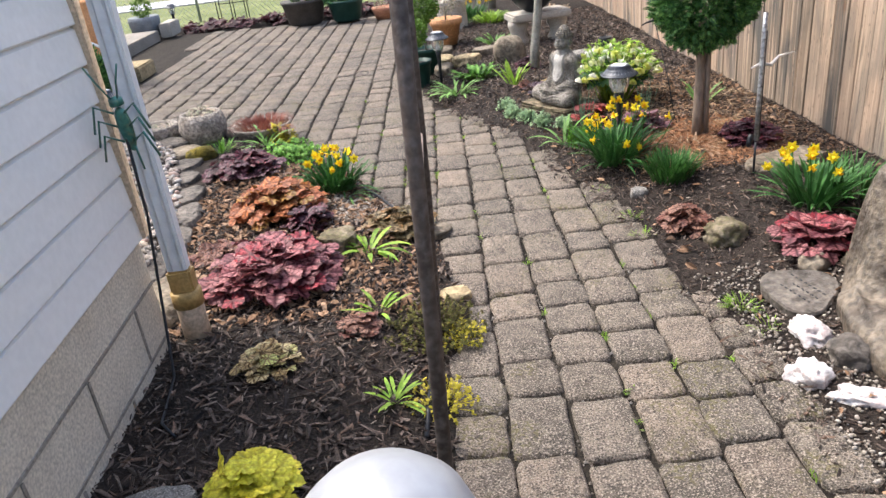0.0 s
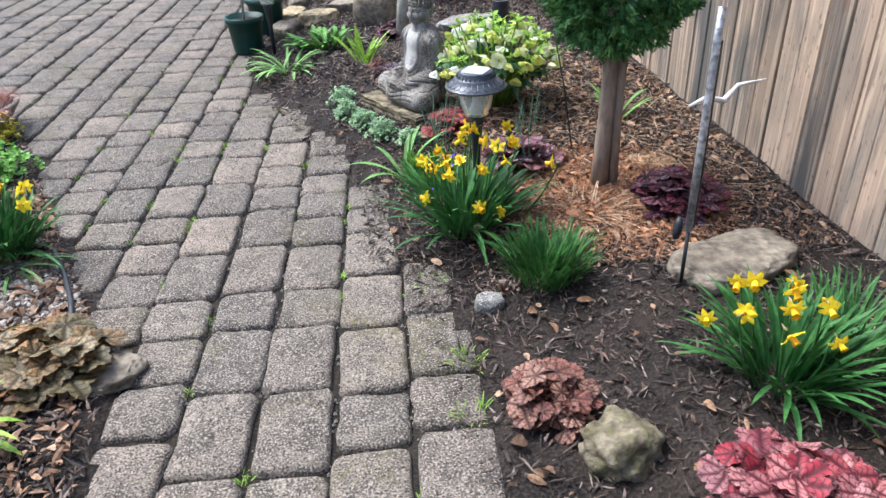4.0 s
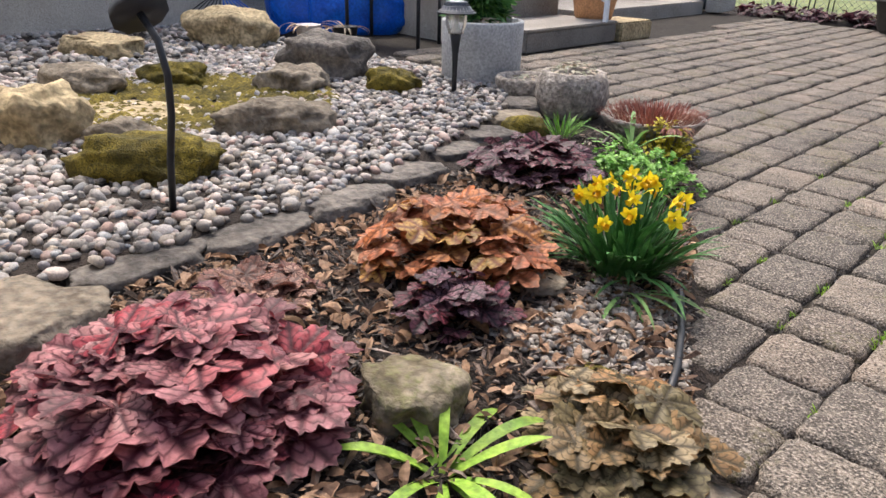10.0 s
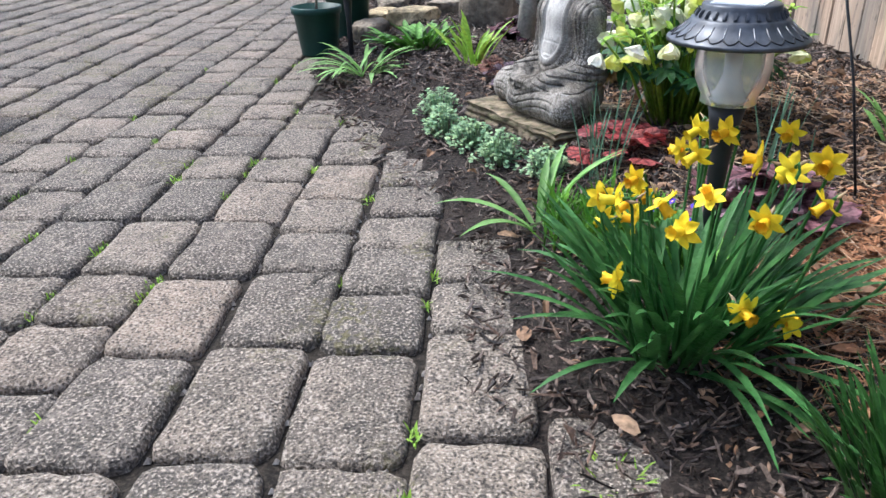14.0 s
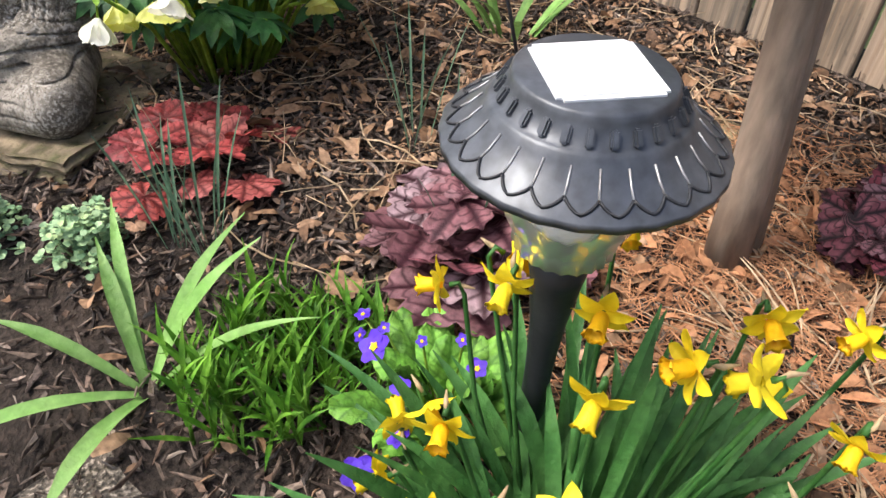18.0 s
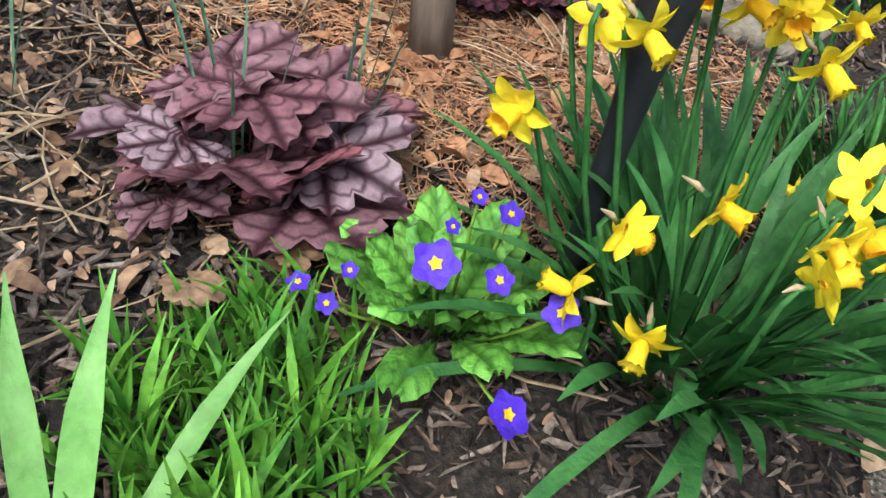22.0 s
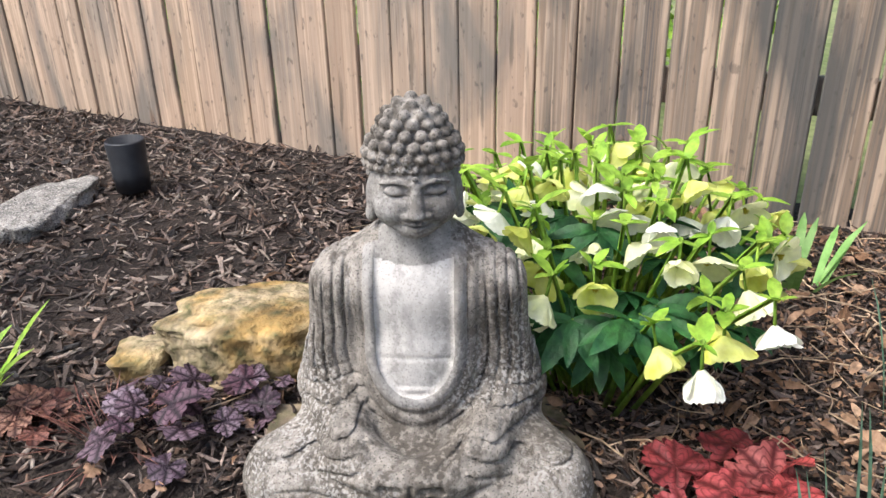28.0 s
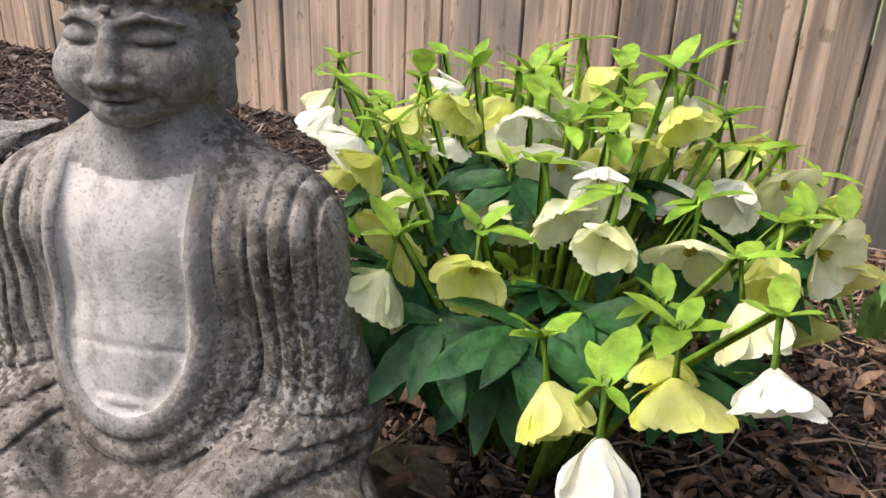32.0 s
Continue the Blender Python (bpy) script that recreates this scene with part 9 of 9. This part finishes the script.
scatter("dead_leaves", 160, (0.9, 1.2, 2.1, 3.5), ("right",), dry_leaf, DEAD, "dead leaves near the fountain", "dead leaves", 7)
scatter("leaf_litter", 8000, (0.8, 3.4, 2.1, 5.5), ("right",), crumb_leaf, DEAD, "small brown crumbs of dead leaves on the mulch", "leaf litter", 23, strewn)
scatter("dry_twigs", 420, (0.9, 3.6, 2.1, 5.6), ("right",), twig, STRAW, "thin straw-coloured twigs lying over the mulch", "twigs", 25, strewn)
scatter("leaf_litter", 3000, (-1.3, 2.4, 0.0, 4.6), ("left",), crumb_leaf, DEAD, "brown crumbs of dead leaves among coral bells", "leaf litter", 24)
fallen = lambda x, y, rg: rg.uniform() < 1.2 - math.hypot(x - 1.48, y - 3.85) / 0.42
scatter("fallen_needles", 8000, (1.0, 3.4, 1.95, 4.35), ("right",), needle, NEEDLE, "russet fallen conifer needles round the trunk", "needles", 8, fallen)
scatter("fallen_needles", 300, (1.05, 3.4, 1.9, 4.3), ("right",), dry_leaf, NEEDLE, "russet fallen conifer scales round the trunk", "needles", 18, fallen)
scatter("river_pebbles", 9800, (-3.9, 2.5, -1.25, 5.6), ("gravel",), lambda rg: pebble(rg, 0.011, 0.027), PEBBLE, "rounded river pebbles in grey, white and tan", "pebbles", 9, lambda x, y, rg: math.hypot(x + 2.78, y - 3.98) > 0.5 or rg.uniform() < 0.15, True)
scatter("river_pebbles", 2600, (-5.4, 2.5, -3.2, 5.7), ("gravel",), lambda rg: pebble(rg, 0.016, 0.035), PEBBLE, "rounded river pebbles near the house wall", "pebbles", 10, None, True)
scatter("pea_gravel", 1500, (-0.55, 3.35, -0.15, 3.85), ("left",), lambda rg: pebble(rg, 0.005, 0.014), PEA, "small pale gravel beside the black edging", "gravel", 11, None, True)
scatter("pea_gravel", 1700, (0.95, 1.2, 1.5, 2.5), ("right",), lambda rg: pebble(rg, 0.003, 0.008), PEA, "small pale pea gravel round the plaque", "gravel", 12, lambda x, y, rg: rg.uniform() < 1.1 - (x - 1.0) * 1.6, True)
